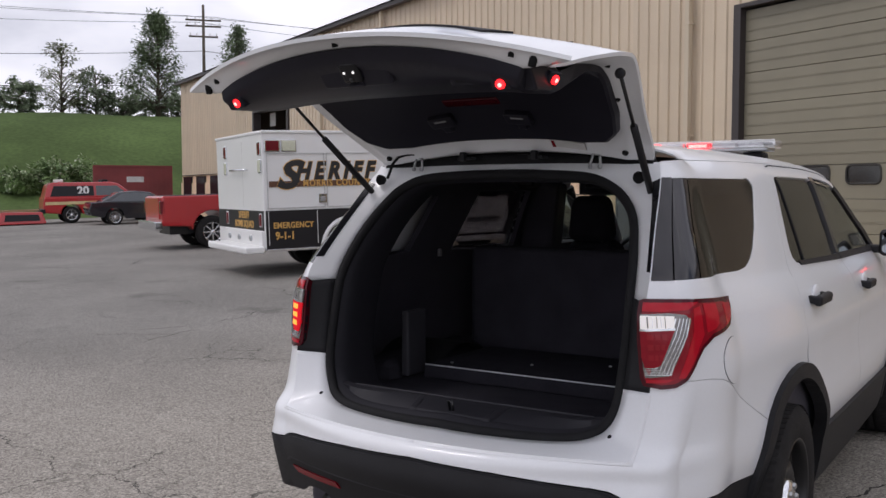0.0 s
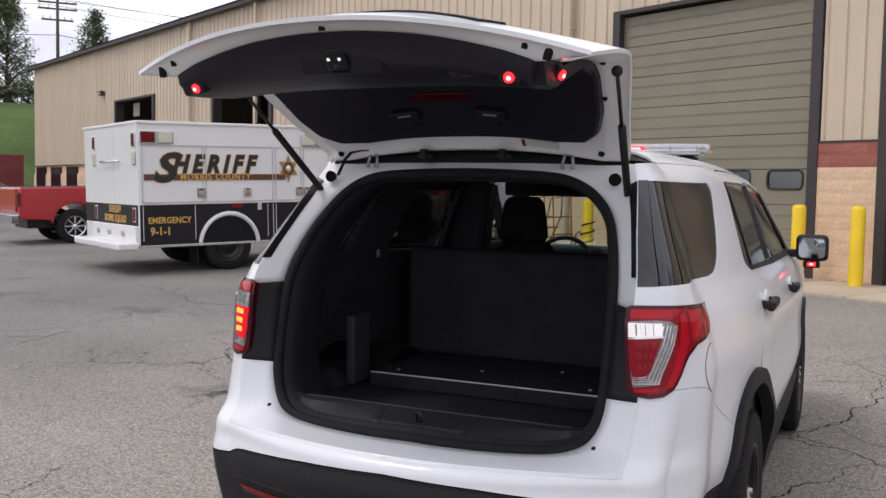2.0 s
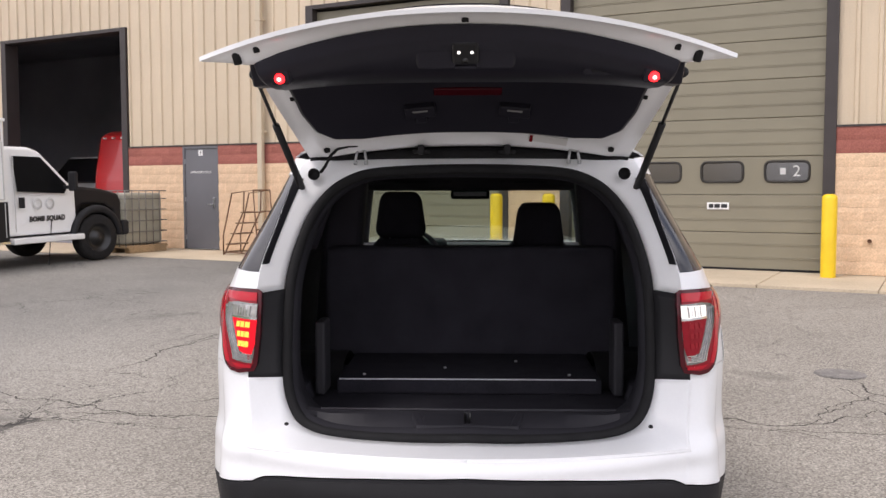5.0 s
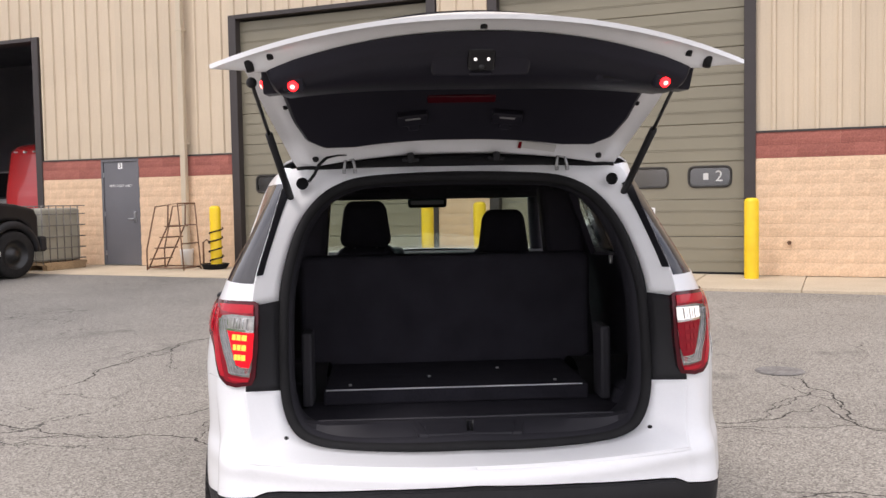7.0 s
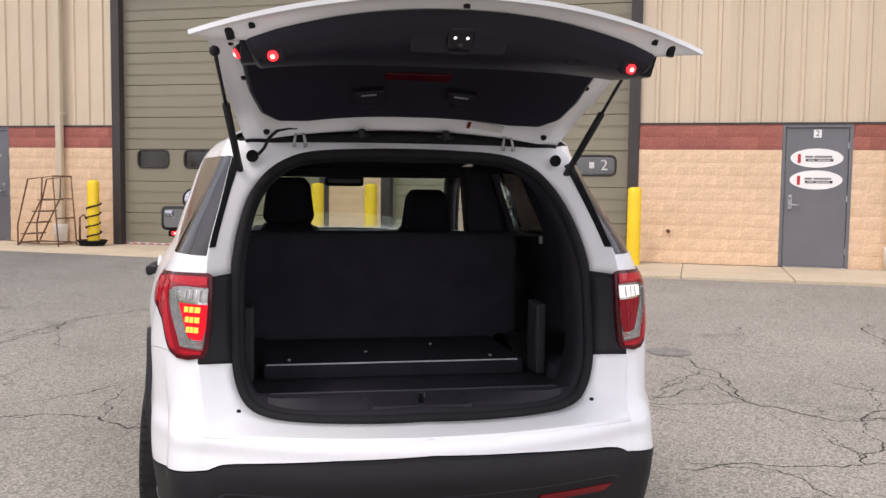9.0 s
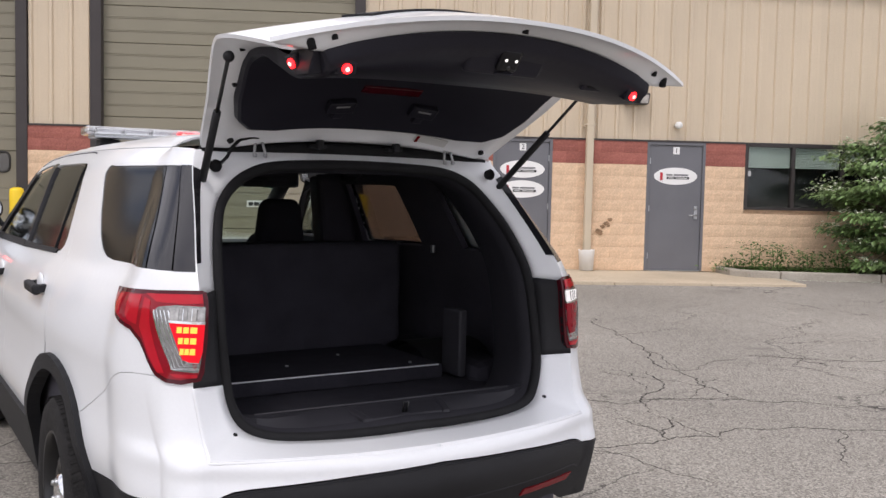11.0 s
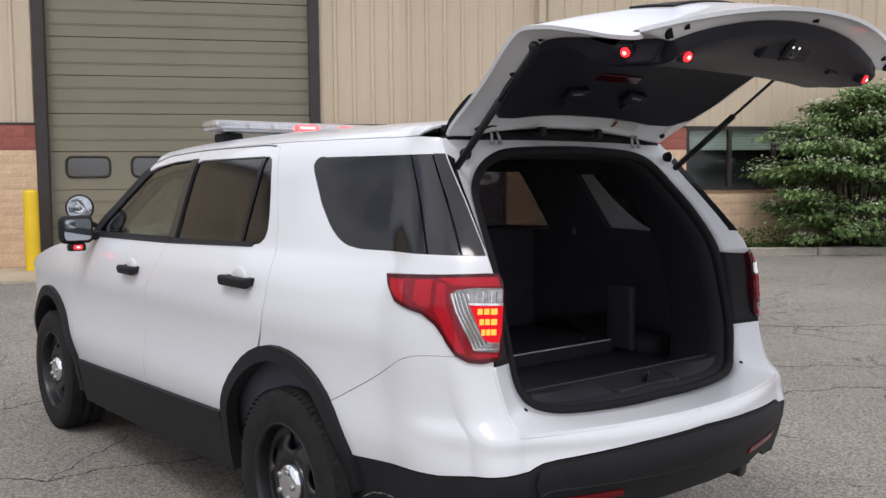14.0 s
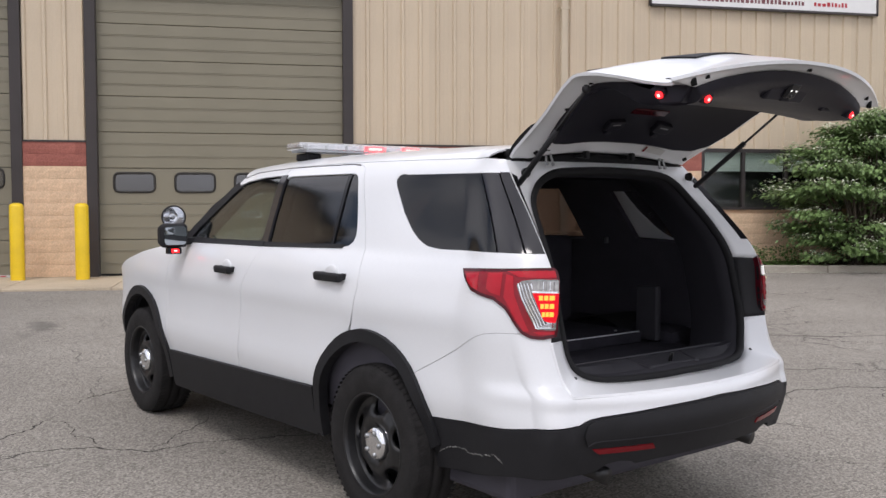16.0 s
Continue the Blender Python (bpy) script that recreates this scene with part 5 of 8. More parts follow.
for i in range(8):
    x = -0.55 + i * 0.138
    for y in (-0.105, 0.105) if 1 <= i <= 6 else (-0.105,):
        lit = y < 0 and i in (3, 5)
        part("module", box(x, x + 0.12, y - 0.02, y + 0.02, -0.008, 0.020, 0.004), RED_LED if lit else MODULE, bar, "lit red module" if lit else "")
        if lit:
            part("lamp_core", box(x + 0.012, x + 0.108, y - 0.026, y - 0.018, -0.003, 0.012, 0.003), RED_CORE, bar, "glaring pink core")
part("arrow_panel", box(-0.58, 0.58, -0.06, 0.06, 0.006, 0.022, 0.004), MODULE, bar)
for x in (-0.47, 0.47):
    bm = bmesh.new()
    add_box(bm, x - 0.05, x + 0.05, -0.07, 0.07, -0.075, -0.03, 0.012)
    part("foot", bm, BLACK, bar)
# scuffs on the lower bumper's corner
rnd = random.Random(77)
TRAIL = ((0.50, 0.405), (0.44, 0.435), (0.39, 0.445), (0.35, 0.440), (0.325, 0.428), (0.235, 0.440), (0.165, 0.455), (0.13, 0.430))
for (ya, za), (yb, zb) in zip(TRAIL, TRAIL[1:]):
    steps = max(2, int((ya - yb) / 0.016))
    for k in range(steps):
        f0, f1 = k / steps, (k + rnd.uniform(0.6, 1.05)) / steps
        h = rnd.uniform(0.0008, 0.0030)
        j0, j1 = rnd.uniform(-0.004, 0.004), rnd.uniform(-0.004, 0.004)
        p0, p1 = (ya + (yb - ya) * f0, za + (zb - za) * f0 + j0), (ya + (yb - ya) * f1, za + (zb - za) * f1 + j1)
        skin("scuff", [S(p0[0], p0[1] - h), S(p1[0], p1[1] - h), S(p1[0], p1[1] + h * 0.5), S(p0[0], p0[1] + h)], SCUFF, lower, lift=0.0052, thick=0.002, sides=(-1,), grid=0.2, step=0.1)

# ---- tailgate, raised ----
G_MID = [(0.0, 0.435, 1.705), (0.06, 0.40, 1.745), (0.25, 0.20, 1.90), (0.45, -0.06, 2.022), (0.62, -0.28, 2.053), (0.82, -0.52, 2.018), (1.0, -0.70, 1.978)]
G_EDGE = [(0.0, 0.40, 1.655), (0.06, 0.36, 1.685), (0.25, 0.14, 1.810), (0.42, -0.06, 1.938), (0.50, -0.165, 1.943), (0.58, -0.265, 1.924), (0.66, -0.355, 1.900), (0.76, -0.445, 1.884), (0.88, -0.505, 1.882), (1.0, -0.548, 1.882)]
G_HALF = [(0.0, 0.585), (0.2, 0.632), (0.42, 0.690), (0.50, 0.690), (0.56, 0.663), (0.62, 0.620), (0.70, 0.606), (0.78, 0.606), (0.86, 0.632), (0.94, 0.684), (1.0, 0.707)]


def gate(s, t, off=0.0):
    """A place on the open gate: s from the hinges to the lower lip, t across, off metres below the outer skin."""
    def at(s, t):
        k = 1 - abs(t) ** 2.1
        y = curve(G_EDGE, s, 1) * (1 - k) + curve(G_MID, s, 1) * k
        z = curve(G_EDGE, s, 2) * (1 - k) + curve(G_MID, s, 2) * k
        return Vector((curve(G_HALF, s) * t, y, z))
    e = 0.01
    p = at(s, t)
    if off:
        s0, s1, t0, t1 = max(0, s - e), min(1, s + e), max(-1, t - e), min(1, t + e)
        n = (at(s1, t) - at(s0, t)).cross(at(s, t1) - at(s, t0)).normalized()
        if n.z < 0:
            n = -n
        p = p - n * off
    return p


def gate_sheet(name, fn, ns, nt, mat, parent, label="", s0=0.0, s1=1.0, t0=-1.0, t1=1.0):
    """A closed sheet between two offsets of the gate."""
    vs, fs = [], []
    for layer in (0, 1):
        for j in range(ns + 1):
            for i in range(nt + 1):
                s, t = s0 + (s1 - s0) * j / ns, t0 + (t1 - t0) * i / nt
                vs.append(tuple(gate(s, t, fn(s, t)[layer])))
    n, k = nt + 1, (ns + 1) * (nt + 1)
    for j in range(ns):
        for i in range(nt):
            a = j * n + i
            fs.append((a, a + n, a + n + 1, a + 1))
            fs.append((k + a, k + a + 1, k + a + n + 1, k + a + n))
    for j in range(ns):
        for a in (j * n, j * n + nt):
            fs.append((a, a + n, k + a + n, k + a))
    for i in range(nt):
        for a in (i, ns * n + i):
            fs.append((a, a + 1, k + a + 1, k + a))
    ob = mesh_ob(name, vs, fs, mat, parent, label)
    bm = bmesh.new()
    bm.from_mesh(ob.data)
    bmesh.ops.recalc_face_normals(bm, faces=bm.faces)
    bm.to_mesh(ob.data)
    bm.free()
    smooth(ob)
    ob.data.set_sharp_from_angle(angle=radians(40))
    return ob


def shell_off(s, t):
    """Thin along the edges, thicker towards the inner panel."""
    d = min((1 - abs(t)) * curve(G_HALF, s), (1 - s) * 0.75)
    return (0.0, 0.012 + 0.040 * ease(0.0, 0.085, d) * min(1.0, s / 0.04 + 0.35))


tailgate = new("tailgate")
tailgate.parent = car
gate_sheet("gate_shell", shell_off, 56, 64, WHITE, tailgate, "white painted tailgate shell")
gate_sheet("rear_glass", lambda s, t: (-0.010 * min(1, (0.46 - s) / 0.1) - 0.003, 0.002), 8, 24, GLOSSBLACK, tailgate, "dark tailgate glass", 0.12, 0.45, -0.90, 0.90)


def spoiler_off(s, t):
    return (-0.016 - 0.052 * math.sin(math.pi * min(1.0, 0.15 + 0.85 * s / 0.18)) ** 0.7 * (1 - abs(t) ** 6), -0.001)


gate_sheet("spoiler", spoiler_off, 10, 28, GLOSSBLACK, tailgate, "gloss black roof spoiler", 0.0, 0.175, -0.97, 0.97)
gate_sheet("plate_recess", lambda s, t: (-0.007, 0.002), 4, 14, BLACK, tailgate, "dark plate and handle panel", 0.57, 0.69, -0.55, 0.55)
# inner trim
TRIM_HALF = [(0.576, 0.902), (0.580, 0.80), (0.580, 0.70), (0.584, 0.60), (0.600, 0.50), (0.602, 0.38), (0.582, 0.26), (0.548, 0.180), (0.485, 0.132), (0.38, 0.113)]
TRIM = rounded([(0.0, 0.922), (0.30, 0.922), (0.50, 0.914)] + TRIM_HALF + [(0.0, 0.108)] + [(-x, s) for x, s in TRIM_HALF[::-1]] + [(-0.50, 0.914), (-0.30, 0.922)], 0.012, 2)
HANG_MID = [(0.10, 0.0), (0.46, 0.0), (0.52, 0.045), (0.61, 0.125), (0.72, 0.125), (0.80, 0.095), (0.87, 0.050), (0.90, 0.022), (0.925, 0.0)]
HANG_EDGE = [(0.10, 0.0), (0.50, 0.0), (0.56, 0.022), (0.63, 0.040), (0.70, 0.030), (0.80, 0.022), (0.86, 0.020), (0.885, 0.010), (0.91, 0.0)]


def trim_drop(s, x):
    """How far the trim hangs below the shell's inner face: a deep body before the lip, shallower towards the corners."""
    q = min(1.0, (x / 0.57) ** 2)
    return curve(HANG_MID, s) * (1 - q) + curve(HANG_EDGE, s) * q


rim = dense(TRIM, 0.018)
pts, tris, loops = fill(inset(rim, 0.011), (), 0.020, 0.06)


def on_trim(x, sg, off):
    return tuple(gate(sg, x / curve(G_HALF, sg), off))


vs = [on_trim(x, sg, 0.0795 + trim_drop(sg, x)) for x, sg in pts]
k, n = len(pts), len(rim)
ring = loops[0]
vs += [on_trim(x, sg, 0.072 + 0.9 * trim_drop(sg, x)) for x, sg in inset(rim, 0.003)]
vs += [on_trim(x, sg, 0.046) for x, sg in rim]
fs = [tuple(t) for t in tris]
for i in range(n):
    j = (i + 1) % n
    fs += [(ring[i], ring[j], k + j, k + i), (k + i, k + j, k + n + j, k + n + i)]
trim = mesh_ob("gate_trim", vs, fs, TRIMMAT, tailgate, "black moulded inner gate trim with dark glass")
bm = bmesh.new()
bm.from_mesh(trim.data)
bmesh.ops.recalc_face_normals(bm, faces=bm.faces)
bm.to_mesh(trim.data)
bm.free()
smooth(trim)
trim.data.set_sharp_from_angle(angle=radians(35))


def on_gate(s, t, off):
    """A frame on the gate's inner face: x across, y towards the lip, z out of the face (downwards)."""
    p = gate(s, t, off)
    dy = (gate(min(1, s + 0.02), t) - gate(max(0, s - 0.02), t)).normalized()
    dx = (gate(s, min(1, t + 0.02)) - gate(s, max(-1, t - 0.02))).normalized()
    dz = dx.cross(dy).normalized()
    if dz.z > 0:
        dz = -dz
    dx = dy.cross(dz)
    return Matrix((dx, dy, dz)).transposed().to_4x4(), p


def mount(ob, s, t, off, tilt=0.0):
    r, p = on_gate(s, t, off)
    ob.matrix_basis = Matrix.Translation(p) @ r @ Matrix.Rotation(radians(-tilt), 4, "X")
    return ob


# squared corners of the trim, which carry the warning lamps
for s in (1, -1):
    bm = prism([(-0.540, 1.880), (-0.490, 1.809), (-0.400, 1.813), (-0.340, 1.868), (-0.42, 1.905), (-0.53, 1.895)], 0.468, 0.578, 0.006)
    for v in bm.verts:
        v.co.z += 0.10 * (0.578 - v.co.x)
        v.co.x *= s
    bmesh.ops.recalc_face_normals(bm, faces=bm.faces)
    part("trim_corner", bm, TRIMMAT, tailgate, "squared black trim corner")
# corner warning lamps on the trim's hanging body
for x, y, z, turn in ((0.493, -0.540, 1.826, 8), (-0.493, -0.540, 1.826, -8), (0.586, -0.402, 1.846, 80), (-0.586, -0.402, 1.846, -80)):
    pod = new("warning_lamp")
    pod.parent = tailgate
    pod.matrix_basis = Matrix.Translation((x, y, z)) @ Matrix.Rotation(radians(turn), 4, "Z") @ Matrix.Rotation(radians(28), 4, "X")
    part("lamp_body", box(-0.027, 0.027, -0.002, 0.050, -0.019, 0.021, 0.006), TRIMMAT, pod, "small black warning lamp body")
    lathe("lens", [(-0.009, 0.0), (-0.0085, 0.009), (-0.006, 0.0135), (0.0, 0.0145), (0.004, 0.0145)], RED_LED, pod, "lit red lens", 20, "y")
    lathe("lamp_core", [(-0.0125, 0.0), (-0.0115, 0.005), (-0.006, 0.0075)], RED_CORE, pod, "glaring pink core", 16, "y")


def facing(x, y, z):
    """A frame on the trim's sloping rear face: x across, y up the face, z out of it."""
    n = Vector((0, -0.78, -0.626))
    across = Vector((1, 0, 0))
    return Matrix.Translation((x, y, z)) @ Matrix((across, n.cross(across), n)).transposed().to_4x4()


# handle and latch unit
bm = bmesh.new()
for v in add_box(bm, -0.135, 0.135, -0.058, 0.058, -0.05, 0.008, 0.012, None, 3):
    v.co.x *= 1.0 + 0.7 * v.co.y
cup = part("latch_panel", bm, TRIMMAT, tailgate, "moulded trapezoid panel round the latch")
cup.matrix_basis = facing(0.0, -0.557, 1.896)
bm = bmesh.new()
add_box(bm, -0.036, 0.036, -0.036, 0.036, 0.0, 0.022, 0.012, None, 3)
latch = part("latch_unit", bm, GLOSSBLACK, cup, "black latch unit with two bright bulbs")
for x in (-0.017, 0.017):
    lathe("bulb", [(0.0, 0.0045), (0.023, 0.0045), (0.025, 0.0)], WHITE_LED, cup, "small bright bulb", 12, "z").location = (x, 0.004, 0)
lathe("latch_hook", [(0.0, 0.008), (0.024, 0.008), (0.026, 0.0)], BLACKSTEEL, cup, "dark latch hook", 12, "z").location = (0.0, -0.020, 0)
part("latch_shelf", box(-0.03, 0.03, -0.052, -0.042, 0.0, 0.014, 0.004), TRIMMAT, cup)
# pull cup towards the corner
bm = bmesh.new()
add_box(bm, -0.075, 0.075, -0.030, 0.030, -0.04, 0.004, 0.008, None, 3)
pc = part("pull_cup", bm, TRIMMAT, tailgate, "recessed pull cup")
pc.matrix_basis = facing(0.388, -0.519, 1.856)
# the recess is a raised darker plate, its shade put into the colour
part("cup_shade", box(-0.055, 0.055, -0.016, 0.022, 0.0, 0.0062, 0.002), RUBBER, pc, "dark plate for the shade in the cup")
# inner flashers by the glass
for t in (-0.268, 0.262):
    bm = bmesh.new()
    add_box(bm, -0.052, 0.052, -0.026, 0.030, -0.02, 0.008, 0.006, None, 3)
    f1 = mount(part("flasher", bm, TRIMMAT, tailgate, "black flasher housing with a pale label"), 0.216, t, 0.092)
    part("flasher_label", box(-0.026, 0.026, 0.008, 0.017, 0.006, 0.0090, 0.001), DULLGREY, f1)
    part("flasher_foot", box(-0.018, 0.018, -0.060, -0.026, -0.02, 0.002, 0.004), TRIMMAT, f1)
mount(part("stop_lamp", box(-0.115, 0.115, -0.020, 0.020, -0.01, 0.004, 0.004), STOPLENS, tailgate, "dark red high stop lamp"), 0.285, 0.0, 0.0775)
# plugs and buffers
for s, t, r, d in ((0.955, -0.80, 0.009, 0.010), (0.955, 0.80, 0.009, 0.010), (0.945, 0.0, 0.010, 0.01), (0.950, -0.885, 0.012, 0.020), (0.950, 0.885, 0.012, 0.020), (0.08, -0.86, 0.012, 0.01), (0.08, 0.86, 0.012, 0.01), (0.30, -0.90, 0.009, 0.006), (0.45, -0.90, 0.009, 0.006), (0.30, 0.90, 0.009, 0.006), (0.45, 0.90, 0.009, 0.006)):
    mount(lathe("buffer", [(-0.01, r), (d, r * 0.9), (d, 0.0)], RUBBER, tailgate, seg=12, axis="z"), s, t, shell_off(s, t)[1] - 0.002)
mount(part("warning_label", box(-0.07, 0.07, -0.018, 0.018, -0.002, 0.0015), PALE, tailgate, "pale warning label"), 0.085, 0.48, 0.0575)
mount(part("label_mark", box(-0.006, 0.006, -0.017, 0.017, -0.002, 0.0022), REFLECT, tailgate), 0.085, 0.38, 0.0575)
for x in (-0.17, 0.14):
    bm = bmesh.new()
    add_box(bm, x - 0.030, x + 0.030, 0.345, 0.40, 1.66, 1.672, 0.004)
    add_box(bm, x - 0.012, x + 0.012, 0.33, 0.36, 1.655, 1.69, 0.006)
    part("gate_stop", bm, BLACK, car, "small black gate stop")
# hinge gutter and hinges
vs, fs = rod_data([(x, 0.452, 1.694 - 0.030 * (x / 0.58) ** 2) for x in [-0.56 + 0.056 * i for i in range(21)]], 0.024, 8)
mesh_ob("hinge_cover", [tuple(v) for v in vs], fs, RUBBER, car, "black rubber strip behind the hinges", shade=True)
band_pts = [(x, 0.415 + 0.006 * abs(x), 1.655 - 0.03 * (x / 0.58) ** 2) for x in [-0.58 + 0.058 * i for i in range(21)]]
vs, fs = rod_data(band_pts, 0.027, 8)
mesh_ob("gate_gutter", [tuple(v) for v in vs], fs, RUBBER, car, "black hinge gutter", shade=True)
for x in (-0.39, 0.38):
    vs, fs = join_data([rod_data([(x + d * 0.013, 0.395, 1.702), (x + d * 0.013, 0.365, 1.672), (x + d * 0.022, 0.352, 1.622)], 0.0050, 8) for d in (-1, 1)]
                       + [rod_data([(x - 0.024, 0.352, 1.626), (x - 0.013, 0.352, 1.626)], 0.007, 8), rod_data([(x + 0.013, 0.352, 1.626), (x + 0.024, 0.352, 1.626)], 0.007, 8), rod_data([(x - 0.014, 0.366, 1.672), (x + 0.014, 0.366, 1.672)], 0.005, 8), rod_data([(x - 0.022, 0.395, 1.702), (x + 0.022, 0.395, 1.702)], 0.008, 8)])
    mesh_ob("gate_hinge", vs, fs, STEEL, car, "bare steel hinge", shade=True)
vs, fs = rod_data([(-0.535, 0.345, 1.592), (-0.515, 0.332, 1.615), (-0.497, 0.33, 1.65), (-0.47, 0.33, 1.676), (-0.43, 0.335, 1.686), (-0.40, 0.345, 1.688)], 0.006, 6)
mesh_ob("loom", [tuple(v) for v in vs], fs, RUBBER, car, "black wiring loom", shade=True)
for s in (1, -1):
    lathe("grommet", [(0.0, 0.0), (0.008, 0.018), (-0.01, 0.022)], RUBBER, car, seg=16, axis="y").matrix_basis = Matrix.Translation((s * 0.556, 0.332, 1.585))
    a, b = Vector((s * 0.598, 0.337, 1.526)), Vector((s * 0.662, -0.115, 1.888))
    m = a.lerp(b, 0.60)
    strut = rod("gas_strut", [a, m], 0.0125, BLACK, car, "black gas strut")
    rod("strut_rod", [m, b], 0.006, BLACKSTEEL, strut)
    for p in (a, b):
        bm = bmesh.new()
        bmesh.ops.create_uvsphere(bm, u_segments=10, v_segments=6, radius=0.017)
        part("strut_end", bm, BLACK, strut, shade=True).matrix_basis = Matrix.Translation(p)

# ---- yard ----


def ground_z(x, y):
    """The yard lies a hand's width lower where the vehicle stands than along the workshop and the parking row."""
    left = min(0.235, max(0.0, 0.029 * (y - 3.4)))
    right = 0.22 * min(1.0, max(0.0, (y - 5.0) / 7.6)) ** 1.5
    k = min(1.0, max(0.0, (-x - 4.2) / 7.0))
    return left * k + right * (1 - k)


xs = [-900, -400, -200, -120, -80] + [i * 0.8 for i in range(-75, 32)] + [40, 60, 120, 300, 900]
ys = [-900, -300, -150, -80, -40] + [i * 0.8 for i in range(-25, 40)] + [60, 120, 300, 900]
gv = [(x, y, ground_z(x, y)) for y in ys for x in xs]
gn = len(xs)
gf = [(j * gn + i, j * gn + i + 1, (j + 1) * gn + i + 1, (j + 1) * gn + i) for j in range(len(ys) - 1) for i in range(gn - 1)]
tagged(mesh_ob("ground", gv, gf, ASPHALT, shade=True), "grey worn asphalt yard with wandering cracks and stains", "ground", kind="structure")
cover = tagged(lathe("manhole_cover", [(0.0, 0.20), (0.005, 0.195), (0.006, 0.16), (0.004, 0.0)], IRON, seg=32, axis="z"), "round dark iron manhole cover set in the asphalt", "manhole cover")
cover.matrix_world = Matrix.Translation((-0.44, 7.38, ground_z(-0.44, 7.38) + 0.001))

CRACKS_EAST = (
    ((1.49, 9.4), (1.44, 8.3), (1.48, 7.5), (1.47, 6.6), (1.50, 6.0), (1.63, 5.58)),
    ((-0.1, 6.3), (0.12, 5.77), (0.65, 5.43), (1.22, 5.6), (1.63, 5.58), (3.2, 5.3), (4.6, 5.5)),
    ((1.2, 6.6), (0.98, 5.8), (0.81, 5.3), (0.70, 4.7), (0.68, 4.49)),
    ((-0.3, 4.1), (0.08, 4.34), (0.68, 4.49), (1.9, 4.7), (3.0, 4.4)),
    ((-0.35, 7.2), (-0.13, 6.77), (0.05, 6.19), (0.12, 5.77)),
    ((2.4, 7.3), (3.3, 7.0), (4.9, 7.2), (6.4, 6.8)),
    ((-2.1, 8.6), (-2.05, 7.9), (-1.97, 7.1), (-1.82, 6.4), (-1.8, 5.6)),
    ((-1.8, 5.6), (-1.5, 5.65), (-1.2, 5.5), (-0.6, 5.6), (-0.1, 6.3)),
)
CRACKS_WEST = (
    ((-1.17, 4.3), (-1.2, 5.0), (-1.2, 5.5)),
    ((-8.0, 2.6), (-8.4, 3.0), (-9.0, 3.6), (-9.7, 4.4)),
    ((-12.3, 5.3), (-10.9, 5.35), (-9.6, 5.4)),
    ((-7.4, 4.3), (-5.36, 3.93), (-4.65, 3.89), (-4.2, 4.05), (-3.5, 3.92), (-2.5, 4.1)),
    ((-5.9, 4.9), (-6.1, 5.6), (-6.1, 6.6), (-6.2, 7.4), (-5.6, 9.0)),
    ((-4.5, 4.3), (-4.26, 4.87), (-4.1, 5.55), (-3.8, 5.9)),
)


def crack(points, width, seed):
    """A wandering dark ribbon in the asphalt: each stretch is broken up again and again."""
    rnd = random.Random(seed)
    pts = [Vector(q) for q in points]
    for level in range(5):
        fine = [pts[0]]
        for a, b in zip(pts, pts[1:]):
            d = b - a
            fine += [(a + b) / 2 + Vector((-d.y, d.x)) * rnd.uniform(-0.17, 0.17), b]
        pts = fine
    vs, fs = [], []
    for i, q in enumerate(pts):
        d = (pts[min(i + 1, len(pts) - 1)] - pts[max(i - 1, 0)]).normalized()
        n = Vector((-d.y, d.x))
        w = width * rnd.uniform(0.25, 1.0) * min(1.0, 0.15 + i / 12, 0.15 + (len(pts) - 1 - i) / 12)
        for k, h in ((-1, 0.0005), (0, 0.0022), (1, 0.0005)):
            p2 = q + n * w * k
            vs.append((p2.x, p2.y, ground_z(p2.x, p2.y) + h))
    for i in range(len(pts) - 1):
        for c in (0, 1):
            a = 3 * i + c
            fs.append((a, a + 3, a + 4, a + 1))
    tagged(mesh_ob("asphalt_crack", vs, fs, CRACKFILL), "dark wandering crack in the asphalt", "crack", kind="structure")


for i, points in enumerate(CRACKS_EAST + CRACKS_WEST):
    crack(points, 0.011, 60 + i)
    # side branches
    for j in range(1, len(points) - 1):
        rb = random.Random(200 + 10 * i + j)
        a = rb.uniform(0, 6.28)
        end = (points[j][0] + 0.9 * math.cos(a), points[j][1] + 0.9 * math.sin(a))
        crack((points[j], ((points[j][0] + end[0]) / 2, (points[j][1] + end[1]) / 2), end), 0.006, 300 + 10 * i + j)

WALL_Y, BASE, BAND, SIDING, BAYTOP, EAVE = 14.2, 0.25, 2.05, 2.43, 5.05, 7.40
BAYS = [(-37.6, -33.4), (-28.4, -24.2), (-19.72, -15.57), (-10.72, -6.42), (-5.46, -1.15)]
LEFT, RIGHT = -49.2, 26.0
DOORS = [(-13.985, -13.005, "3"), (0.985, 1.985, "2"), (3.60, 4.615, "1")]
OFFICE_WIN = (5.31, 8.25, 1.31, 2.43)

apron = bmesh.new()
for i in range(18):
    x0 = -21.0 + i * 1.47
    add_box(apron, x0, x0 + 1.462, 12.15, WALL_Y + 0.4, 0.10, 0.247 - 0.004 * (i % 3), 0.006, None, 1)
tagged(part("pavement", apron, CONCRETE), "pale concrete apron slabs along the workshop wall", "pavement", kind="structure")

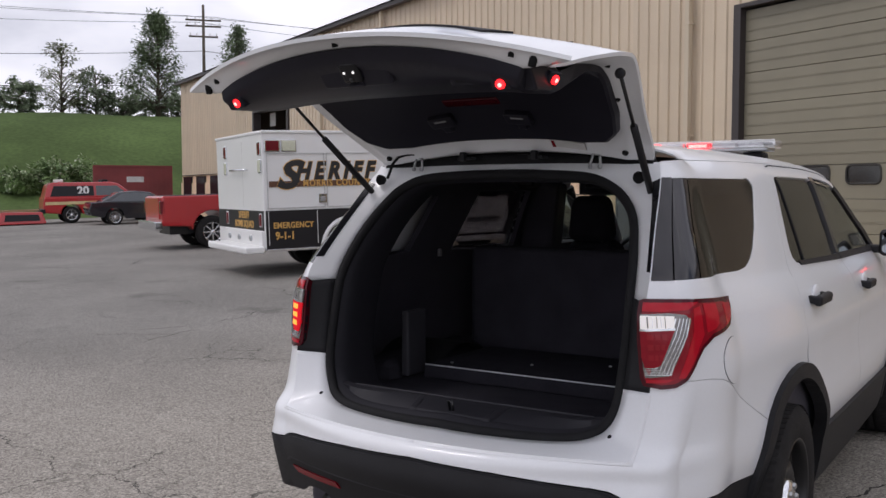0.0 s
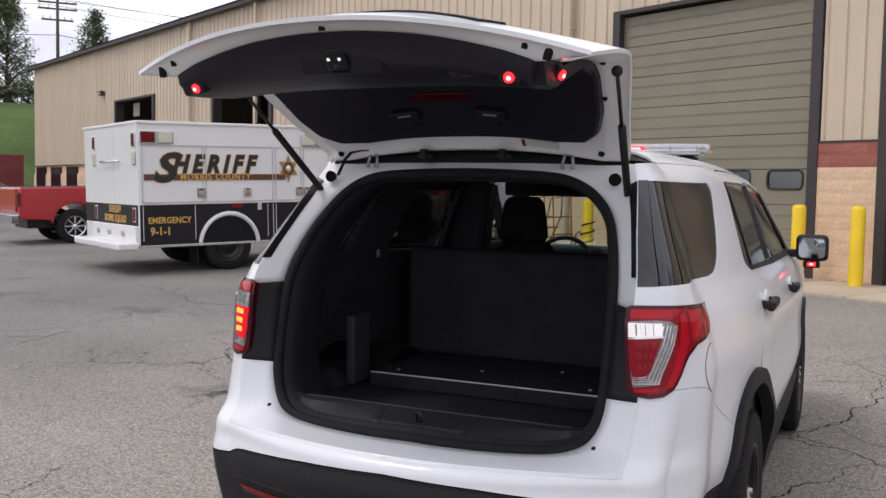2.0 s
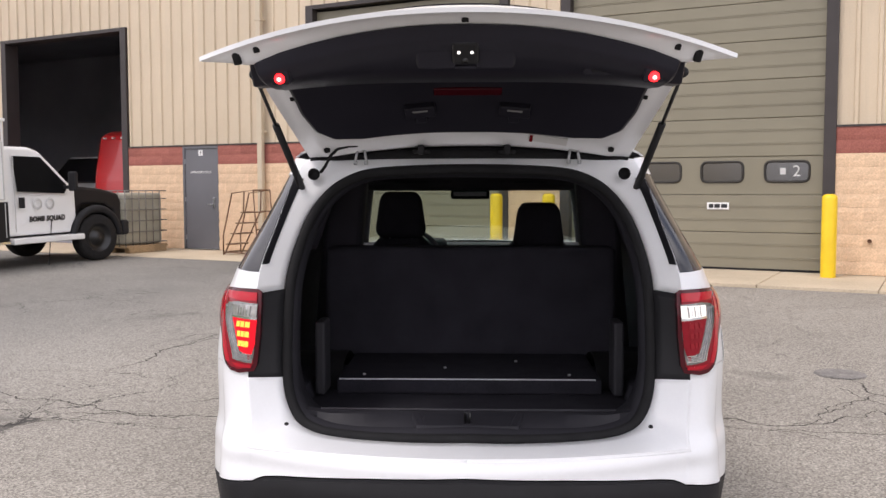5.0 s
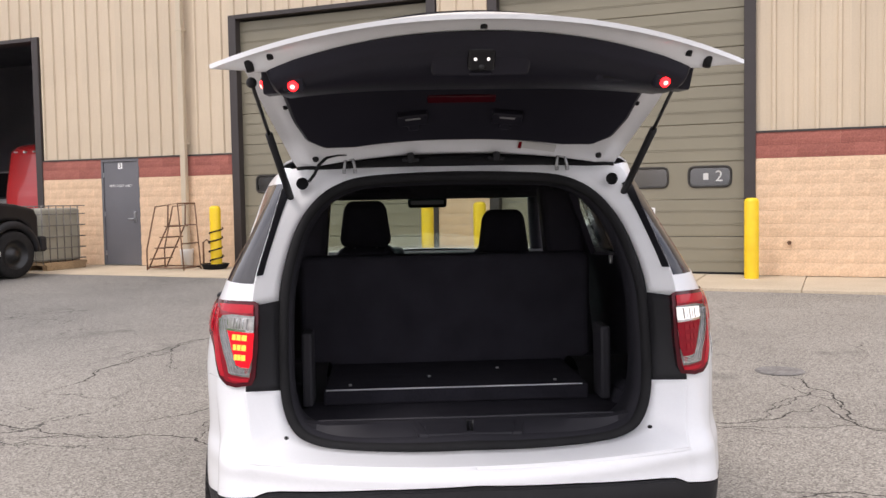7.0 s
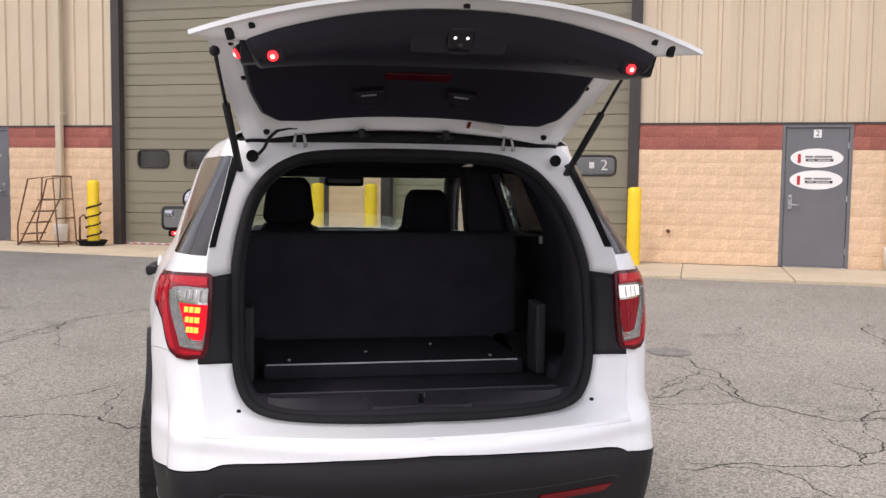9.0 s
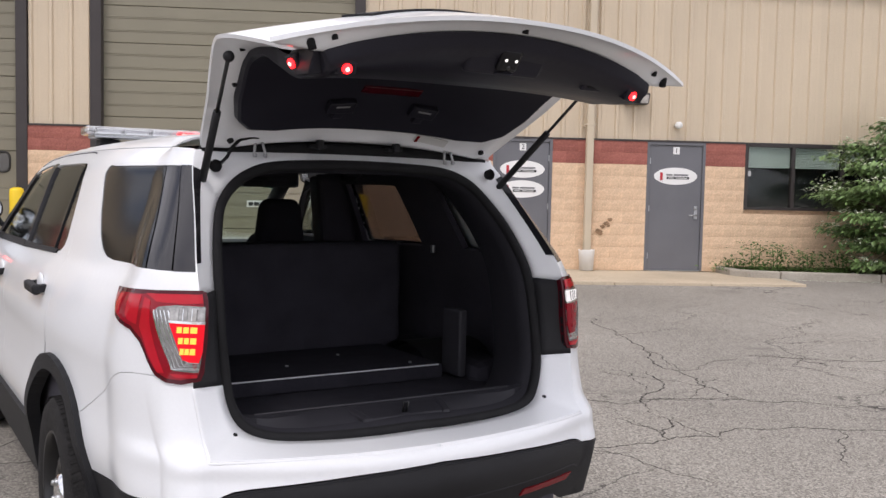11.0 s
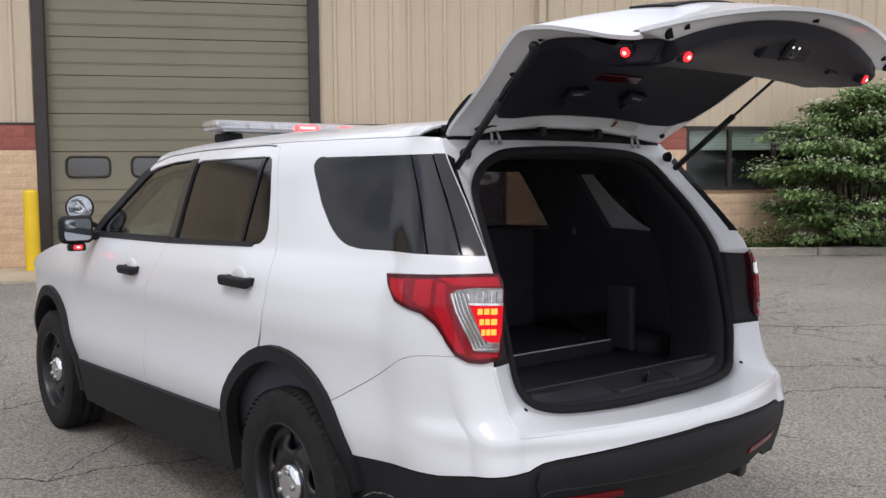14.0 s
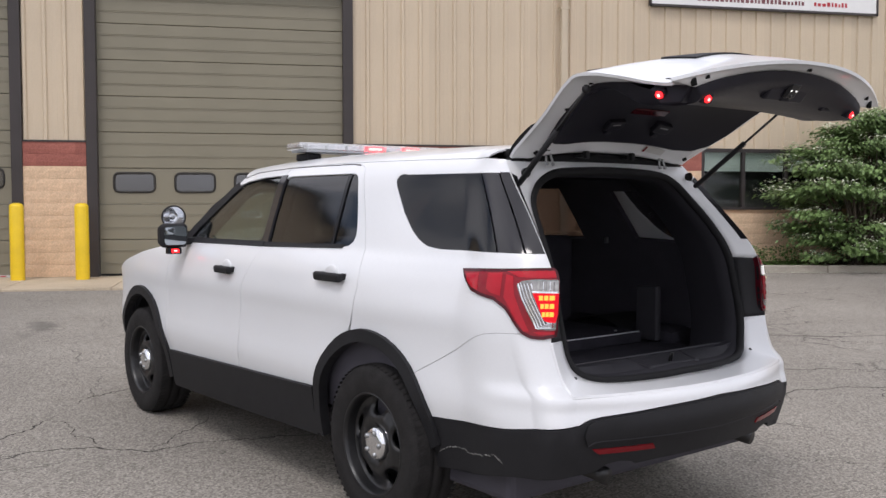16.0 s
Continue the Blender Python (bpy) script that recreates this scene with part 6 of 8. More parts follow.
# wall core behind the blocks and sheets
solid = []
x = LEFT
for a, b in BAYS + [(RIGHT, RIGHT)]:
    solid.append((x, a))
    x = b
bm = bmesh.new()
for a, b in solid:
    cuts = [a] + [c for d in DOORS for c in d[:2] if a < d[0] < b] + [c for c in OFFICE_WIN[:2] if a < c < b] + [b]
    for i in range(0, len(cuts) - 1, 2):
        add_box(bm, cuts[i], cuts[i + 1], WALL_Y + 0.06, WALL_Y + 0.30, 0.1, SIDING)
    add_box(bm, a, b, WALL_Y + 0.06, WALL_Y + 0.30, SIDING, EAVE)
add_box(bm, OFFICE_WIN[0], OFFICE_WIN[1], WALL_Y + 0.06, WALL_Y + 0.30, 0.1, OFFICE_WIN[2])
for a, b in BAYS:
    add_box(bm, a, b, WALL_Y + 0.06, WALL_Y + 0.30, BAYTOP, EAVE)
wall = tagged(part("wall_north", bm, MORTAR), "long workshop wall of split blocks and tan ribbed metal", "wall", kind="structure")

bm = bmesh.new()
add_box(bm, LEFT, LEFT + 0.3, WALL_Y + 0.3, 44, 0.1, EAVE)
add_box(bm, RIGHT - 0.3, RIGHT, WALL_Y + 0.3, 44, 0.1, EAVE)
add_box(bm, LEFT, RIGHT, 44, 44.3, 0.1, EAVE)
tagged(part("wall_rear", bm, TAN), "tan metal end and rear walls of the workshop", "wall", kind="structure")
bm = bmesh.new()
rv = [bm.verts.new(p) for p in [(LEFT - 0.25, WALL_Y - 0.30, EAVE + 0.06), (RIGHT + 0.25, WALL_Y - 0.30, EAVE + 0.06), (RIGHT + 0.25, 29.2, EAVE + 1.3), (LEFT - 0.25, 29.2, EAVE + 1.3), (RIGHT + 0.25, 44.5, EAVE + 0.06), (LEFT - 0.25, 44.5, EAVE + 0.06)]]
bm.faces.new((rv[0], rv[1], rv[2], rv[3]))
bm.faces.new((rv[3], rv[2], rv[4], rv[5]))
r = bmesh.ops.solidify(bm, geom=bm.faces[:], thickness=0.12)
tagged(part("roof", bm, BRONZE), "low pitched dark metal workshop roof", "roof", kind="structure")
bm = bmesh.new()
add_box(bm, LEFT - 0.2, RIGHT + 0.2, WALL_Y - 0.24, WALL_Y - 0.06, EAVE - 0.10, EAVE + 0.05, 0.015, None, 1)
tagged(part("gutter", bm, BRONZE), "dark box gutter along the eaves", "gutter", kind="structure")
# bay interior
bm = bmesh.new()
add_box(bm, LEFT + 0.4, -6.0, 27.0, 27.2, 0.1, 7.0)
add_box(bm, -12.6, -12.4, WALL_Y + 0.32, 27.0, 0.1, 7.0)
tagged(part("wall_bay", bm, BAYWALL), "dark inner walls of the open workshop bays", "wall", kind="structure")
tagged(part("ceiling", box(LEFT + 0.4, RIGHT - 0.4, WALL_Y + 0.32, 43.9, 7.0, 7.2), BAYWALL), "dark workshop ceiling", "ceiling", kind="structure")
tagged(part("floor", box(LEFT + 0.4, RIGHT - 0.4, WALL_Y + 0.42, 43.9, 0.22, 0.252), BAYWALL), "dark concrete bay floor", "floor", kind="structure")

# a pale panel added in the far bay's mouth in place of daylight from behind
tagged(part("daylight_panel", box(-37.38, -36.70, 14.90, 14.93, 4.42, 4.98, 0.01), PVC), "pale panel standing in for daylight through the far bay", "panel")
# window and door trims of the bays
for a, b in BAYS:
    bm = bmesh.new()
    for x0, x1 in ((a, a + 0.17), (b - 0.17, b)):
        add_box(bm, x0, x1, WALL_Y - 0.035, WALL_Y + 0.32, 0.24, BAYTOP, 0.006, None, 1)
    add_box(bm, a + 0.17, b - 0.17, WALL_Y - 0.035, WALL_Y + 0.32, BAYTOP - 0.08, BAYTOP, 0.006, None, 1)
    tagged(part("bay_frame", bm, BRONZE), "dark bronze frame round a tall bay opening", "door frame", kind="structure")


def words(name, string, height, mat, parent, m, depth=0.002, shear=0.0, spread=1.0, bold=0.0, label=""):
    """Lettering as a mesh; the text's middle sits at the pose m, which reads along x with z up."""
    cu = bpy.data.curves.new(name, "FONT")
    cu.body = string
    cu.size = height / 0.70
    cu.align_x, cu.align_y = "CENTER", "CENTER"
    cu.extrude = depth
    cu.shear = shear
    cu.space_character = spread
    cu.offset = bold
    cu.resolution_u = 3
    tmp = bpy.data.objects.new(name, cu)
    me = bpy.data.meshes.new_from_object(tmp)
    bpy.data.objects.remove(tmp)
    me.materials.clear()
    me.materials.append(mat)
    ob = new(name, me)
    if parent is not None:
        ob.parent = parent
    ob.matrix_basis = m @ Matrix.Rotation(math.pi / 2, 4, "X")
    if label:
        ob["label"] = label
    if " " in string:
        ob["kind"] = "stuff"
    return ob


# sectional doors
for (a, b), first in ((BAYS[3], 0.45), (BAYS[4], 0.40)):
    gd = empty("garage_door", Matrix.Translation((a + 0.11, WALL_Y + 0.12, BASE)), "closed olive sectional garage door with small rounded windows", "garage door", "workshop garage doors")
    w, n = b - a - 0.22, 8
    h = (BAYTOP - 0.11 - BASE) / n
    for k in range(n):
        z0, z1 = k * h + 0.004, (k + 1) * h - 0.004
        bm = bmesh.new()
        if k == 2:
            wx = [(first - 0.11 + 0.965 * i, first - 0.11 + 0.965 * i + 0.64) for i in range(4)]
            zz0, zz1 = (1.68 - BASE, 1.99 - BASE) if a < -6 else (1.62 - BASE, 1.93 - BASE)
            outer = [(0, z0), (w, z0), (w, z1), (0, z1)]
            holes = [rounded([(p, zz0), (q, zz0), (q, zz1), (p, zz1)], 0.10, 5) for p, q in wx]
            pts, tris, loops = fill(outer, holes, 0.3, 0.12)
            kk = len(pts)
            vs = [(p[0], 0.0, p[1]) for p in pts] + [(p[0], 0.045, p[1]) for p in pts]
            fs = []
            for t in tris:
                va = (Vector(pts[t[1]]) - Vector(pts[t[0]])).cross(Vector(pts[t[2]]) - Vector(pts[t[0]]))
                t = tuple(t) if va > 0 else tuple(t[::-1])
                fs += [t, tuple(i + kk for i in t[::-1])]
            fs += [(c, rg[(i + 1) % len(rg)], kk + rg[(i + 1) % len(rg)], kk + c) for rg in loops for i, c in enumerate(rg)]
            sec = mesh_ob("door_section", vs, fs, DOORPAINT, gd)
            for i, (p, q) in enumerate(wx):
                ring = rounded([(p, zz0), (q, zz0), (q, zz1), (p, zz1)], 0.10, 5)
                vs, fs = rod_data([(c[0], -0.004, c[1]) for c in ring + ring[:1]], 0.019, 6, False)
                wf = mesh_ob("door_window", [tuple(v) for v in vs], fs, BAYRUBBER, gd, "dark framed rounded window", shade=True)
                part("pane", box(p + 0.01, q - 0.01, 0.012, 0.018, zz0 + 0.01, zz1 - 0.01), GLASS_BAY, wf)
                if a > -6 and i == 3:
                    part("sticker", box(p + 0.22, p + 0.30, 0.004, 0.010, zz0 + 0.11, zz0 + 0.21), PALE, wf)
                    words("numeral", "2", 0.17, PALE, wf, Matrix.Translation((p + 0.46, 0.006, zz0 + 0.155)))
        else:
            add_box(bm, 0, w, 0, 0.045, z0, z1, 0.008, None, 1)
            for f in (0.30, 0.34, 0.66, 0.70):
                add_box(bm, 0.002, w - 0.002, -0.007, 0.01, z0 + (z1 - z0) * f, z0 + (z1 - z0) * f + 0.014, 0.003, None, 1)
            part("door_section", bm, DOORPAINT, gd)
    part("bottom_seal", box(0, w, -0.012, 0.05, -0.004, 0.03, 0.006), PALE if a < -6 else RUBBER, gd)
    if a < -6:
        for i in range(24):
            part("warning_dash", box(0.05 + 0.17 * i, 0.135 + 0.17 * i, -0.0155, -0.010, 0.004, 0.024), SIGNRED, gd)
    if a > -6:
        pl = part("door_sign", box(2.32, 2.66, -0.014, -0.006, 0.94, 1.05, 0.002), SIGNWHITE, gd, "small white sign with dark writing")
        for x0, x1 in ((2.35, 2.42), (2.435, 2.52), (2.54, 2.63)):
            part("writing", box(x0, x1, -0.018, -0.013, 0.965, 1.025), INK, pl)

# personnel doors
for a, b, num in DOORS:
    d = empty("metal_door", Matrix.Translation((a, WALL_Y, BASE)), "closed grey steel door with lever handle and number plate %s" % num, "door", "workshop doors")
    w, h = b - a, SIDING - BASE - 0.012
    bm = bmesh.new()
    add_box(bm, 0, 0.05, -0.012, 0.12, 0, h, 0.004, None, 1)
    add_box(bm, w - 0.05, w, -0.012, 0.12, 0, h, 0.004, None, 1)
    add_box(bm, 0.05, w - 0.05, -0.012, 0.12, h - 0.05, h, 0.004, None, 1)
    part("frame", bm, DOORGREY, d)
    leaf = part("leaf", box(0.054, w - 0.054, 0.012, 0.06, 0.012, h - 0.054, 0.004), DOORGREY, d)
    part("threshold", box(0.05, w - 0.05, -0.02, 0.10, 0.0, 0.010), STEEL, d)
    hs = 1 if num in ("3", "1") else -1
    hx = w - 0.14 if hs > 0 else 0.14
    bm = bmesh.new()
    add_box(bm, hx - 0.03, hx + 0.03, -0.002, 0.016, 0.88, 1.10, 0.006)
    hp = part("lock_plate", bm, STEEL, leaf, "steel lock plate")
    vs, fs = join_data([rod_data([(hx, 0.005, 0.95), (hx, -0.055, 0.95), (hx - hs * 0.13, -0.06, 0.945)], 0.011, 8), rod_data([(hx, 0.004, 1.06), (hx, -0.02, 1.06)], 0.02, 10)])
    mesh_ob("lever", vs, fs, STEEL, leaf, "steel lever handle", shade=True)
    hz = 0.058 if hs > 0 else w - 0.058
    for z in (0.25, 1.05, 1.85):
        part("hinge", box(hz - 0.012, hz + 0.012, -0.006, 0.02, z - 0.05, z + 0.05, 0.004, None, 1), STEEL, d)
    npl = part("number_plate", box(w / 2 - 0.055, w / 2 + 0.055, 0.004, 0.0125, h - 0.20, h - 0.08), SIGNWHITE, leaf, "small white number plate")
    words("numeral", num, 0.085, INK, leaf, Matrix.Translation((w / 2, 0.003, h - 0.14)), 0.001)
    if num == "3":
        words("lettering", "EMPLOYEES ONLY", 0.05, SIGNWHITE, leaf, Matrix.Translation((w / 2, 0.010, 1.62)), 0.001)
    for z in ((1.66, 1.33) if num == "2" else (1.60,) if num == "1" else ()):
        bm = bmesh.new()
        bmesh.ops.create_cone(bm, cap_ends=True, segments=36, radius1=1, radius2=1, depth=0.008)
        bmesh.ops.transform(bm, matrix=Matrix.Translation((w / 2, 0.008, z)) @ Matrix.Rotation(math.pi / 2, 4, "X") @ Matrix.Diagonal((0.375, 0.145, 1, 1)), verts=bm.verts)
        ov = part("oval_sign", bm, SIGNWHITE, leaf, "white oval sign with a red mark")
        bm = bmesh.new()
        add_box(bm, -0.045, 0.0, -0.0025, 0.002, -0.075, 0.06)
        bmesh.ops.transform(bm, matrix=Matrix.Translation((w / 2 - 0.225, 0.003, z)) @ Matrix.Shear("XY", 4, (0.0, 0.0)), verts=bm.verts)
        part("mark", bm, SIGNRED, ov)
        for x0, x1 in ((-0.165, -0.055), (-0.035, 0.215)):
            part("writing", box(w / 2 + x0, w / 2 + x1, 0.0008, 0.005, z + 0.006, z + 0.034), SIGNGREY, ov)
        part("subline", box(w / 2 - 0.155, w / 2 + 0.235, 0.0008, 0.005, z - 0.050, z - 0.010), INK, ov)
        for x0, x1 in ((-0.13, -0.03), (0.0, 0.20)):
            part("subline_word", box(w / 2 + x0, w / 2 + x1, -0.0006, 0.002, z - 0.038, z - 0.022), PALE, ov)

# a cut pipe stub and a patch of dirt on the block wall
stub = tagged(lathe("pipe_stub", [(0.0, 0.0), (0.0, 0.028), (-0.035, 0.032), (-0.035, 0.022), (-0.012, 0.020), (-0.012, 0.0)], RUSTSTEEL, seg=16, axis="y"), "small rusty pipe stub in the block wall", "pipe")
stub.matrix_world = Matrix.Translation((-0.665, WALL_Y - 0.012, 0.75))
rnd = random.Random(15)
bm = bmesh.new()
for k, (cx, cz, rr) in enumerate(((2.80, 0.90, 0.07), (2.87, 0.98, 0.05), (2.93, 1.03, 0.06), (2.99, 1.10, 0.045), (2.84, 0.86, 0.04), (2.97, 0.99, 0.03))):
    rim = [(cx + rr * rnd.uniform(0.6, 1.1) * math.cos(a), cz + 0.7 * rr * rnd.uniform(0.6, 1.1) * math.sin(a)) for a in [6.283 * j / 11 for j in range(11)]]
    face, back = [[bm.verts.new((x, y, z)) for x, z in rim] for y in (WALL_Y - 0.022 - 0.001 * k, WALL_Y - 0.004)]
    bm.faces.new(face)
    for j in range(11):
        bm.faces.new((face[j - 1], back[j - 1], back[j], face[j]))
bmesh.ops.recalc_face_normals(bm, faces=bm.faces)
tagged(part("wall_stain", bm, DIRT), "brown dirt splash on the block wall", "stain", kind="structure")

# office window
a, b, z0, z1 = OFFICE_WIN
ow = tagged(new("window_1"), "dark framed office window with half lowered blinds", "window", kind="structure")
ow.matrix_world = Matrix.Translation((a, WALL_Y, z0))
w, h = b - a, z1 - z0
bm = bmesh.new()
for x0, x1 in ((0, 0.06), (0.83, 0.89), (1.72, 1.78), (w - 0.06, w)):
    add_box(bm, x0, x1, -0.01, 0.10, 0, h, 0.004, None, 1)
add_box(bm, 0, w, -0.012, 0.10, 0, 0.05)
add_box(bm, 0, w, -0.012, 0.10, h - 0.05, h)
part("window_frame", bm, BRONZE, ow)
for x0, x1 in ((0.06, 0.83), (0.89, 1.72), (1.78, w - 0.06)):
    p = part("pane", box(x0, x1, 0.03, 0.036, 0.05, h - 0.05), OFFICEGLASS, ow)
    p.visible_shadow = False
    bm = bmesh.new()
    for i in range(13):
        add_box(bm, x0 + 0.01, x1 - 0.01, 0.06, 0.075, h - 0.075 - 0.027 * i, h - 0.053 - 0.027 * i)
    part("blind", bm, BLIND, ow, "pale slatted blind")
part("room", box(-0.2, w + 0.2, 0.30, 0.34, -0.3, h + 0.3), OFFICE, ow)
part("sticker", box(0.07, 0.12, 0.018, 0.028, 0.57, 0.66), PALE, ow)

# low windows at the far end
for x0 in (-48.7, -46.3, -43.9):
    lw = tagged(part("far_window", box(x0, x0 + 1.5, WALL_Y - 0.03, WALL_Y + 0.05, 1.0, 2.36, 0.01), GLOSSBLACK), "dark low office window at the far end", "window", "far windows")
# downpipes
for x, low in ((-11.80, 0.60), (2.585, 0.60), (-25.1, 0.4), (-30.0, 0.4)):
    dp = empty("downpipe", Matrix.Translation((x, WALL_Y - 0.10, BASE)), "tan square metal downpipe strapped to the wall", "downpipe", "wall downpipes")
    bm = bmesh.new()
    add_box(bm, -0.06, 0.06, -0.05, 0.05, low - BASE - 0.05, EAVE - BASE - 0.08, 0.01, None, 1)
    part("pipe", bm, TRIMTAN, dp)
    for z in (2.4, 4.6, 6.4):
        part("strap", box(-0.085, 0.085, -0.055, 0.10, z, z + 0.03), TRIMTAN, dp)
    if low > 0.5:
        lathe("boot", [(0.0, 0.0), (0.0, 0.115), (0.33, 0.135), (0.345, 0.135), (0.345, 0.125), (0.10, 0.11)], PVC, dp, "white plastic bucket under the pipe", 24, "z")

# bollards
for x in (-10.80, -6.42, -5.47, -1.17):
    bo = empty("bollard", Matrix.Translation((x, 13.70, 0.24)), "yellow painted steel bollard with a rounded cap" if x > -10 else "yellow painted bollard with a black hose coiled round it", "bollard", "yellow bollards")
    lathe("post", [(0.0, 0.105), (1.14, 0.105), (1.175, 0.095), (1.195, 0.06), (1.20, 0.0)], YELLOW, bo, "", 28, "z")
hose = tagged(new("hose"), "black rubber hose coiled round the bollard", "hose")
pts = [(-10.80 + (0.125 + 0.012 * math.sin(i * 0.31)) * math.cos(i * 0.24), 13.70 + (0.125 + 0.012 * math.sin(i * 0.31)) * math.sin(i * 0.24), 0.30 + 0.0066 * i) for i in range(110)]
vs, fs = join_data([rod_data(pts, 0.014, 6)] + [rod_data([(-10.80 + (0.20 + 0.02 * k) * math.cos(j * 0.25), 13.66 + (0.19 + 0.015 * k) * math.sin(j * 0.25), 0.262 + 0.026 * k) for j in range(27)], 0.015, 6) for k in range(4)])
hose.matrix_world = Matrix.Identity(4)
mesh_ob("coil", vs, fs, RUBBER, hose, shade=True)
vs, fs = rod_data([(-11.02, 13.60, 0.25), (-11.03, 13.62, 0.75), (-11.0, 13.68, 0.80), (-10.92, 13.70, 0.74)], 0.018, 8)
tagged(mesh_ob("standpipe", vs, fs, RUSTSTEEL, shade=True), "small rusty standpipe beside the bollard", "pipe")

# flood lamps and fittings
for x, z, k in ((3.36, 3.12, 1.0), (-39.0, 5.45, 1.0)):
    fl = empty("flood_lamp", Matrix.Translation((x, WALL_Y + 0.02, z)), "bronze wall pack lamp on the siding", "lamp", "wall lamps")
    bm = bmesh.new()
    add_box(bm, -0.20, 0.20, -0.24, 0.0, -0.10, 0.09, 0.03)
    for v in bm.verts:
        if v.co.z < 0 and v.co.y < -0.1:
            v.co.y += 0.07
    part("housing", bm, BRONZE, fl)
    bm = bmesh.new()
    add_box(bm, -0.165, 0.165, -0.012, 0.012, -0.075, 0.065, 0.004)
    part("lens", bm, LAMPFACE, fl, "pale ribbed lamp glass").matrix_basis = pose(0.005, -0.213, -0.008, 20, 0, 0)
for x, z in ((-22.8, 6.35), (4.10, 2.70)):
    sn = empty("wall_fitting", Matrix.Translation((x, WALL_Y + 0.04, z)), "small grey fitting fixed to the siding", "fitting")
    lathe("cone", [(-0.16, 0.0), (-0.16, 0.055), (-0.10, 0.06), (0.0, 0.035)], PVC, sn, "", 16, "y").scale = (1, 1, 1)

# high sign
sg = empty("wall_sign", Matrix.Translation((4.26, WALL_Y - 0.06, 5.04)), "large white wall sign with dark frame and red lines", "sign")
part("board", box(0, 4.6, 0, 0.04, 0, 1.2, 0.004), SIGNWHITE, sg)
bm = bmesh.new()
add_box(bm, -0.03, 4.63, -0.01, 0.05, -0.04, 0.0)
add_box(bm, -0.03, 4.63, -0.01, 0.05, 1.2, 1.24)
add_box(bm, -0.04, 0.0, -0.01, 0.05, -0.04, 1.24)
add_box(bm, 4.6, 4.64, -0.01, 0.05, -0.04, 1.24)
part("border", bm, BRONZE, sg)
bm = bmesh.new()
dark = bmesh.new()
x = 0.90
random.seed(5)
while x < 3.95:
    ww = random.uniform(0.035, 0.075)
    if not 3.05 < x < 3.2:
        add_box(bm if x > 3.05 else dark, x, x + ww, -0.004, 0.002, 0.09, 0.09 + random.uniform(0.055, 0.085))
    x += ww + 0.03
tagged(part("dark_writing", dark, SIGNMAROON, sg, "line of small dark writing"), kind="stuff")
tagged(part("red_writing", bm, SIGNRED, sg, "line of small red writing"), kind="stuff")
part("heading_bar", box(0.6, 4.0, -0.004, 0.002, 0.45, 0.95), SIGNRED, sg)

# ---- rolling steps ----
st = empty("rolling_steps", Matrix.Translation((-11.56, 13.42, 0.247)), "rusty brown tubular rolling ladder with four treads", "step ladder")
tubes = []
for y in (-0.25, 0.25):
    tubes += [[(-0.43, y, 0.0), (-0.43, y, 0.38), (-0.20, y, 1.19), (0.32, y, 1.25), (0.42, y, 0.0)], [(-0.40, y, 0.02), (0.08, y, 0.84), (0.36, y, 0.84)], [(0.08, y, 0.84), (0.10, y, 1.22)], [(-0.40, y, 0.05), (0.42, y, 0.05)]]
for z, x in ((1.25, 0.32), (0.05, 0.42), (0.05, -0.43), (0.50, 0.38)):
    tubes.append([(x, -0.25, z), (x, 0.25, z)])
for t in tubes:
    rod("tube", t, 0.014, RUSTSTEEL, st, "", 6)
for k in range(4):
    x, z = -0.30 + 0.125 * k, 0.21 + 0.205 * k
    part("tread", box(x - 0.085, x + 0.085, -0.24, 0.24, z - 0.012, z + 0.008), RUSTSTEEL, st)

# ---- liquid tote ----
tt = empty("liquid_tote", Matrix.Translation((-14.42, 13.10, 0.247)), "caged cloudy plastic liquid tote on a pallet", "tote")
part("tank", box(-0.42, 0.42, -0.5, 0.5, 0.16, 1.20, 0.07, None, 3), TOTE, tt, "cloudy plastic tank")
bm = bmesh.new()
for x in (-0.45, 0.0, 0.45):
    add_box(bm, x - 0.06, x + 0.06, -0.5, 0.5, 0.0, 0.10)
add_box(bm, -0.5, 0.5, -0.54, 0.54, 0.10, 0.15)
part("pallet", bm, TIMBER, tt)
for z in (0.2, 0.42, 0.64, 0.86, 1.08, 1.24):
    rod("cage_bar", [(-0.47, -0.55, z), (0.47, -0.55, z), (0.47, 0.55, z), (-0.47, 0.55, z), (-0.47, -0.55, z)], 0.010, IRON, tt, "", 6)
for i in range(6):
    x = -0.47 + 0.188 * i
    rod("cage_post", [(x, -0.55, 0.12), (x, -0.55, 1.24)], 0.010, IRON, tt, "", 6)
for i in range(1, 6):
    y = -0.55 + 0.183 * i
    rod("cage_post", [(0.47, y, 0.12), (0.47, y, 1.24)], 0.010, IRON, tt, "", 6)

# ---- planting bed ----
bm = bmesh.new()
kx = [(4.86, 14.18), (4.86, 13.55), (5.05, 13.25), (5.5, 13.1), (7.0, 12.78), (9.0, 12.42), (12.0, 12.0), (26.0, 11.2)]
for (x0, y0), (x1, y1) in zip(kx, kx[1:]):
    d = Vector((x1 - x0, y1 - y0, 0))
    n = Vector((d.y, -d.x, 0)).normalized()
    L = d.length
    m = Matrix.Translation((x0, y0, 0)) @ Matrix.Rotation(math.atan2(d.y, d.x), 4, "Z")
    k = max(1, int(L / 1.5))
    for i in range(k):
        add_box(bm, i * L / k + 0.004, (i + 1) * L / k - 0.004, -0.01, 0.15, 0.0, 0.345 + 0.004 * (i % 2), 0.02, m)
tagged(part("kerb", bm, KERB), "weathered concrete kerb round the planting bed", "kerb", kind="structure")
bm = bmesh.new()
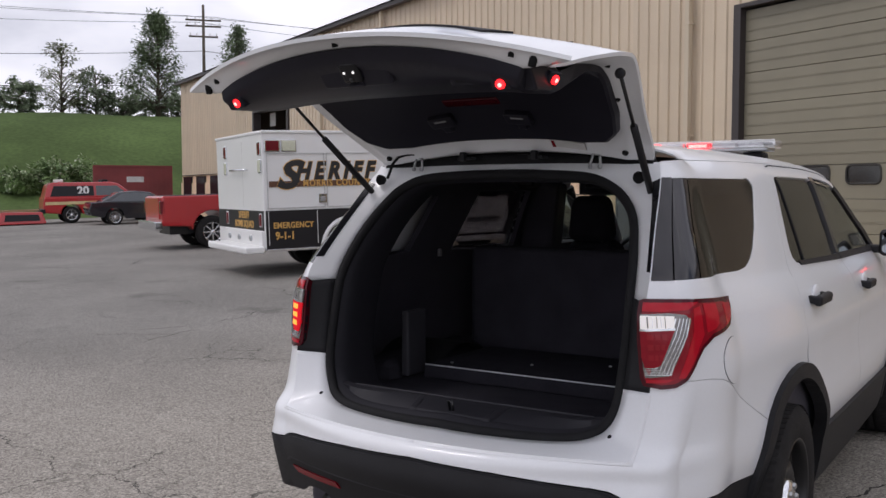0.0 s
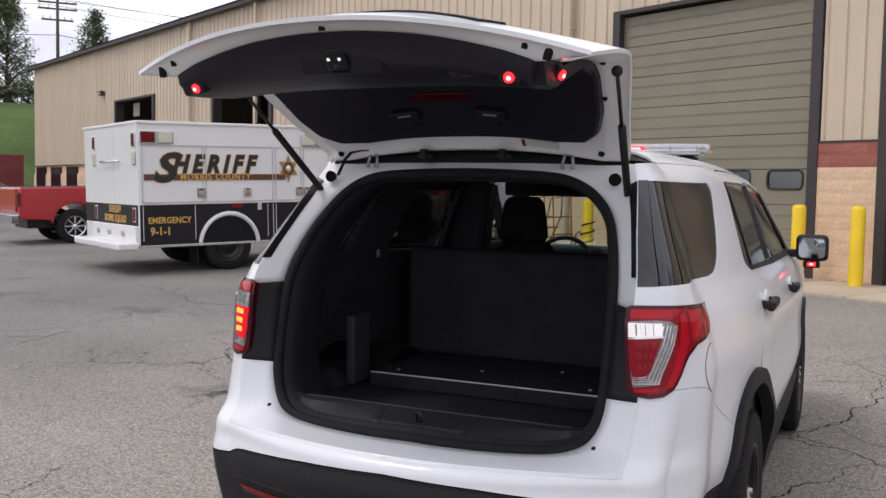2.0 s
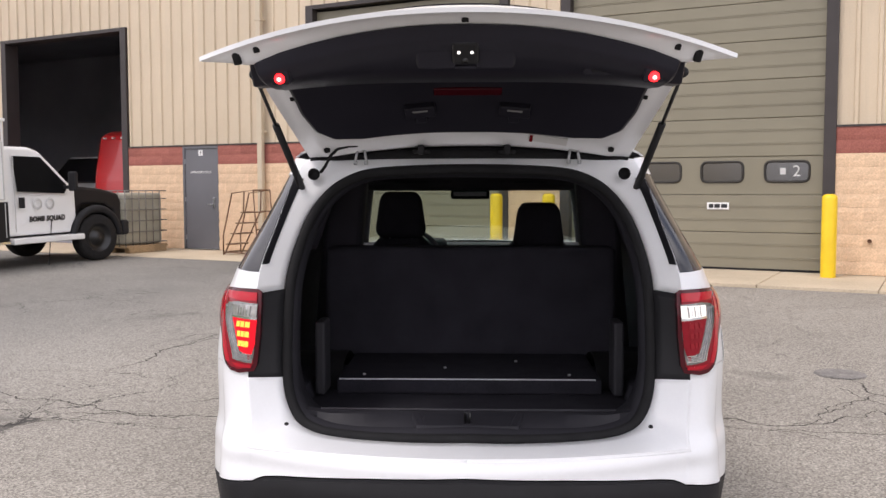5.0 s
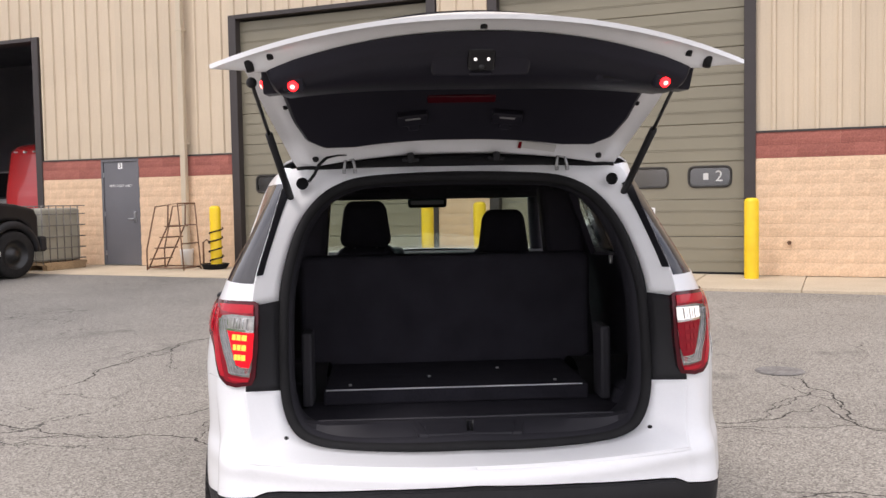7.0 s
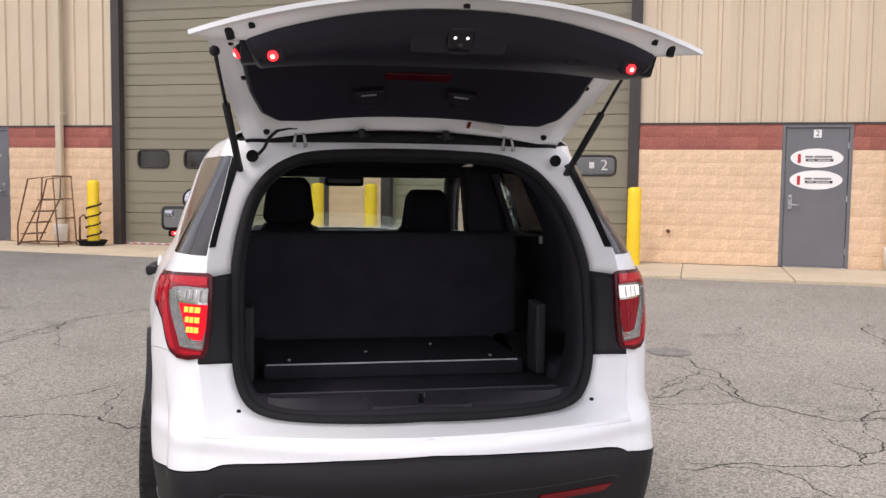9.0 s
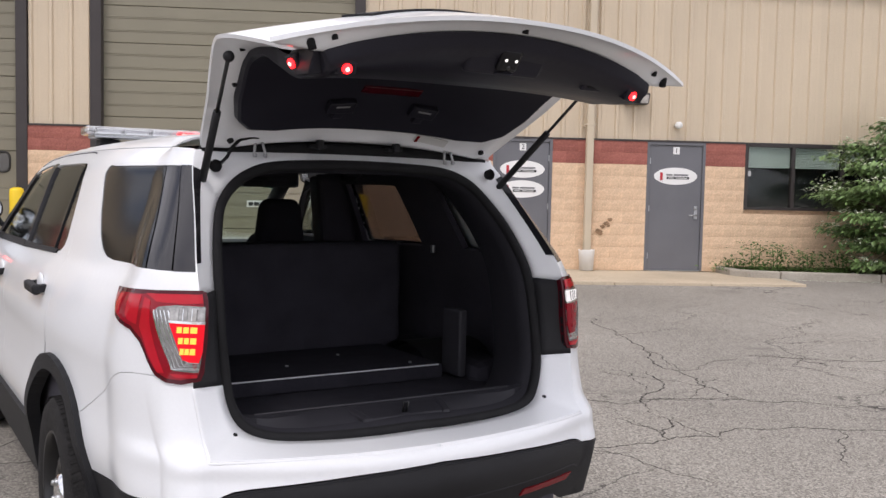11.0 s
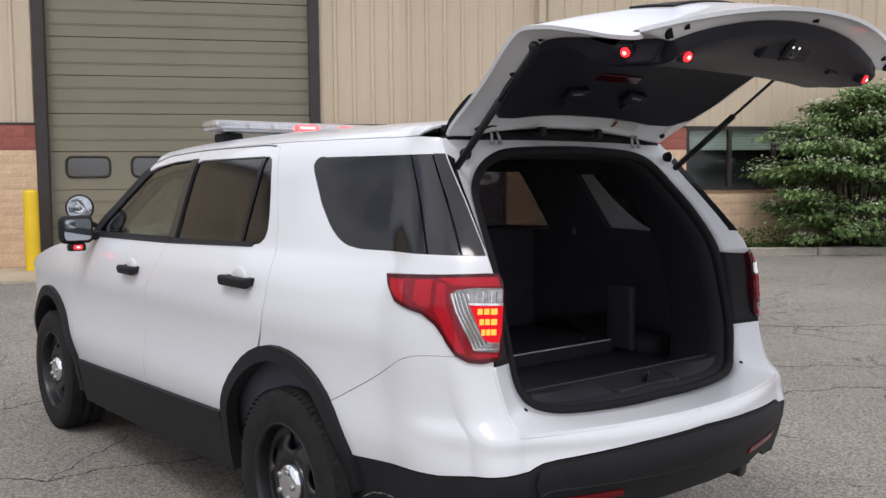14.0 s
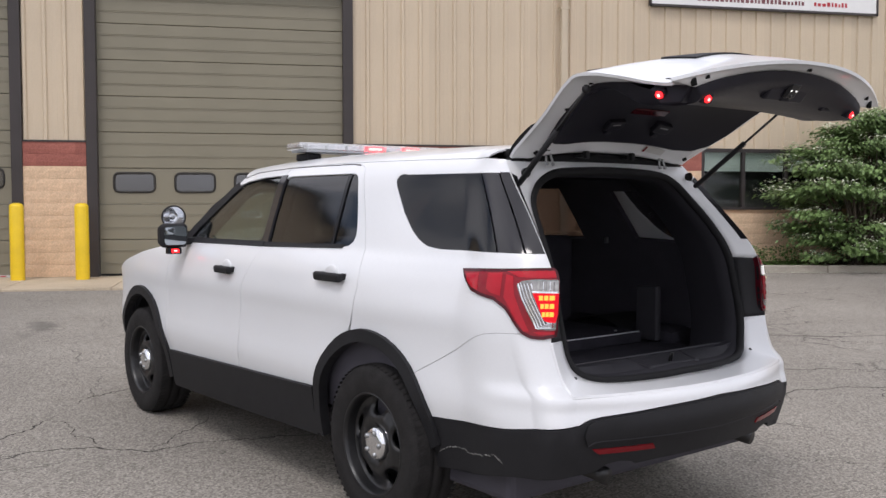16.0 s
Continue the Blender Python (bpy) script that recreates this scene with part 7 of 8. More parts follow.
bv = [bm.verts.new((x, y + 0.1, 0.30)) for x, y in kx[1:]] + [bm.verts.new((26, 14.24, 0.36)), bm.verts.new((4.9, 14.24, 0.34))]
bm.faces.new(bv)
tagged(part("planting_soil", bm, SOIL), "dark mulch in the planting bed", "soil", kind="structure")


def leaf_cloud(count, place, size, rnd, curl=0.3, droop=0.4):
    """Many small bent leaves. place(rnd) gives a leaf's point and the direction it faces."""
    vs, fs = [], []
    for _ in range(count):
        p, out = place(rnd)
        out = Vector(out)
        d = (out + Vector((rnd.uniform(-1, 1), rnd.uniform(-1, 1), rnd.uniform(-1, 0.4))) * 0.7 - Vector((0, 0, droop))).normalized()
        side = d.cross(Vector((rnd.uniform(-0.4, 0.4), rnd.uniform(-0.4, 0.4), 1))).normalized()
        up = side.cross(d)
        s = size * rnd.uniform(0.6, 1.25)
        p = Vector(p)
        k = len(vs)
        vs += [tuple(p), tuple(p + d * s * 0.5 + side * s * 0.28 + up * curl * s * 0.2), tuple(p + d * s - up * curl * s * 0.5), tuple(p + d * s * 0.5 - side * s * 0.28 + up * curl * s * 0.2), tuple(p + d * s * 0.5 - up * 0.02 * s)]
        fs += [(k, k + 1, k + 4), (k + 1, k + 2, k + 4), (k + 2, k + 3, k + 4), (k + 3, k, k + 4)]
    return vs, fs


def shrub(x, y, z, rx, ry, h, count, seed, flowers):
    rnd = random.Random(seed)
    sh = empty("flowering_shrub", Matrix.Translation((x, y, z)), "large green shrub with tiers of small white flowers", "shrub", "shrubs by the wall")
    tips, limbs = [], []
    for i in range(int(72 * rx)):
        a = rnd.uniform(0, 2 * math.pi)
        lev = rnd.random() ** 0.95
        prof = math.sqrt(max(0.02, 1 - (2 * max(lev, 0.12) - 0.75) ** 2 / 1.6)) * (1.0 if lev < 0.7 else 1 - (lev - 0.7) * 1.9)
        r = prof * rnd.uniform(0.72, 1.06)
        tip = Vector((rx * r * math.cos(a), ry * r * math.sin(a), h * (0.05 + 0.95 * lev)))
        base = Vector((rnd.uniform(-0.3, 0.3), rnd.uniform(-0.2, 0.2), 0))
        mid = base.lerp(tip, 0.5) + Vector((0, 0, 0.15 * h))
        limbs.append(rod_data([base, mid, tip], 0.022, 5, False, 0.005))
        tips.append((tip, Vector((math.cos(a), math.sin(a), 0.15))))
    v, f = join_data(limbs)
    tagged(mesh_ob("limb", v, f, BARK, sh, "brown stems"), kind="stuff")

    def place(r):
        t, o = tips[r.randrange(len(tips))]
        k = r.random() ** 0.6
        q = Vector((t.x * (0.45 + 0.58 * k), t.y * (0.45 + 0.58 * k), t.z * (0.9 + 0.1 * k)))
        return q + Vector((r.gauss(0, 0.16), r.gauss(0, 0.16), r.gauss(0, 0.045))), o
    v, f = leaf_cloud(count, place, 0.105, rnd, 0.3, 0.28)
    tagged(mesh_ob("crown", v, f, LEAF, sh, "dense green leaves"), kind="stuff")

    def fplace(r):
        t, o = tips[r.randrange(len(tips))]
        q = t * 1.0 + Vector((0, 0, 0.062))
        return q + Vector((r.gauss(0, 0.15), r.gauss(0, 0.15), r.gauss(0, 0.03))), Vector((o.x, o.y, 0.35))
    v, f = leaf_cloud(flowers, fplace, 0.058, rnd, 0.1, 0.0)
    tagged(mesh_ob("blossom", v, f, FLOWER, sh, "small white flower clusters"), kind="stuff")


shrub(8.05, 13.25, 0.30, 1.68, 1.0, 2.85, 26000, 3, 4900)
shrub(9.6, 13.1, 0.30, 1.9, 1.1, 3.25, 26000, 4, 4600)
shrub(13.0, 13.0, 0.30, 2.0, 1.1, 2.8, 7000, 6, 500)
rnd = random.Random(9)
for x, y, h, n in ((5.35, 13.7, 0.50, 380), (5.75, 13.75, 0.42, 420), (6.2, 13.6, 0.34, 480), (6.7, 13.4, 0.34, 520), (5.1, 13.9, 0.18, 200)):
    wd = empty("weed_clump", Matrix.Translation((x, y, 0.30)), "small green weeds growing by the wall", "weeds", "weeds in the bed")
    v, f = leaf_cloud(n, lambda r: ((r.gauss(0, 0.19), r.gauss(0, 0.10), r.random() ** 2.4 * h), (r.uniform(-1, 1), r.uniform(-1, 1), 0.8)), 0.075, rnd)
    tagged(mesh_ob("leaves", v, f, WEED, wd), kind="stuff")
    v, f = join_data([rod_data([(dx, 0, 0), (dx * 1.5, 0.02, h * 0.9)], 0.006, 4) for dx in (-0.06, 0.0, 0.05)])
    tagged(mesh_ob("stems", v, f, WEED, wd), kind="stuff")
v, f = leaf_cloud(900, lambda r: ((r.uniform(5.4, 12.0), 0, 0), (0, 0, 1)), 0.03, rnd, 0.1, 0.0)
rs = random.Random(11)
offs = [(rs.uniform(5.3, 12), -abs(rs.gauss(0, 0.12))) for _ in range(900)]
vv = []
for i, q in enumerate(v):
    x, dy = offs[i // 5]
    yk = 13.1 - (x - 5.5) * 0.185
    c = v[(i // 5) * 5]
    xx, yy = x + q[0] - c[0], yk + dy + q[1] - c[1] - 0.02
    vv.append((xx, yy, ground_z(xx, yy) + 0.004 + 0.2 * abs(q[2] - c[2])))
tagged(mesh_ob("fallen_petals", vv, f, FLOWER), "white petals scattered along the kerb", "petals", kind="stuff")

# ---- parked vehicles ----


def road_wheel(parent, x, y, r, wdt, s, rim_mat, rim_r=0.62, spokes=0):
    w = new("wheel")
    w.empty_display_size = 0.1
    w.parent = parent
    w.matrix_basis = Matrix.Translation((x, y, r)) @ Matrix.Rotation(0 if s > 0 else math.pi, 4, "Z")
    h = wdt / 2
    lathe("tyre", [(-h, r * rim_r), (-h, r * 0.9), (-h * 0.8, r * 0.985), (-h * 0.3, r), (h * 0.3, r), (h * 0.8, r * 0.985), (h, r * 0.9), (h, r * rim_r)], TYRE, w, "", 36)
    if spokes:
        lathe("rim", [(h, r * rim_r), (h * 0.9, r * rim_r * 0.9), (-h, r * rim_r * 0.9)], rim_mat, w, "", 32)
        bm = bmesh.new()
        for k in range(spokes):
            add_box(bm, h * 0.55, h * 0.85, -r * 0.045, r * 0.045, 0, r * rim_r * 0.93, 0.004, Matrix.Rotation(2 * math.pi * k / spokes, 4, "X"), 1)
        part("spokes", bm, rim_mat, w)
        lathe("hub", [(h * 0.4, r * 0.14), (h * 0.95, r * 0.12), (h, 0.0)], rim_mat, w, "", 20)
        lathe("brake_disc", [(0, 0.0), (0, r * rim_r * 0.85), (-0.02, r * rim_r * 0.85)], BLACKSTEEL, w, "", 24)
    else:
        lathe("rim", [(h, r * rim_r), (h * 0.9, r * rim_r * 0.92), (h * 0.35, r * rim_r * 0.85), (h * 0.3, r * 0.3), (h * 0.9, r * 0.22), (h * 0.95, 0.0)], rim_mat, w, "", 32)
    return w


def flat(name, x, y0, y1, z0, z1, mat, parent, label="", bevel=0.0, t=0.006):
    """A thin plate on a flank that faces +x."""
    return part(name, box(x, x + t, y0, y1, z0, z1, bevel), mat, parent, label)


SIDE = Matrix.Rotation(math.pi / 2, 4, "Z")  # lettering that reads along y on a flank facing +x

# response truck
TK = 0.86
tr = empty("response_truck", pose(-13.365, 7.465, 0.12, 1.6, 0, -2.0), "white and black sheriff response truck with gold lettering", "truck")
tr.scale = (1.0, TK, 1.0)
BX0, BY0, BY1, BZ0, BZ1 = -2.84, -1.82, 2.36, 0.47, 2.475
body = part("box_body", box(BX0, -0.01, BY0, BY1, BZ0, BZ1, 0.03), TRUCKWHITE, tr, "white box body")
part("black_film", box(-0.005, 0.001, BY0 + 0.03, BY1 - 0.002, BZ0 + 0.01, 1.14), TRUCKBLACK, tr, "black lower livery")
part("black_film", box(BX0 + 0.04, -0.03, BY0 - 0.004, BY0 + 0.004, 0.80, 1.14), TRUCKBLACK, tr, "black lower livery")
part("body_sill", box(-0.02, 0.02, BY0, BY1, BZ0 - 0.03, BZ0 + 0.012, 0.004), CHROME, tr)
part("drip_rail", box(BX0 - 0.02, 0.018, BY0 - 0.02, BY1 + 0.02, BZ1 - 0.02, BZ1 + 0.03, 0.012), TRUCKWHITE, tr)
for y0, y1 in ((-1.74, -0.52), (-0.48, 0.98), (1.03, 1.64), (1.68, 2.30)):
    bm = bmesh.new()
    z0, z1 = (1.17, 2.12)
    for q in ((y0, y0 + 0.018, z0, z1), (y1 - 0.018, y1, z0, z1), (y0, y1, z0, z0 + 0.018), (y0, y1, z1 - 0.018, z1)):
        add_box(bm, -0.006, 0.008, q[0], q[1], q[2], q[3])
    part("locker_door", bm, PALE, tr, "locker door edge")
for y0, y1 in ((-1.74, -0.70), (0.84, 0.98), (1.03, 2.30)):
    bm = bmesh.new()
    for q in ((y0, y0 + 0.014, 0.55, 1.12), (y1 - 0.014, y1, 0.55, 1.12)):
        add_box(bm, -0.004, 0.007, *q)
    part("locker_door", bm, PALE, tr)
for y in (-0.58, 0.40, 1.58, 1.76):
    lk = flat("door_latch", 0.0, y - 0.085, y + 0.085, 1.25, 1.41, CHROME, tr, "chrome paddle latch", 0.004, 0.02)
    flat("paddle", 0.021, y - 0.05, y + 0.05, 1.275, 1.36, STEEL, lk, "", 0.01, 0.018)
    flat("keyhole", 0.021, y - 0.02, y + 0.02, 1.37, 1.395, BLACKSTEEL, lk)
for y, mat in ((-1.62, REDLAMP), (-1.28, CLEARLAMP), (1.78, CLEARLAMP), (2.10, REDLAMP)):
    lf = flat("warning_lamp", 0.0, y - 0.16, y + 0.16, 2.14, 2.345, CHROME, tr, "chrome framed warning lamp", 0.01, 0.03)
    flat("lens", 0.028, y - 0.135, y + 0.135, 2.157, 2.328, mat, lf, "", 0.01, 0.02)
flat("side_marker", 0.0, 0.06, 0.28, 1.06, 1.14, REFLECT, tr, "red side marker", 0.004, 0.02)
flat("fuel_door", 0.0, 0.62, 0.71, 1.02, 1.14, PALE, tr, "", 0.004, 0.01)
# wheel arch
vs, fs = rod_data([(0.012, 0.53 / TK * math.cos(a), 0.44 + 0.53 * math.sin(a)) for a in [math.pi * k / 20 for k in range(21)]], 0.042, 8)
mesh_ob("arch_trim", [tuple(v) for v in vs], fs, TRUCKWHITE, tr, "bright arch trim", shade=True)
# flat black disc on the flank stands for the arch's shaded hollow
bm = bmesh.new()
bmesh.ops.create_cone(bm, cap_ends=True, segments=36, radius1=0.51, radius2=0.51, depth=0.012)
bmesh.ops.transform(bm, matrix=Matrix.Translation((0.002, 0, 0.44)) @ Matrix.Diagonal((1, 1 / TK, 1, 1)) @ Matrix.Rotation(math.pi / 2, 4, "Y"), verts=bm.verts)
bmesh.ops.bisect_plane(bm, geom=bm.verts[:] + bm.edges[:] + bm.faces[:], plane_co=(0, 0, 0.465), plane_no=(0, 0, -1), clear_outer=True)
part("arch_shadow", bm, RUBBER, tr, "black disc for the shade in the wheel arch")
# livery
flat("stripe", 0.0015, -1.70, 1.26, 1.54, 1.64, BROWN, tr, "brown stripe", 0, 0.004)
words("lettering", "HERIFF", 0.285, INK, tr, Matrix.Translation((0.005, -0.30, 1.795)) @ SIDE, 0.002, 0.30, 1.46, 0.020, "black gold-edged lettering")
words("lettering_edge", "HERIFF", 0.285, GOLD, tr, Matrix.Translation((0.003, -0.30, 1.795)) @ SIDE, 0.001, 0.30, 1.46, 0.030)
words("initial", "S", 0.46, INK, tr, Matrix.Translation((0.0065, -1.33, 1.725)) @ SIDE @ Matrix.Diagonal((1.45, 1, 1, 1)), 0.002, 0.32, 1.0, 0.022)
words("initial_edge", "S", 0.46, GOLD, tr, Matrix.Translation((0.0045, -1.33, 1.725)) @ SIDE @ Matrix.Diagonal((1.45, 1, 1, 1)), 0.001, 0.32, 1.0, 0.034)
words("lettering", "MORRIS COUNTY", 0.11, GOLD, tr, Matrix.Translation((0.008, -0.26, 1.59)) @ SIDE, 0.002, 0.0, 1.22, 0.004)
words("lettering", "EMERGENCY", 0.098, GOLD, tr, Matrix.Translation((0.006, -1.22, 0.88)) @ SIDE, 0.002, 0.0, 1.08, 0.004)
words("lettering", "9-1-1", 0.127, GOLD, tr, Matrix.Translation((0.006, -1.40, 0.70)) @ SIDE, 0.002, 0.0, 1.05, 0.006)
words("lettering", "Serving Morris County Since", 0.062, GOLD, tr, Matrix.Translation((0.006, 1.62, 0.64)) @ SIDE, 0.001, 0.35, 1.0, 0.002, "thin gold script line")
bm = bmesh.new()
star = []
for k in range(12):
    rr = 0.25 if k % 2 == 0 else 0.13
    star.append(bm.verts.new((0.008, 1.33 + rr * math.sin(math.pi * k / 6), 1.74 + rr * math.cos(math.pi * k / 6))))
bm.faces.new(star)
bmesh.ops.solidify(bm, geom=bm.faces[:], thickness=0.005)
sb = part("star_badge", bm, GOLD, tr, "gold six-pointed star badge")
lathe("badge_ring", [(0.0, 0.115), (0.014, 0.115), (0.014, 0.075), (0.0, 0.075)], BROWN, sb, "", 24).matrix_basis = Matrix.Translation((0.004, 1.33, 1.74))
lathe("badge_centre", [(0.0, 0.05), (0.016, 0.05), (0.016, 0.0)], SIGNWHITE, sb, "", 20).matrix_basis = Matrix.Translation((0.004, 1.33, 1.74))
# tail
for x, z, mat in ((-0.12, 2.20, REDLAMP), (-2.18, 2.20, REDLAMP), (-0.12, 1.90, CLEARLAMP), (-2.18, 1.90, CLEARLAMP), (-0.15, 0.98, REDLAMP), (-2.15, 0.98, REDLAMP)):
    lf = part("tail_light", box(x - 0.075, x + 0.075, BY0 - 0.03, BY0 + 0.005, z - 0.12, z + 0.12, 0.012), CHROME, tr, "chrome framed tail light")
    part("lens", box(x - 0.055, x + 0.055, BY0 - 0.045, BY0 - 0.02, z - 0.10, z + 0.10, 0.010), mat, lf)
words("lettering", "SHERIFF", 0.12, GOLD, tr, Matrix.Translation((-1.15, BY0 - 0.007, 1.05)), 0.002, 0.0, 1.05, 0.004)
words("lettering", "BOMB SQUAD", 0.12, GOLD, tr, Matrix.Translation((-1.15, BY0 - 0.007, 0.89)), 0.002, 0.0, 1.05, 0.004)
rod("grab_rail", [(-1.75, BY0 - 0.01, 1.86), (-1.75, BY0 - 0.07, 1.86), (-0.85, BY0 - 0.07, 1.86), (-0.85, BY0 - 0.01, 1.86)], 0.018, CHROME, tr)
part("door_seam", box(-1.16, -1.14, BY0 - 0.003, BY0 + 0.003, 1.16, 2.36), PALE, tr)
bm = bmesh.new()
add_box(bm, -2.25, -0.03, BY0 - 0.06, BY0 + 0.10, 0.50, 0.80, 0.02)
part("tail_panel", bm, TRUCKWHITE, tr)
bm = bmesh.new()
add_box(bm, -2.38, 0.05, BY0 - 0.42, BY0 - 0.02, 0.42, 0.54, 0.03)
part("step_bumper", bm, TRUCKWHITE, tr, "white step bumper")
for x in (-1.9, -1.3, -0.6):
    lathe("fitting", [(-0.02, 0.05), (0.0, 0.055), (0.02, 0.05), (0.02, 0.0)], STEEL, tr, "", 16, "y").matrix_basis = Matrix.Translation((x, BY0 - 0.075, 0.66)) @ Matrix.Rotation(math.pi, 4, "Z")
# chassis and wheels
part("chassis", box(-1.7, -0.5, -1.6, 5.0, 0.40, 0.60, 0.02), BLACKSTEEL, tr)
part("mud_flap", box(-0.42, -0.06, -0.66, -0.63, 0.12, 0.55), RUBBER, tr)
for x, y, s in ((-0.14, 0.0, 1), (-0.42, 0.0, 1), (-2.16, 0.0, -1), (-0.16, 4.47, 1), (-2.14, 4.47, -1), (-1.88, 0.0, -1)):
    road_wheel(tr, x, y, 0.42, 0.26, s, BLACKSTEEL).scale = (1, 1 / TK, 1)
# cab
cab_poly = [(2.44, 0.55), (4.02, 0.55), (4.02, 1.32), (3.90, 1.42), (3.32, 1.98), (3.10, 2.05), (2.60, 2.06), (2.44, 2.00)]
part("cab", prism(cab_poly, -2.16, -0.12, 0.05, lambda z: max(0, z - 1.2) * 0.20), TRUCKWHITE, tr, "white cab")
win = [(2.66, 1.30), (3.72, 1.24), (3.84, 1.36), (3.30, 1.88), (2.68, 1.90)]
bm = bmesh.new()
wv = [bm.verts.new((-0.098 - max(0, z - 1.2) * 0.20, y, z)) for y, z in win]
bm.faces.new(wv)
bmesh.ops.solidify(bm, geom=bm.faces[:], thickness=0.012)
part("cab_window", bm, GLOSSBLACK, tr, "dark cab side window")
hood = [(3.90, 0.60), (3.93, 0.62), (3.96, 0.90), (4.2, 1.02), (4.75, 1.02), (4.97, 0.90), (5.05, 0.62), (5.20, 0.62), (5.22, 1.05), (5.14, 1.20), (4.7, 1.30), (3.90, 1.38)]
part("bonnet", prism(hood, -2.14, -0.16, 0.05), TRUCKBLACK, tr, "black bonnet and wings")
vs, fs = rod_data([(-0.10, 4.47 + 0.50 / TK * math.cos(a), 0.44 + 0.50 * math.sin(a)) for a in [math.pi * k / 18 for k in range(19)]], 0.075, 8)
mesh_ob("wing_flare", [tuple(v) for v in vs], fs, BLACK, tr, "black wing flare", shade=True)
part("front_bumper", box(-2.20, -0.10, 5.16, 5.36, 0.42, 0.70, 0.05), BLACK, tr)
part("running_board", box(-0.20, 0.04, 2.42, 4.05, 0.42, 0.52, 0.02), TRUCKWHITE, tr)
flat("door_seam", -0.122, 2.60, 2.612, 0.62, 1.90, PALE, tr)
flat("cab_handle", -0.118, 2.68, 2.80, 1.02, 1.20, BLACK, tr, "", 0.006, 0.03)
words("lettering", "BOMB SQUAD", 0.085, INK, tr, Matrix.Translation((-0.112, 3.30, 0.82)) @ SIDE, 0.003, 0.15, 1.08, 0.006)
lathe("door_badge", [(0.0, 0.10), (0.006, 0.10), (0.006, 0.06)], PALE, tr, "pale round door emblem", 24).matrix_basis = Matrix.Translation((-0.118, 3.10, 1.08))
lathe("door_badge", [(0.0, 0.10), (0.006, 0.10), (0.006, 0.06)], PALE, tr, "pale round door emblem", 24).matrix_basis = Matrix.Translation((-0.118, 3.38, 1.08))
bm = bmesh.new()
add_box(bm, 0.02, 0.20, 3.70, 3.80, 1.28, 1.62, 0.03)
add_box(bm, -0.14, 0.05, 3.72, 3.77, 1.32, 1.38, 0.01)
part("wing_mirror", bm, BLACK, tr)
part("roof_beacon", box(-1.7, -0.5, 2.52, 2.72, 2.07, 2.18, 0.03), CHROME, tr)


def red_pickup():
    pk = empty("pickup", pose(-21.6, 7.5, 0.11, 1.6, 0, -2), "red pickup truck with chrome rear bumper", "pickup truck")
    R = 0.42
    low = [(-1.25, 0.62), (-0.55, 0.58)] + [(0.50 * math.cos(a), R + 0.06 + 0.50 * math.sin(a)) for a in [math.pi - math.pi * k / 10 for k in range(11)]] + [(0.58, 0.52), (3.35, 0.50)] + \
          [(3.85 + 0.50 * math.cos(a), R + 0.06 + 0.50 * math.sin(a)) for a in [math.pi - math.pi * k / 10 for k in range(11)]] + [(4.45, 0.55), (4.75, 0.60), (4.80, 1.05), (4.65, 1.22), (3.40, 1.32), (3.2, 1.36), (-1.22, 1.36), (-1.27, 1.0)]
    part("body", prism(low, -2.0, 0.0, 0.03), RED, pk, "glossy red body")
    cab = [(0.95, 1.34), (3.25, 1.34), (2.55, 1.90), (1.15, 1.93)]
    part("cab", prism(cab, -1.95, -0.05, 0.05, lambda z: (z - 1.34) * 0.3), RED, pk)
    part("side_glass", prism([(1.15, 1.40), (3.0, 1.40), (2.48, 1.82), (1.25, 1.84)], -1.90, -0.055, 0.0, lambda z: (z - 1.34) * 0.3 - 0.012), GLOSSBLACK, pk)
    part("bed_opening", box(-1.85, -0.15, -1.15, 0.85, 1.33, 1.372), BLACK, pk)
    part("tailgate", box(-1.80, -0.20, -1.295, -1.26, 0.78, 1.33, 0.02), RED, pk)
    part("rear_bumper", box(-2.02, 0.02, -1.46, -1.26, 0.52, 0.74, 0.03), CHROME, pk, "chrome rear bumper")
    for x in (-1.9, -0.1):
        part("tail_light", box(x - 0.10, x + 0.10, -1.29, -1.18, 0.92, 1.24, 0.015), REDLAMP, pk)
    for x, s in ((-0.15, 1), (-1.85, -1)):
        for y in (0.0, 3.85):
            road_wheel(pk, x, y, R, 0.28, s, CHROME, 0.60, 8)
    part("chassis", box(-1.6, -0.4, -1.0, 4.4, 0.38, 0.60), BLACKSTEEL, pk)


red_pickup()


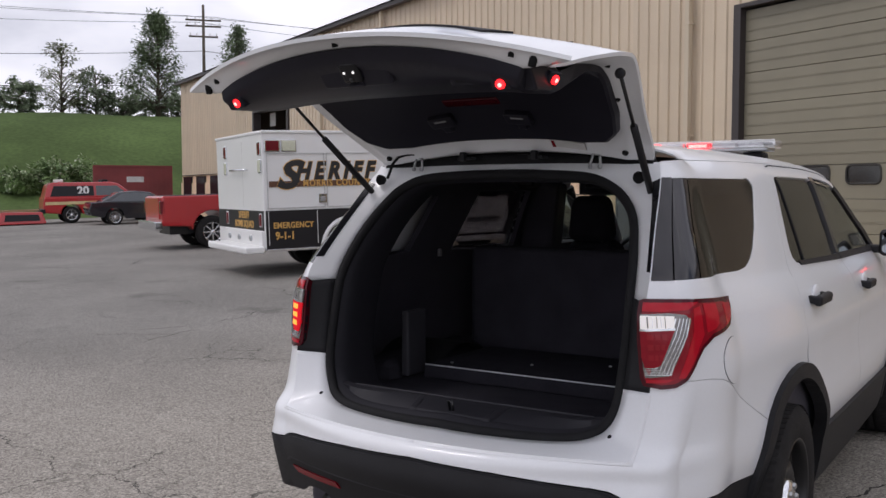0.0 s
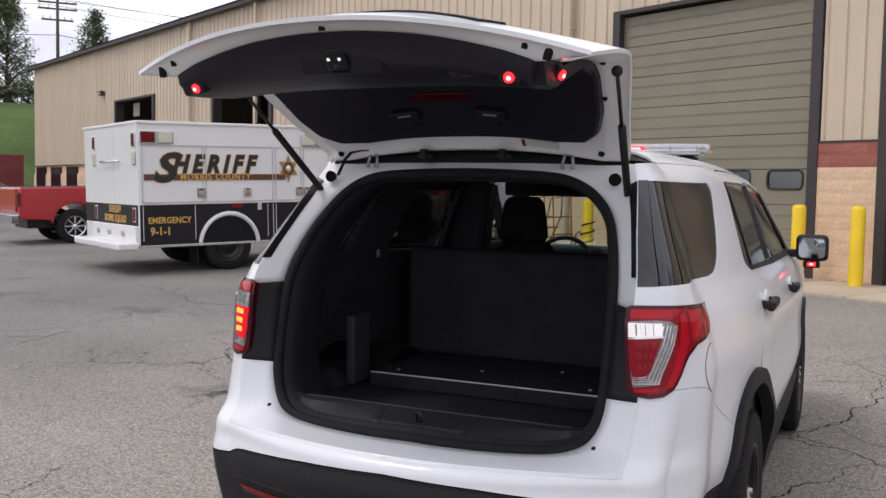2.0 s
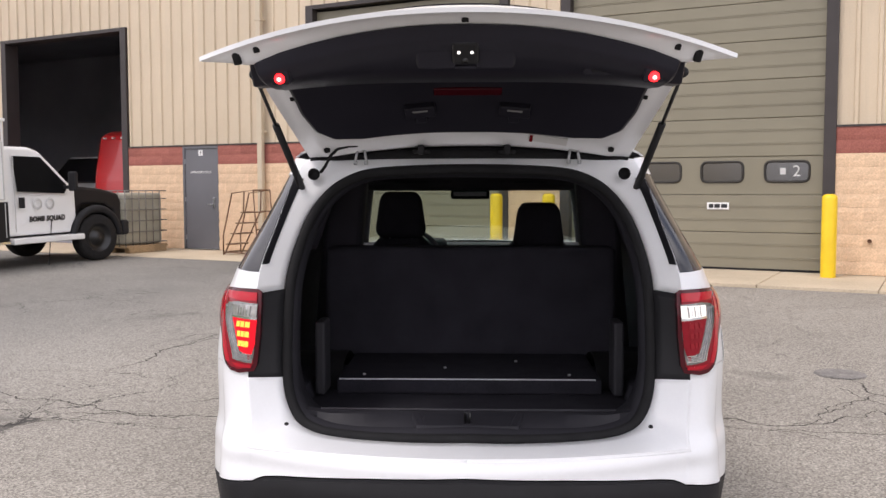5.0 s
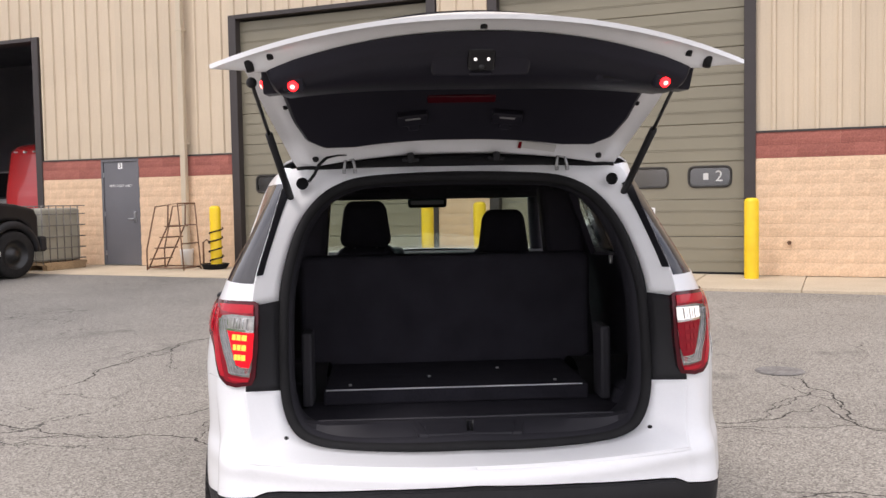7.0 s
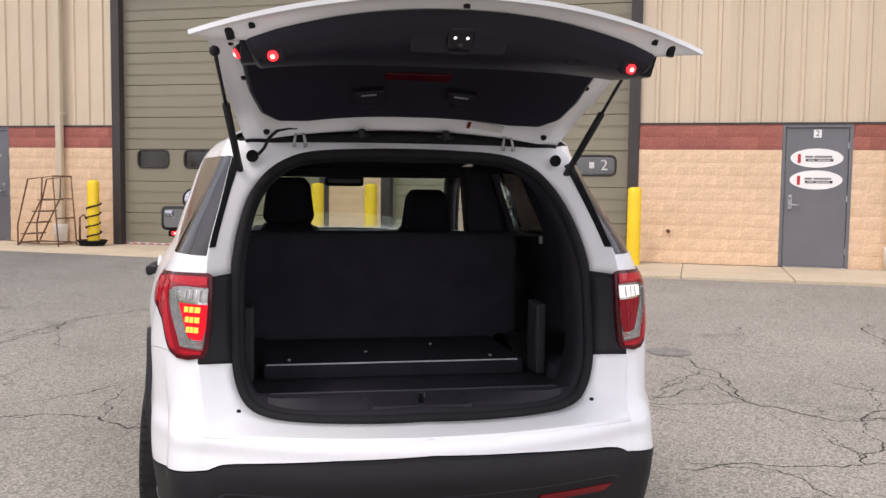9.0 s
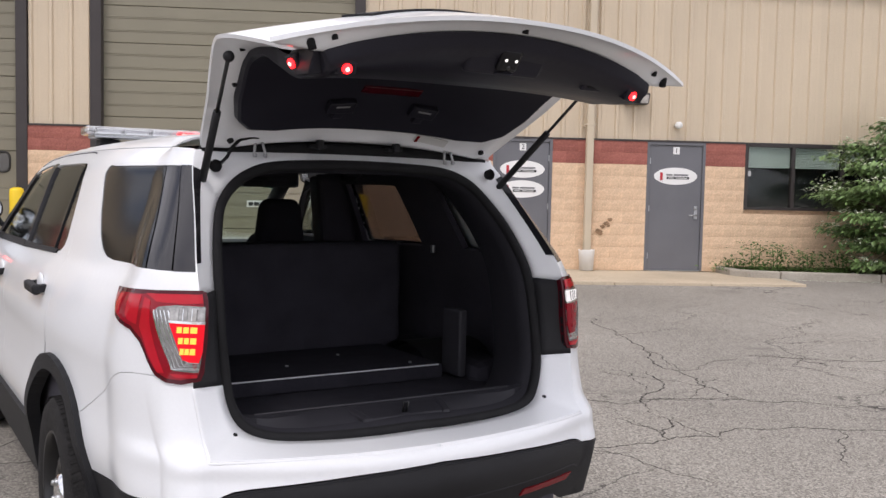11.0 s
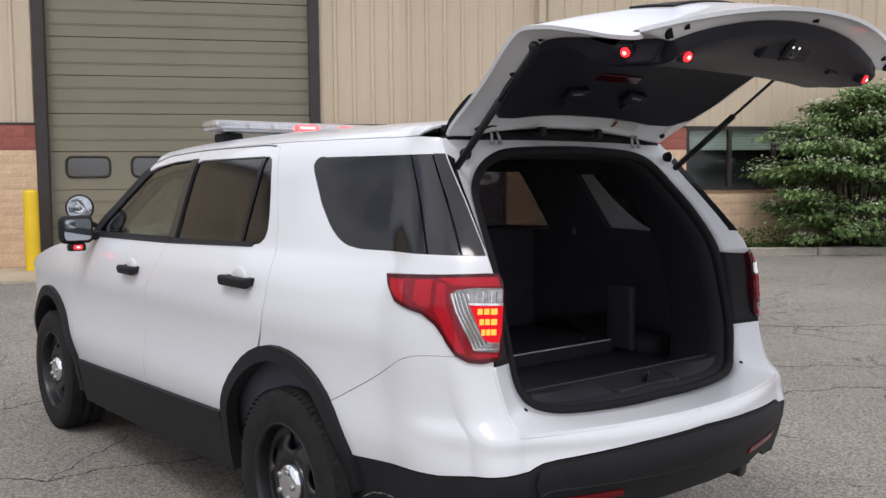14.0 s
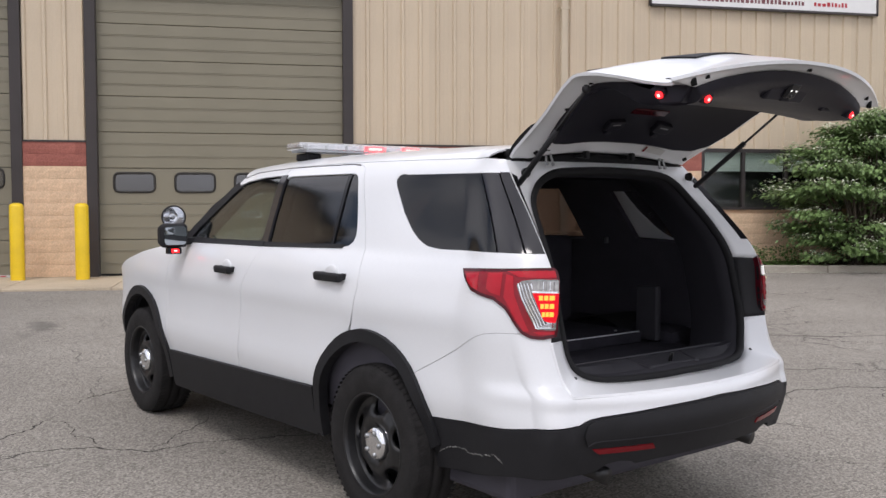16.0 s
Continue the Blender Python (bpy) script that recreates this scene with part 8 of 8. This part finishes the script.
def saloon():
    sd = empty("saloon_car", pose(-39.6, 8.75, 0.145, 1.6, 0, -2), "black saloon car with bright multi-spoke wheels", "car")
    R = 0.33
    low = [(-0.95, 0.42), (-0.45, 0.32)] + [(0.38 * math.cos(a), R + 0.02 + 0.38 * math.sin(a)) for a in [math.pi - math.pi * k / 10 for k in range(11)]] + [(0.45, 0.25), (2.30, 0.25)] + \
          [(2.75 + 0.38 * math.cos(a), R + 0.02 + 0.38 * math.sin(a)) for a in [math.pi - math.pi * k / 10 for k in range(11)]] + [(3.3, 0.35), (3.65, 0.45), (3.6, 0.66), (2.5, 0.90), (-0.25, 1.02), (-0.95, 0.98), (-1.05, 0.70)]
    part("body", prism(low, -1.82, 0.0, 0.04), SEDAN, sd, "glossy black body")
    part("cabin", prism([(-0.55, 0.98), (2.35, 0.90), (1.55, 1.36), (0.95, 1.44), (0.25, 1.40)], -1.76, -0.06, 0.05, lambda z: (z - 0.9) * 0.42), SEDAN, sd)
    part("side_glass", prism([(-0.15, 1.02), (1.95, 0.97), (1.45, 1.30), (0.95, 1.37), (0.35, 1.33)], -1.75, -0.07, 0.0, lambda z: (z - 0.9) * 0.42 - 0.015), GLASSDULL, sd)
    for x, s in ((-0.11, 1), (-1.71, -1)):
        for y in (0.0, 2.75):
            road_wheel(sd, x, y, R, 0.22, s, CHROME, 0.72, 12)
    part("tail_light", box(-0.45, -0.02, -1.05, -0.92, 0.78, 0.92, 0.02), REDLAMP, sd)


saloon()


def fire_wagon():
    fw = empty("fire_wagon", pose(-43.6, 7.65, 0.12, 1.6, 0, -2), "red fire department wagon with pale stripe and number", "car")
    R = 0.39
    low = [(-1.15, 0.50), (-0.5, 0.45)] + [(0.46 * math.cos(a), R + 0.03 + 0.46 * math.sin(a)) for a in [math.pi - math.pi * k / 10 for k in range(11)]] + [(0.55, 0.42), (2.85, 0.42)] + \
          [(3.3 + 0.46 * math.cos(a), R + 0.03 + 0.46 * math.sin(a)) for a in [math.pi - math.pi * k / 10 for k in range(11)]] + [(3.9, 0.5), (4.15, 0.6), (4.1, 1.02), (2.95, 1.16), (-1.15, 1.20), (-1.2, 0.8)]
    part("body", prism(low, -2.0, 0.0, 0.04), RED, fw, "red body")
    part("cabin", prism([(-1.12, 1.18), (2.85, 1.16), (2.15, 1.78), (1.8, 1.86), (-0.75, 1.88), (-0.95, 1.80)], -1.95, -0.05, 0.05, lambda z: (z - 1.16) * 0.22), RED, fw)
    part("side_glass", prism([(-0.88, 1.24), (1.02, 1.24), (1.02, 1.70), (-0.70, 1.72)], -1.94, -0.06, 0.0, lambda z: (z - 1.16) * 0.22 - 0.012), GLOSSBLACK, fw)
    part("side_glass", prism([(1.12, 1.24), (2.60, 1.24), (2.05, 1.68), (1.12, 1.70)], -1.94, -0.06, 0.0, lambda z: (z - 1.16) * 0.22 - 0.012), GLASSDULL, fw)
    words("numeral", "20", 0.36, SIGNWHITE, fw, Matrix.Translation((-0.10, 0.55, 1.47)) @ SIDE, 0.01, 0.0, 1.0, 0.02)
    part("stripe", box(-0.004, 0.006, -1.1, 3.9, 0.86, 1.0), STRIPE, fw, "pale gold stripe")
    part("roof_bar", box(-1.6, -0.4, -0.55, -0.25, 1.88, 2.02, 0.03), SIGNWHITE, fw)
    part("roof_bar", box(-1.6, -0.4, 1.45, 1.70, 1.86, 1.98, 0.03), BLACK, fw)
    part("rear_bumper", box(-2.02, 0.02, -1.30, -1.1, 0.48, 0.68, 0.03), BLACK, fw)
    for x, s in ((-0.13, 1), (-1.87, -1)):
        for y in (0.0, 3.3):
            road_wheel(fw, x, y, R, 0.25, s, CHROME, 0.62, 6)


fire_wagon()
# a pickup cap with timber
cp = empty("camper_shell", pose(-43.5, 5.55, 0.10, 1.6, 0, 0), "red camper shell standing on the ground under old timber", "camper shell")
part("shell", prism([(-1.0, 0.0), (1.0, 0.0), (0.85, 0.52), (-0.85, 0.56)], -1.6, 0.0, 0.04, lambda z: z * 0.2), RED, cp)
part("side_window", prism([(-0.75, 0.14), (0.75, 0.14), (0.68, 0.42), (-0.68, 0.44)], -1.55, 0.012, 0.0, lambda z: z * 0.2), GLOSSBLACK, cp)
for i in range(5):
    part("plank", box(-1.3 + 0.22 * i, -1.15 + 0.22 * i, -1.3 + 0.1 * i, 1.1 - 0.12 * i, 0.57 + 0.03 * (i % 2), 0.61 + 0.03 * (i % 2)), TIMBER, cp)

# shipping container
ct = empty("shipping_container", pose(-50.8, 14.1, 0.2, 0, 0, -10), "dark red corrugated shipping container", "container")
cl = 4.1
bm = bmesh.new()
add_box(bm, -2.4, 0.0, -cl, 0, 0.12, 2.75, 0.02)
part("box_body", bm, RUSTRED, ct)
for k in range(16):
    part("rib", box(0.0, 0.03, -cl + 0.12 + 0.245 * k, -cl + 0.24 + 0.245 * k, 0.2, 2.65), RUSTRED, ct)
part("lettering_bars", box(0.028, 0.034, -2.4, -1.5, 1.9, 2.2), PALE, ct, "pale illegible lettering")
bm = bmesh.new()
add_box(bm, -2.42, 0.05, -cl - 0.03, -cl + 0.1, 0.0, 2.82)
add_box(bm, -2.42, 0.05, -0.1, 0.03, 0.0, 2.82)
add_box(bm, -2.42, 0.05, -cl, 0, 2.72, 2.82)
add_box(bm, -2.42, 0.05, -cl, 0, 0.0, 0.14)
part("frame", bm, RUSTRED, ct)

# inside the open bay
rt = empty("red_truck_cab", pose(-17.42, 16.6, 0.252, 0, 0, 0), "red heavy truck cab standing inside the dark bay", "truck")
part("cab", prism([(-1.0, 0.55), (1.6, 0.55), (1.6, 2.72), (-0.35, 2.74), (-0.75, 2.60), (-0.95, 1.60)], -0.95, 1.25, 0.14), RED, rt, "red rounded cab")
for i in range(6):
    part("marker", box(-0.72 + 0.30 * i, -0.66 + 0.30 * i, -0.82, -0.74, 2.50, 2.54), PALE, rt)
for s, x in ((1, 1.0), (-1, -0.7)):
    for y in (-0.2, 1.2):
        road_wheel(rt, x, y, 0.50, 0.28, s, STEEL)
gv2 = empty("grey_van", pose(-20.2, 17.5, 0.252, 0, 0, 0), "pale grey van standing inside the dark bay", "van")
part("shell", prism([(-1.6, 0.45), (3.0, 0.45), (3.0, 2.1), (-0.2, 2.15), (-0.9, 1.35), (-1.6, 1.1)], -1.0, 1.0, 0.08), PALE, gv2)
part("windscreen", prism([(-0.86, 1.42), (-0.24, 2.08), (-0.28, 2.10), (-0.92, 1.46)], -0.9, 0.9), GLOSSBLACK, gv2)
for s, x in ((1, 0.9), (-1, -0.9)):
    for y in (-0.8, 2.2):
        road_wheel(gv2, x, y, 0.36, 0.24, s, STEEL)

# ---- hill, trees, pole ----
hx, hy = Vector((-0.965, 0.262)), Vector((0.262, 0.965))


def hill_z(d):
    t = min(1.0, max(0.0, (d - 51.0) / 25.0))
    return 0.15 + 7.4 * (t * t * (3 - 2 * t)) ** 0.85


vs, fs = [], []
ds = [49.5, 51] + [51 + 1.25 * i for i in range(1, 24)] + [84, 95, 120, 200]
ss = [-160 + 4 * i for i in range(90)]
for d in ds:
    for s in ss:
        p = hx * d + hy * s
        vs.append((p.x, p.y, (hill_z(d) if d > 50 else 0.0) + (0.25 * noise.noise((p.x * 0.12, p.y * 0.12, 0)) if d > 53 else 0)))
n = len(ss)
fs = [(j * n + i, (j + 1) * n + i, (j + 1) * n + i + 1, j * n + i + 1) for j in range(len(ds) - 1) for i in range(n - 1)]
tagged(mesh_ob("hill", vs, fs, GRASS, shade=True), "steep mown grass bank behind the yard", "hill", kind="structure")


def tree(px, d, h, wdt, seed, mat, count, style, crown0=0.18):
    """d metres out, px metres across; style 0 broad, 1 conical, 2 sparse."""
    rnd = random.Random(seed)
    p = hx * d + hy * px
    z = hill_z(d) + 0.1
    t = empty("tree", Matrix.Translation((p.x, p.y, z - 0.3)), ("broad leafy tree", "tall dark pointed tree", "thin sparse young tree")[style] + " on the grass bank", "tree", "trees on the bank")
    trunk = [Vector((0, 0, 0)), Vector((rnd.uniform(-.1, .1), rnd.uniform(-.1, .1), h * 0.4)), Vector((rnd.uniform(-.15, .15), rnd.uniform(-.15, .15), h * 0.95))]
    v, f = rod_data(trunk, 0.05 * h ** 0.5 + 0.05, 8, True, 0.02)
    mesh_ob("trunk", [tuple(q) for q in v], f, BARK, t, shade=True)
    limbs, tips = [], []
    for i in range(110 if style == 1 else 60):
        k = crown0 + (1 - crown0) * rnd.random() ** 0.9
        a = rnd.uniform(0, 6.283)
        if style == 1:
            r = wdt * (1.02 - k) ** 0.75 * rnd.uniform(0.7, 1.06)
        else:
            r = wdt * math.sqrt(max(0.05, 1 - (2 * (k - crown0) / (1 - crown0) - 0.9) ** 2 * 0.85)) * rnd.uniform(0.55, 1.1)
        b = Vector((0, 0, h * max(0.1, k - 0.16)))
        tip = Vector((r * math.cos(a), r * math.sin(a), h * k))
        limbs.append(rod_data([b, b.lerp(tip, 0.5) + Vector((0, 0, 0.03 * h)), tip], 0.045, 4, False, 0.012))
        tips.append((b, tip))
    v, f = join_data(limbs)
    tagged(mesh_ob("limb", v, f, BARK, t), kind="stuff")

    def place(r):
        b, tip = tips[r.randrange(len(tips))]
        q = b.lerp(tip, 0.35 + 0.7 * r.random() ** 0.7)
        s = 0.07 * h ** 0.6
        return q + Vector((r.gauss(0, s), r.gauss(0, s), r.gauss(0, s * 0.8))), (tip - b).normalized()
    v, f = leaf_cloud(count, place, 0.30, rnd)
    tagged(mesh_ob("crown", v, f, mat, t), kind="stuff")


tree(-11.15, 77, 2.9, 2.0, 31, TREELEAF, 2600, 0)
tree(-8.3, 79, 6.0, 2.3, 32, PALELEAF, 1500, 2)
tree(-5.8, 80, 4.2, 2.4, 33, TREELEAF, 2800, 0)
tree(-3.2, 81, 2.4, 2.4, 37, TREELEAF, 2200, 0)
tree(-0.9, 78, 8.7, 3.7, 34, TREELEAF, 7600, 1, 0.10)
tree(0.6, 84, 2.8, 2.6, 38, TREELEAF, 2400, 0)
tree(5.75, 84, 8.9, 2.8, 35, TREELEAF, 5200, 1)
tree(-14.5, 80, 3.2, 2.4, 36, TREELEAF, 2400, 0)
for px, d, r, seed in ((-5.9, 57.5, 2.0, 41), (-8.0, 57.0, 1.4, 42)):
    p = hx * d + hy * px
    rnd = random.Random(seed)
    bs = empty("bank_shrub", Matrix.Translation((p.x, p.y, hill_z(d))), "pale flowering shrub on the grass bank", "shrub", "shrubs on the bank")

    def dome(q, k0):
        a, up = q.uniform(0, 6.283), q.random() ** 0.7
        k = r * (k0 + (1 - k0) * q.random()) * (0.86 + 0.16 * math.sin(5 * a + seed) + 0.12 * math.sin(9 * a + 7 * up))
        c = math.sqrt(max(0.0, 1 - (0.85 * up) ** 2))
        return (k * c * math.cos(a), k * c * math.sin(a), k * (0.05 + 0.85 * up)), (math.cos(a), math.sin(a), up)
    v, f = leaf_cloud(4200, lambda q: dome(q, 0.55), 0.26, rnd)
    tagged(mesh_ob("crown", v, f, LEAF, bs), kind="stuff")
    v, f = leaf_cloud(700, lambda q: dome(q, 0.95), 0.15, rnd, 0.1, 0.0)
    tagged(mesh_ob("blossom", v, f, FLOWER, bs), kind="stuff")
    v, f = rod_data([(0, 0, -0.2), (0, 0, r * 0.5)], 0.06, 6)
    mesh_ob("stem", v, f, BARK, bs)
p = hx * 88 + hy * 3.0
up = empty("utility_pole", Matrix.Translation((p.x, p.y, 7.0)), "wooden utility pole with two crossarms", "utility pole")
rod("pole", [(0, 0, 0), (0, 0, 11.8)], 0.17, BARK, up, "", 10, 0.12)
ax = Vector((hy.x, hy.y, 0))
for z, w in ((10.4, 1.6), (9.85, 1.6), (8.9, 1.3)):
    rod("crossarm", [tuple(-ax * w + Vector((0, 0, z))), tuple(ax * w + Vector((0, 0, z)))], 0.09, BARK, up, "", 6)
    for k in (-0.9, -0.45, 0.45, 0.9):
        rod("insulator", [tuple(ax * w * k + Vector((0, 0, z + 0.05))), tuple(ax * w * k + Vector((0, 0, z + 0.32)))], 0.05, PALE, up, "", 6)
base = Vector((p.x, p.y, 7.0))
for k, (z, off, dz, r) in enumerate(((10.75, -1.4, 1.2, 0.022), (10.75, 0.7, 0.6, 0.022), (10.2, -0.7, -0.6, 0.022), (7.6, 0.0, -1.6, 0.030), (4.6, 0.0, -0.6, 0.03))):
    for side in (-1, 1):
        a = base + ax * off + Vector((0, 0, z))
        far = base + ax * (side * 55.0) + Vector((hx.x, hx.y, 0)) * (-10.0 if side < 0 else 6.0) + Vector((0, 0, z + dz))
        pts = [a.lerp(far, i / 14) - Vector((0, 0, 4.0 * (i / 14) * (1 - i / 14))) for i in range(15)]
        v, f = rod_data(pts, r, 4, False)
        tagged(mesh_ob("overhead_cable", [tuple(q) for q in v], f, RUBBER), "thin dark overhead power cable strung from the pole", "cable", "overhead cables")

# ---- sheets, blocks and other repeated pieces of the walls ----
sheet_data = {}


def siding(x0, x1, z0, z1):
    key = (round(x1 - x0, 3), round(z1 - z0, 3), round((x0 - LEFT) % 0.3048, 3))
    if key not in sheet_data:
        prof = [(x0, 0.0)]
        k = math.floor((x0 - LEFT) / 0.3048)
        while LEFT + k * 0.3048 < x1 + 0.1:
            c = LEFT + k * 0.3048 + 0.15
            for dx, h in ((-0.040, 0.0), (-0.022, 0.036), (0.022, 0.036), (0.040, 0.0), (0.10, 0.0), (0.108, 0.0016), (0.122, 0.0016), (0.13, 0.0), (0.174, 0.0), (0.182, 0.0016), (0.196, 0.0016), (0.204, 0.0)):
                if x0 < c + dx < x1:
                    prof.append((c + dx, h))
            k += 1
        prof.append((x1, 0.0))
        n = len(prof)
        vs = [(p[0] - x0, -p[1], z) for z in (0.0, z1 - z0) for p in prof] + [(p[0] - x0, 0.012 - p[1], z) for z in (0.0, z1 - z0) for p in prof]
        fs = [(i, i + 1, n + i + 1, n + i) for i in range(n - 1)] + [(2 * n + i + 1, 2 * n + i, 3 * n + i, 3 * n + i + 1) for i in range(n - 1)] + [(i + 1, i, 2 * n + i, 2 * n + i + 1) for i in range(n - 1)]
        me = bpy.data.meshes.new("siding_sheet")
        me.from_pydata(vs, [], fs)
        me.materials.append(TAN)
        sheet_data[key] = me
    ob = new("siding_sheet", sheet_data[key])
    ob.parent = wall
    ob.location = (x0, WALL_Y + 0.045, z0)
    return ob


edges = sorted({c for bay in BAYS for c in bay})
x = LEFT
while x < RIGHT - 0.01:
    nx = min(x + 0.9144, RIGHT)
    cuts = [x] + [c for c in edges if x + 0.02 < c < nx - 0.02] + [nx]
    for a, b in zip(cuts, cuts[1:]):
        over = any(p - 0.02 < (a + b) / 2 < q + 0.02 for p, q in BAYS)
        siding(a, b, BAYTOP if over else SIDING + 0.015, EAVE)
    x = nx
bm = bmesh.new()
for a, b in solid:
    add_box(bm, a, b, WALL_Y - 0.02, WALL_Y + 0.05, SIDING - 0.012, SIDING + 0.018)
part("base_flashing", bm, BRONZE, wall)

# split-face blocks: a few rough shapes shared by all
block_meshes = []
rnd = random.Random(21)
for mat in (BLOCK, REDBLOCK):
    kinds = []
    for v in range(6):
        vs, fs = [], []
        nx_, nz_ = 5, 3
        for j in range(nz_ + 1):
            for i in range(nx_ + 1):
                e = 0 if 0 < j < nz_ else 1
                vs.append((0.392 * i / nx_, -(0.006 if e else rnd.uniform(0.008, 0.014)), 0.1955 * j / nz_))
        k = nx_ + 1
        fs = [(j * k + i, j * k + i + 1, (j + 1) * k + i + 1, (j + 1) * k + i) for j in range(nz_) for i in range(nx_)]
        o = len(vs)
        vs += [(0, 0.06, 0), (0.392, 0.06, 0), (0.392, 0.06, 0.1955), (0, 0.06, 0.1955)]
        ring = list(range(nx_ + 1)) + [j * k + nx_ for j in range(1, nz_ + 1)] + [nz_ * k + i for i in range(nx_ - 1, -1, -1)] + [j * k for j in range(nz_ - 1, 0, -1)]
        fs += [tuple(ring[:nx_ + 1][::-1]) + (o, o + 1), tuple(ring[nx_:nx_ + nz_ + 1][::-1]) + (o + 1, o + 2), tuple(ring[nx_ + nz_:2 * nx_ + nz_ + 1][::-1]) + (o + 2, o + 3), tuple((ring[2 * nx_ + nz_:] + ring[:1])[::-1]) + (o + 3, o)]
        me = bpy.data.meshes.new("block")
        me.from_pydata(vs, [], fs)
        me.materials.append(mat)
        kinds.append(me)
    block_meshes.append(kinds)
holes = [(d[0], d[1], 0, SIDING) for d in DOORS] + [OFFICE_WIN]
for a, b in solid:
    if b < -15.6 or a > 20:
        continue
    b = min(b, 12.0)
    a = max(a, -15.6)
    run = tagged(new("block_wall"), "split block plinth, tan with a red band", "wall", kind="structure")
    run.parent = None
    for row in range(11):
        z0 = BASE + 0.198 * row
        x = a - (0.2 if row % 2 else 0.0)
        while x < b - 0.02:
            x0, x1 = max(x, a), min(x + 0.396, b)
            spans = [(x0, x1)]
            for h0, h1, hz0, hz1 in holes:
                if hz0 < z0 + 0.1 < hz1:
                    spans = [s for p, q in spans for s in ((p, min(q, h0)), (max(p, h1), q)) if s[1] - s[0] > 0.03]
            for p, q in spans:
                ob = new("block", block_meshes[1 if row >= 9 else 0][rnd.randrange(6)])
                ob.parent = run
                ob.location = (p, WALL_Y, z0)
                ob.scale = ((q - p - 0.0015) / 0.392, 1, 1)
            x += 0.396

# the far stretch of plinth, joined
far = []
for a, b in solid:
    if b > -15.0:
        continue
    for row in range(11):
        x = a - (0.2 if row % 2 else 0.0)
        while x < b - 0.02:
            x0, x1 = max(x, a), min(x + 0.396, b)
            me = block_meshes[0][rnd.randrange(6)]
            k = (x1 - x0 - 0.004) / 0.392
            if row < 9:
                far.append(([(x0 + v.co.x * k, WALL_Y + v.co.y, BASE + 0.198 * row + v.co.z) for v in me.vertices], [tuple(p.vertices) for p in me.polygons]))
            x += 0.396
v, f = join_data(far)
tagged(mesh_ob("block_wall_far", v, f, BLOCK), "tan split block plinth farther along the workshop", "wall", kind="structure")
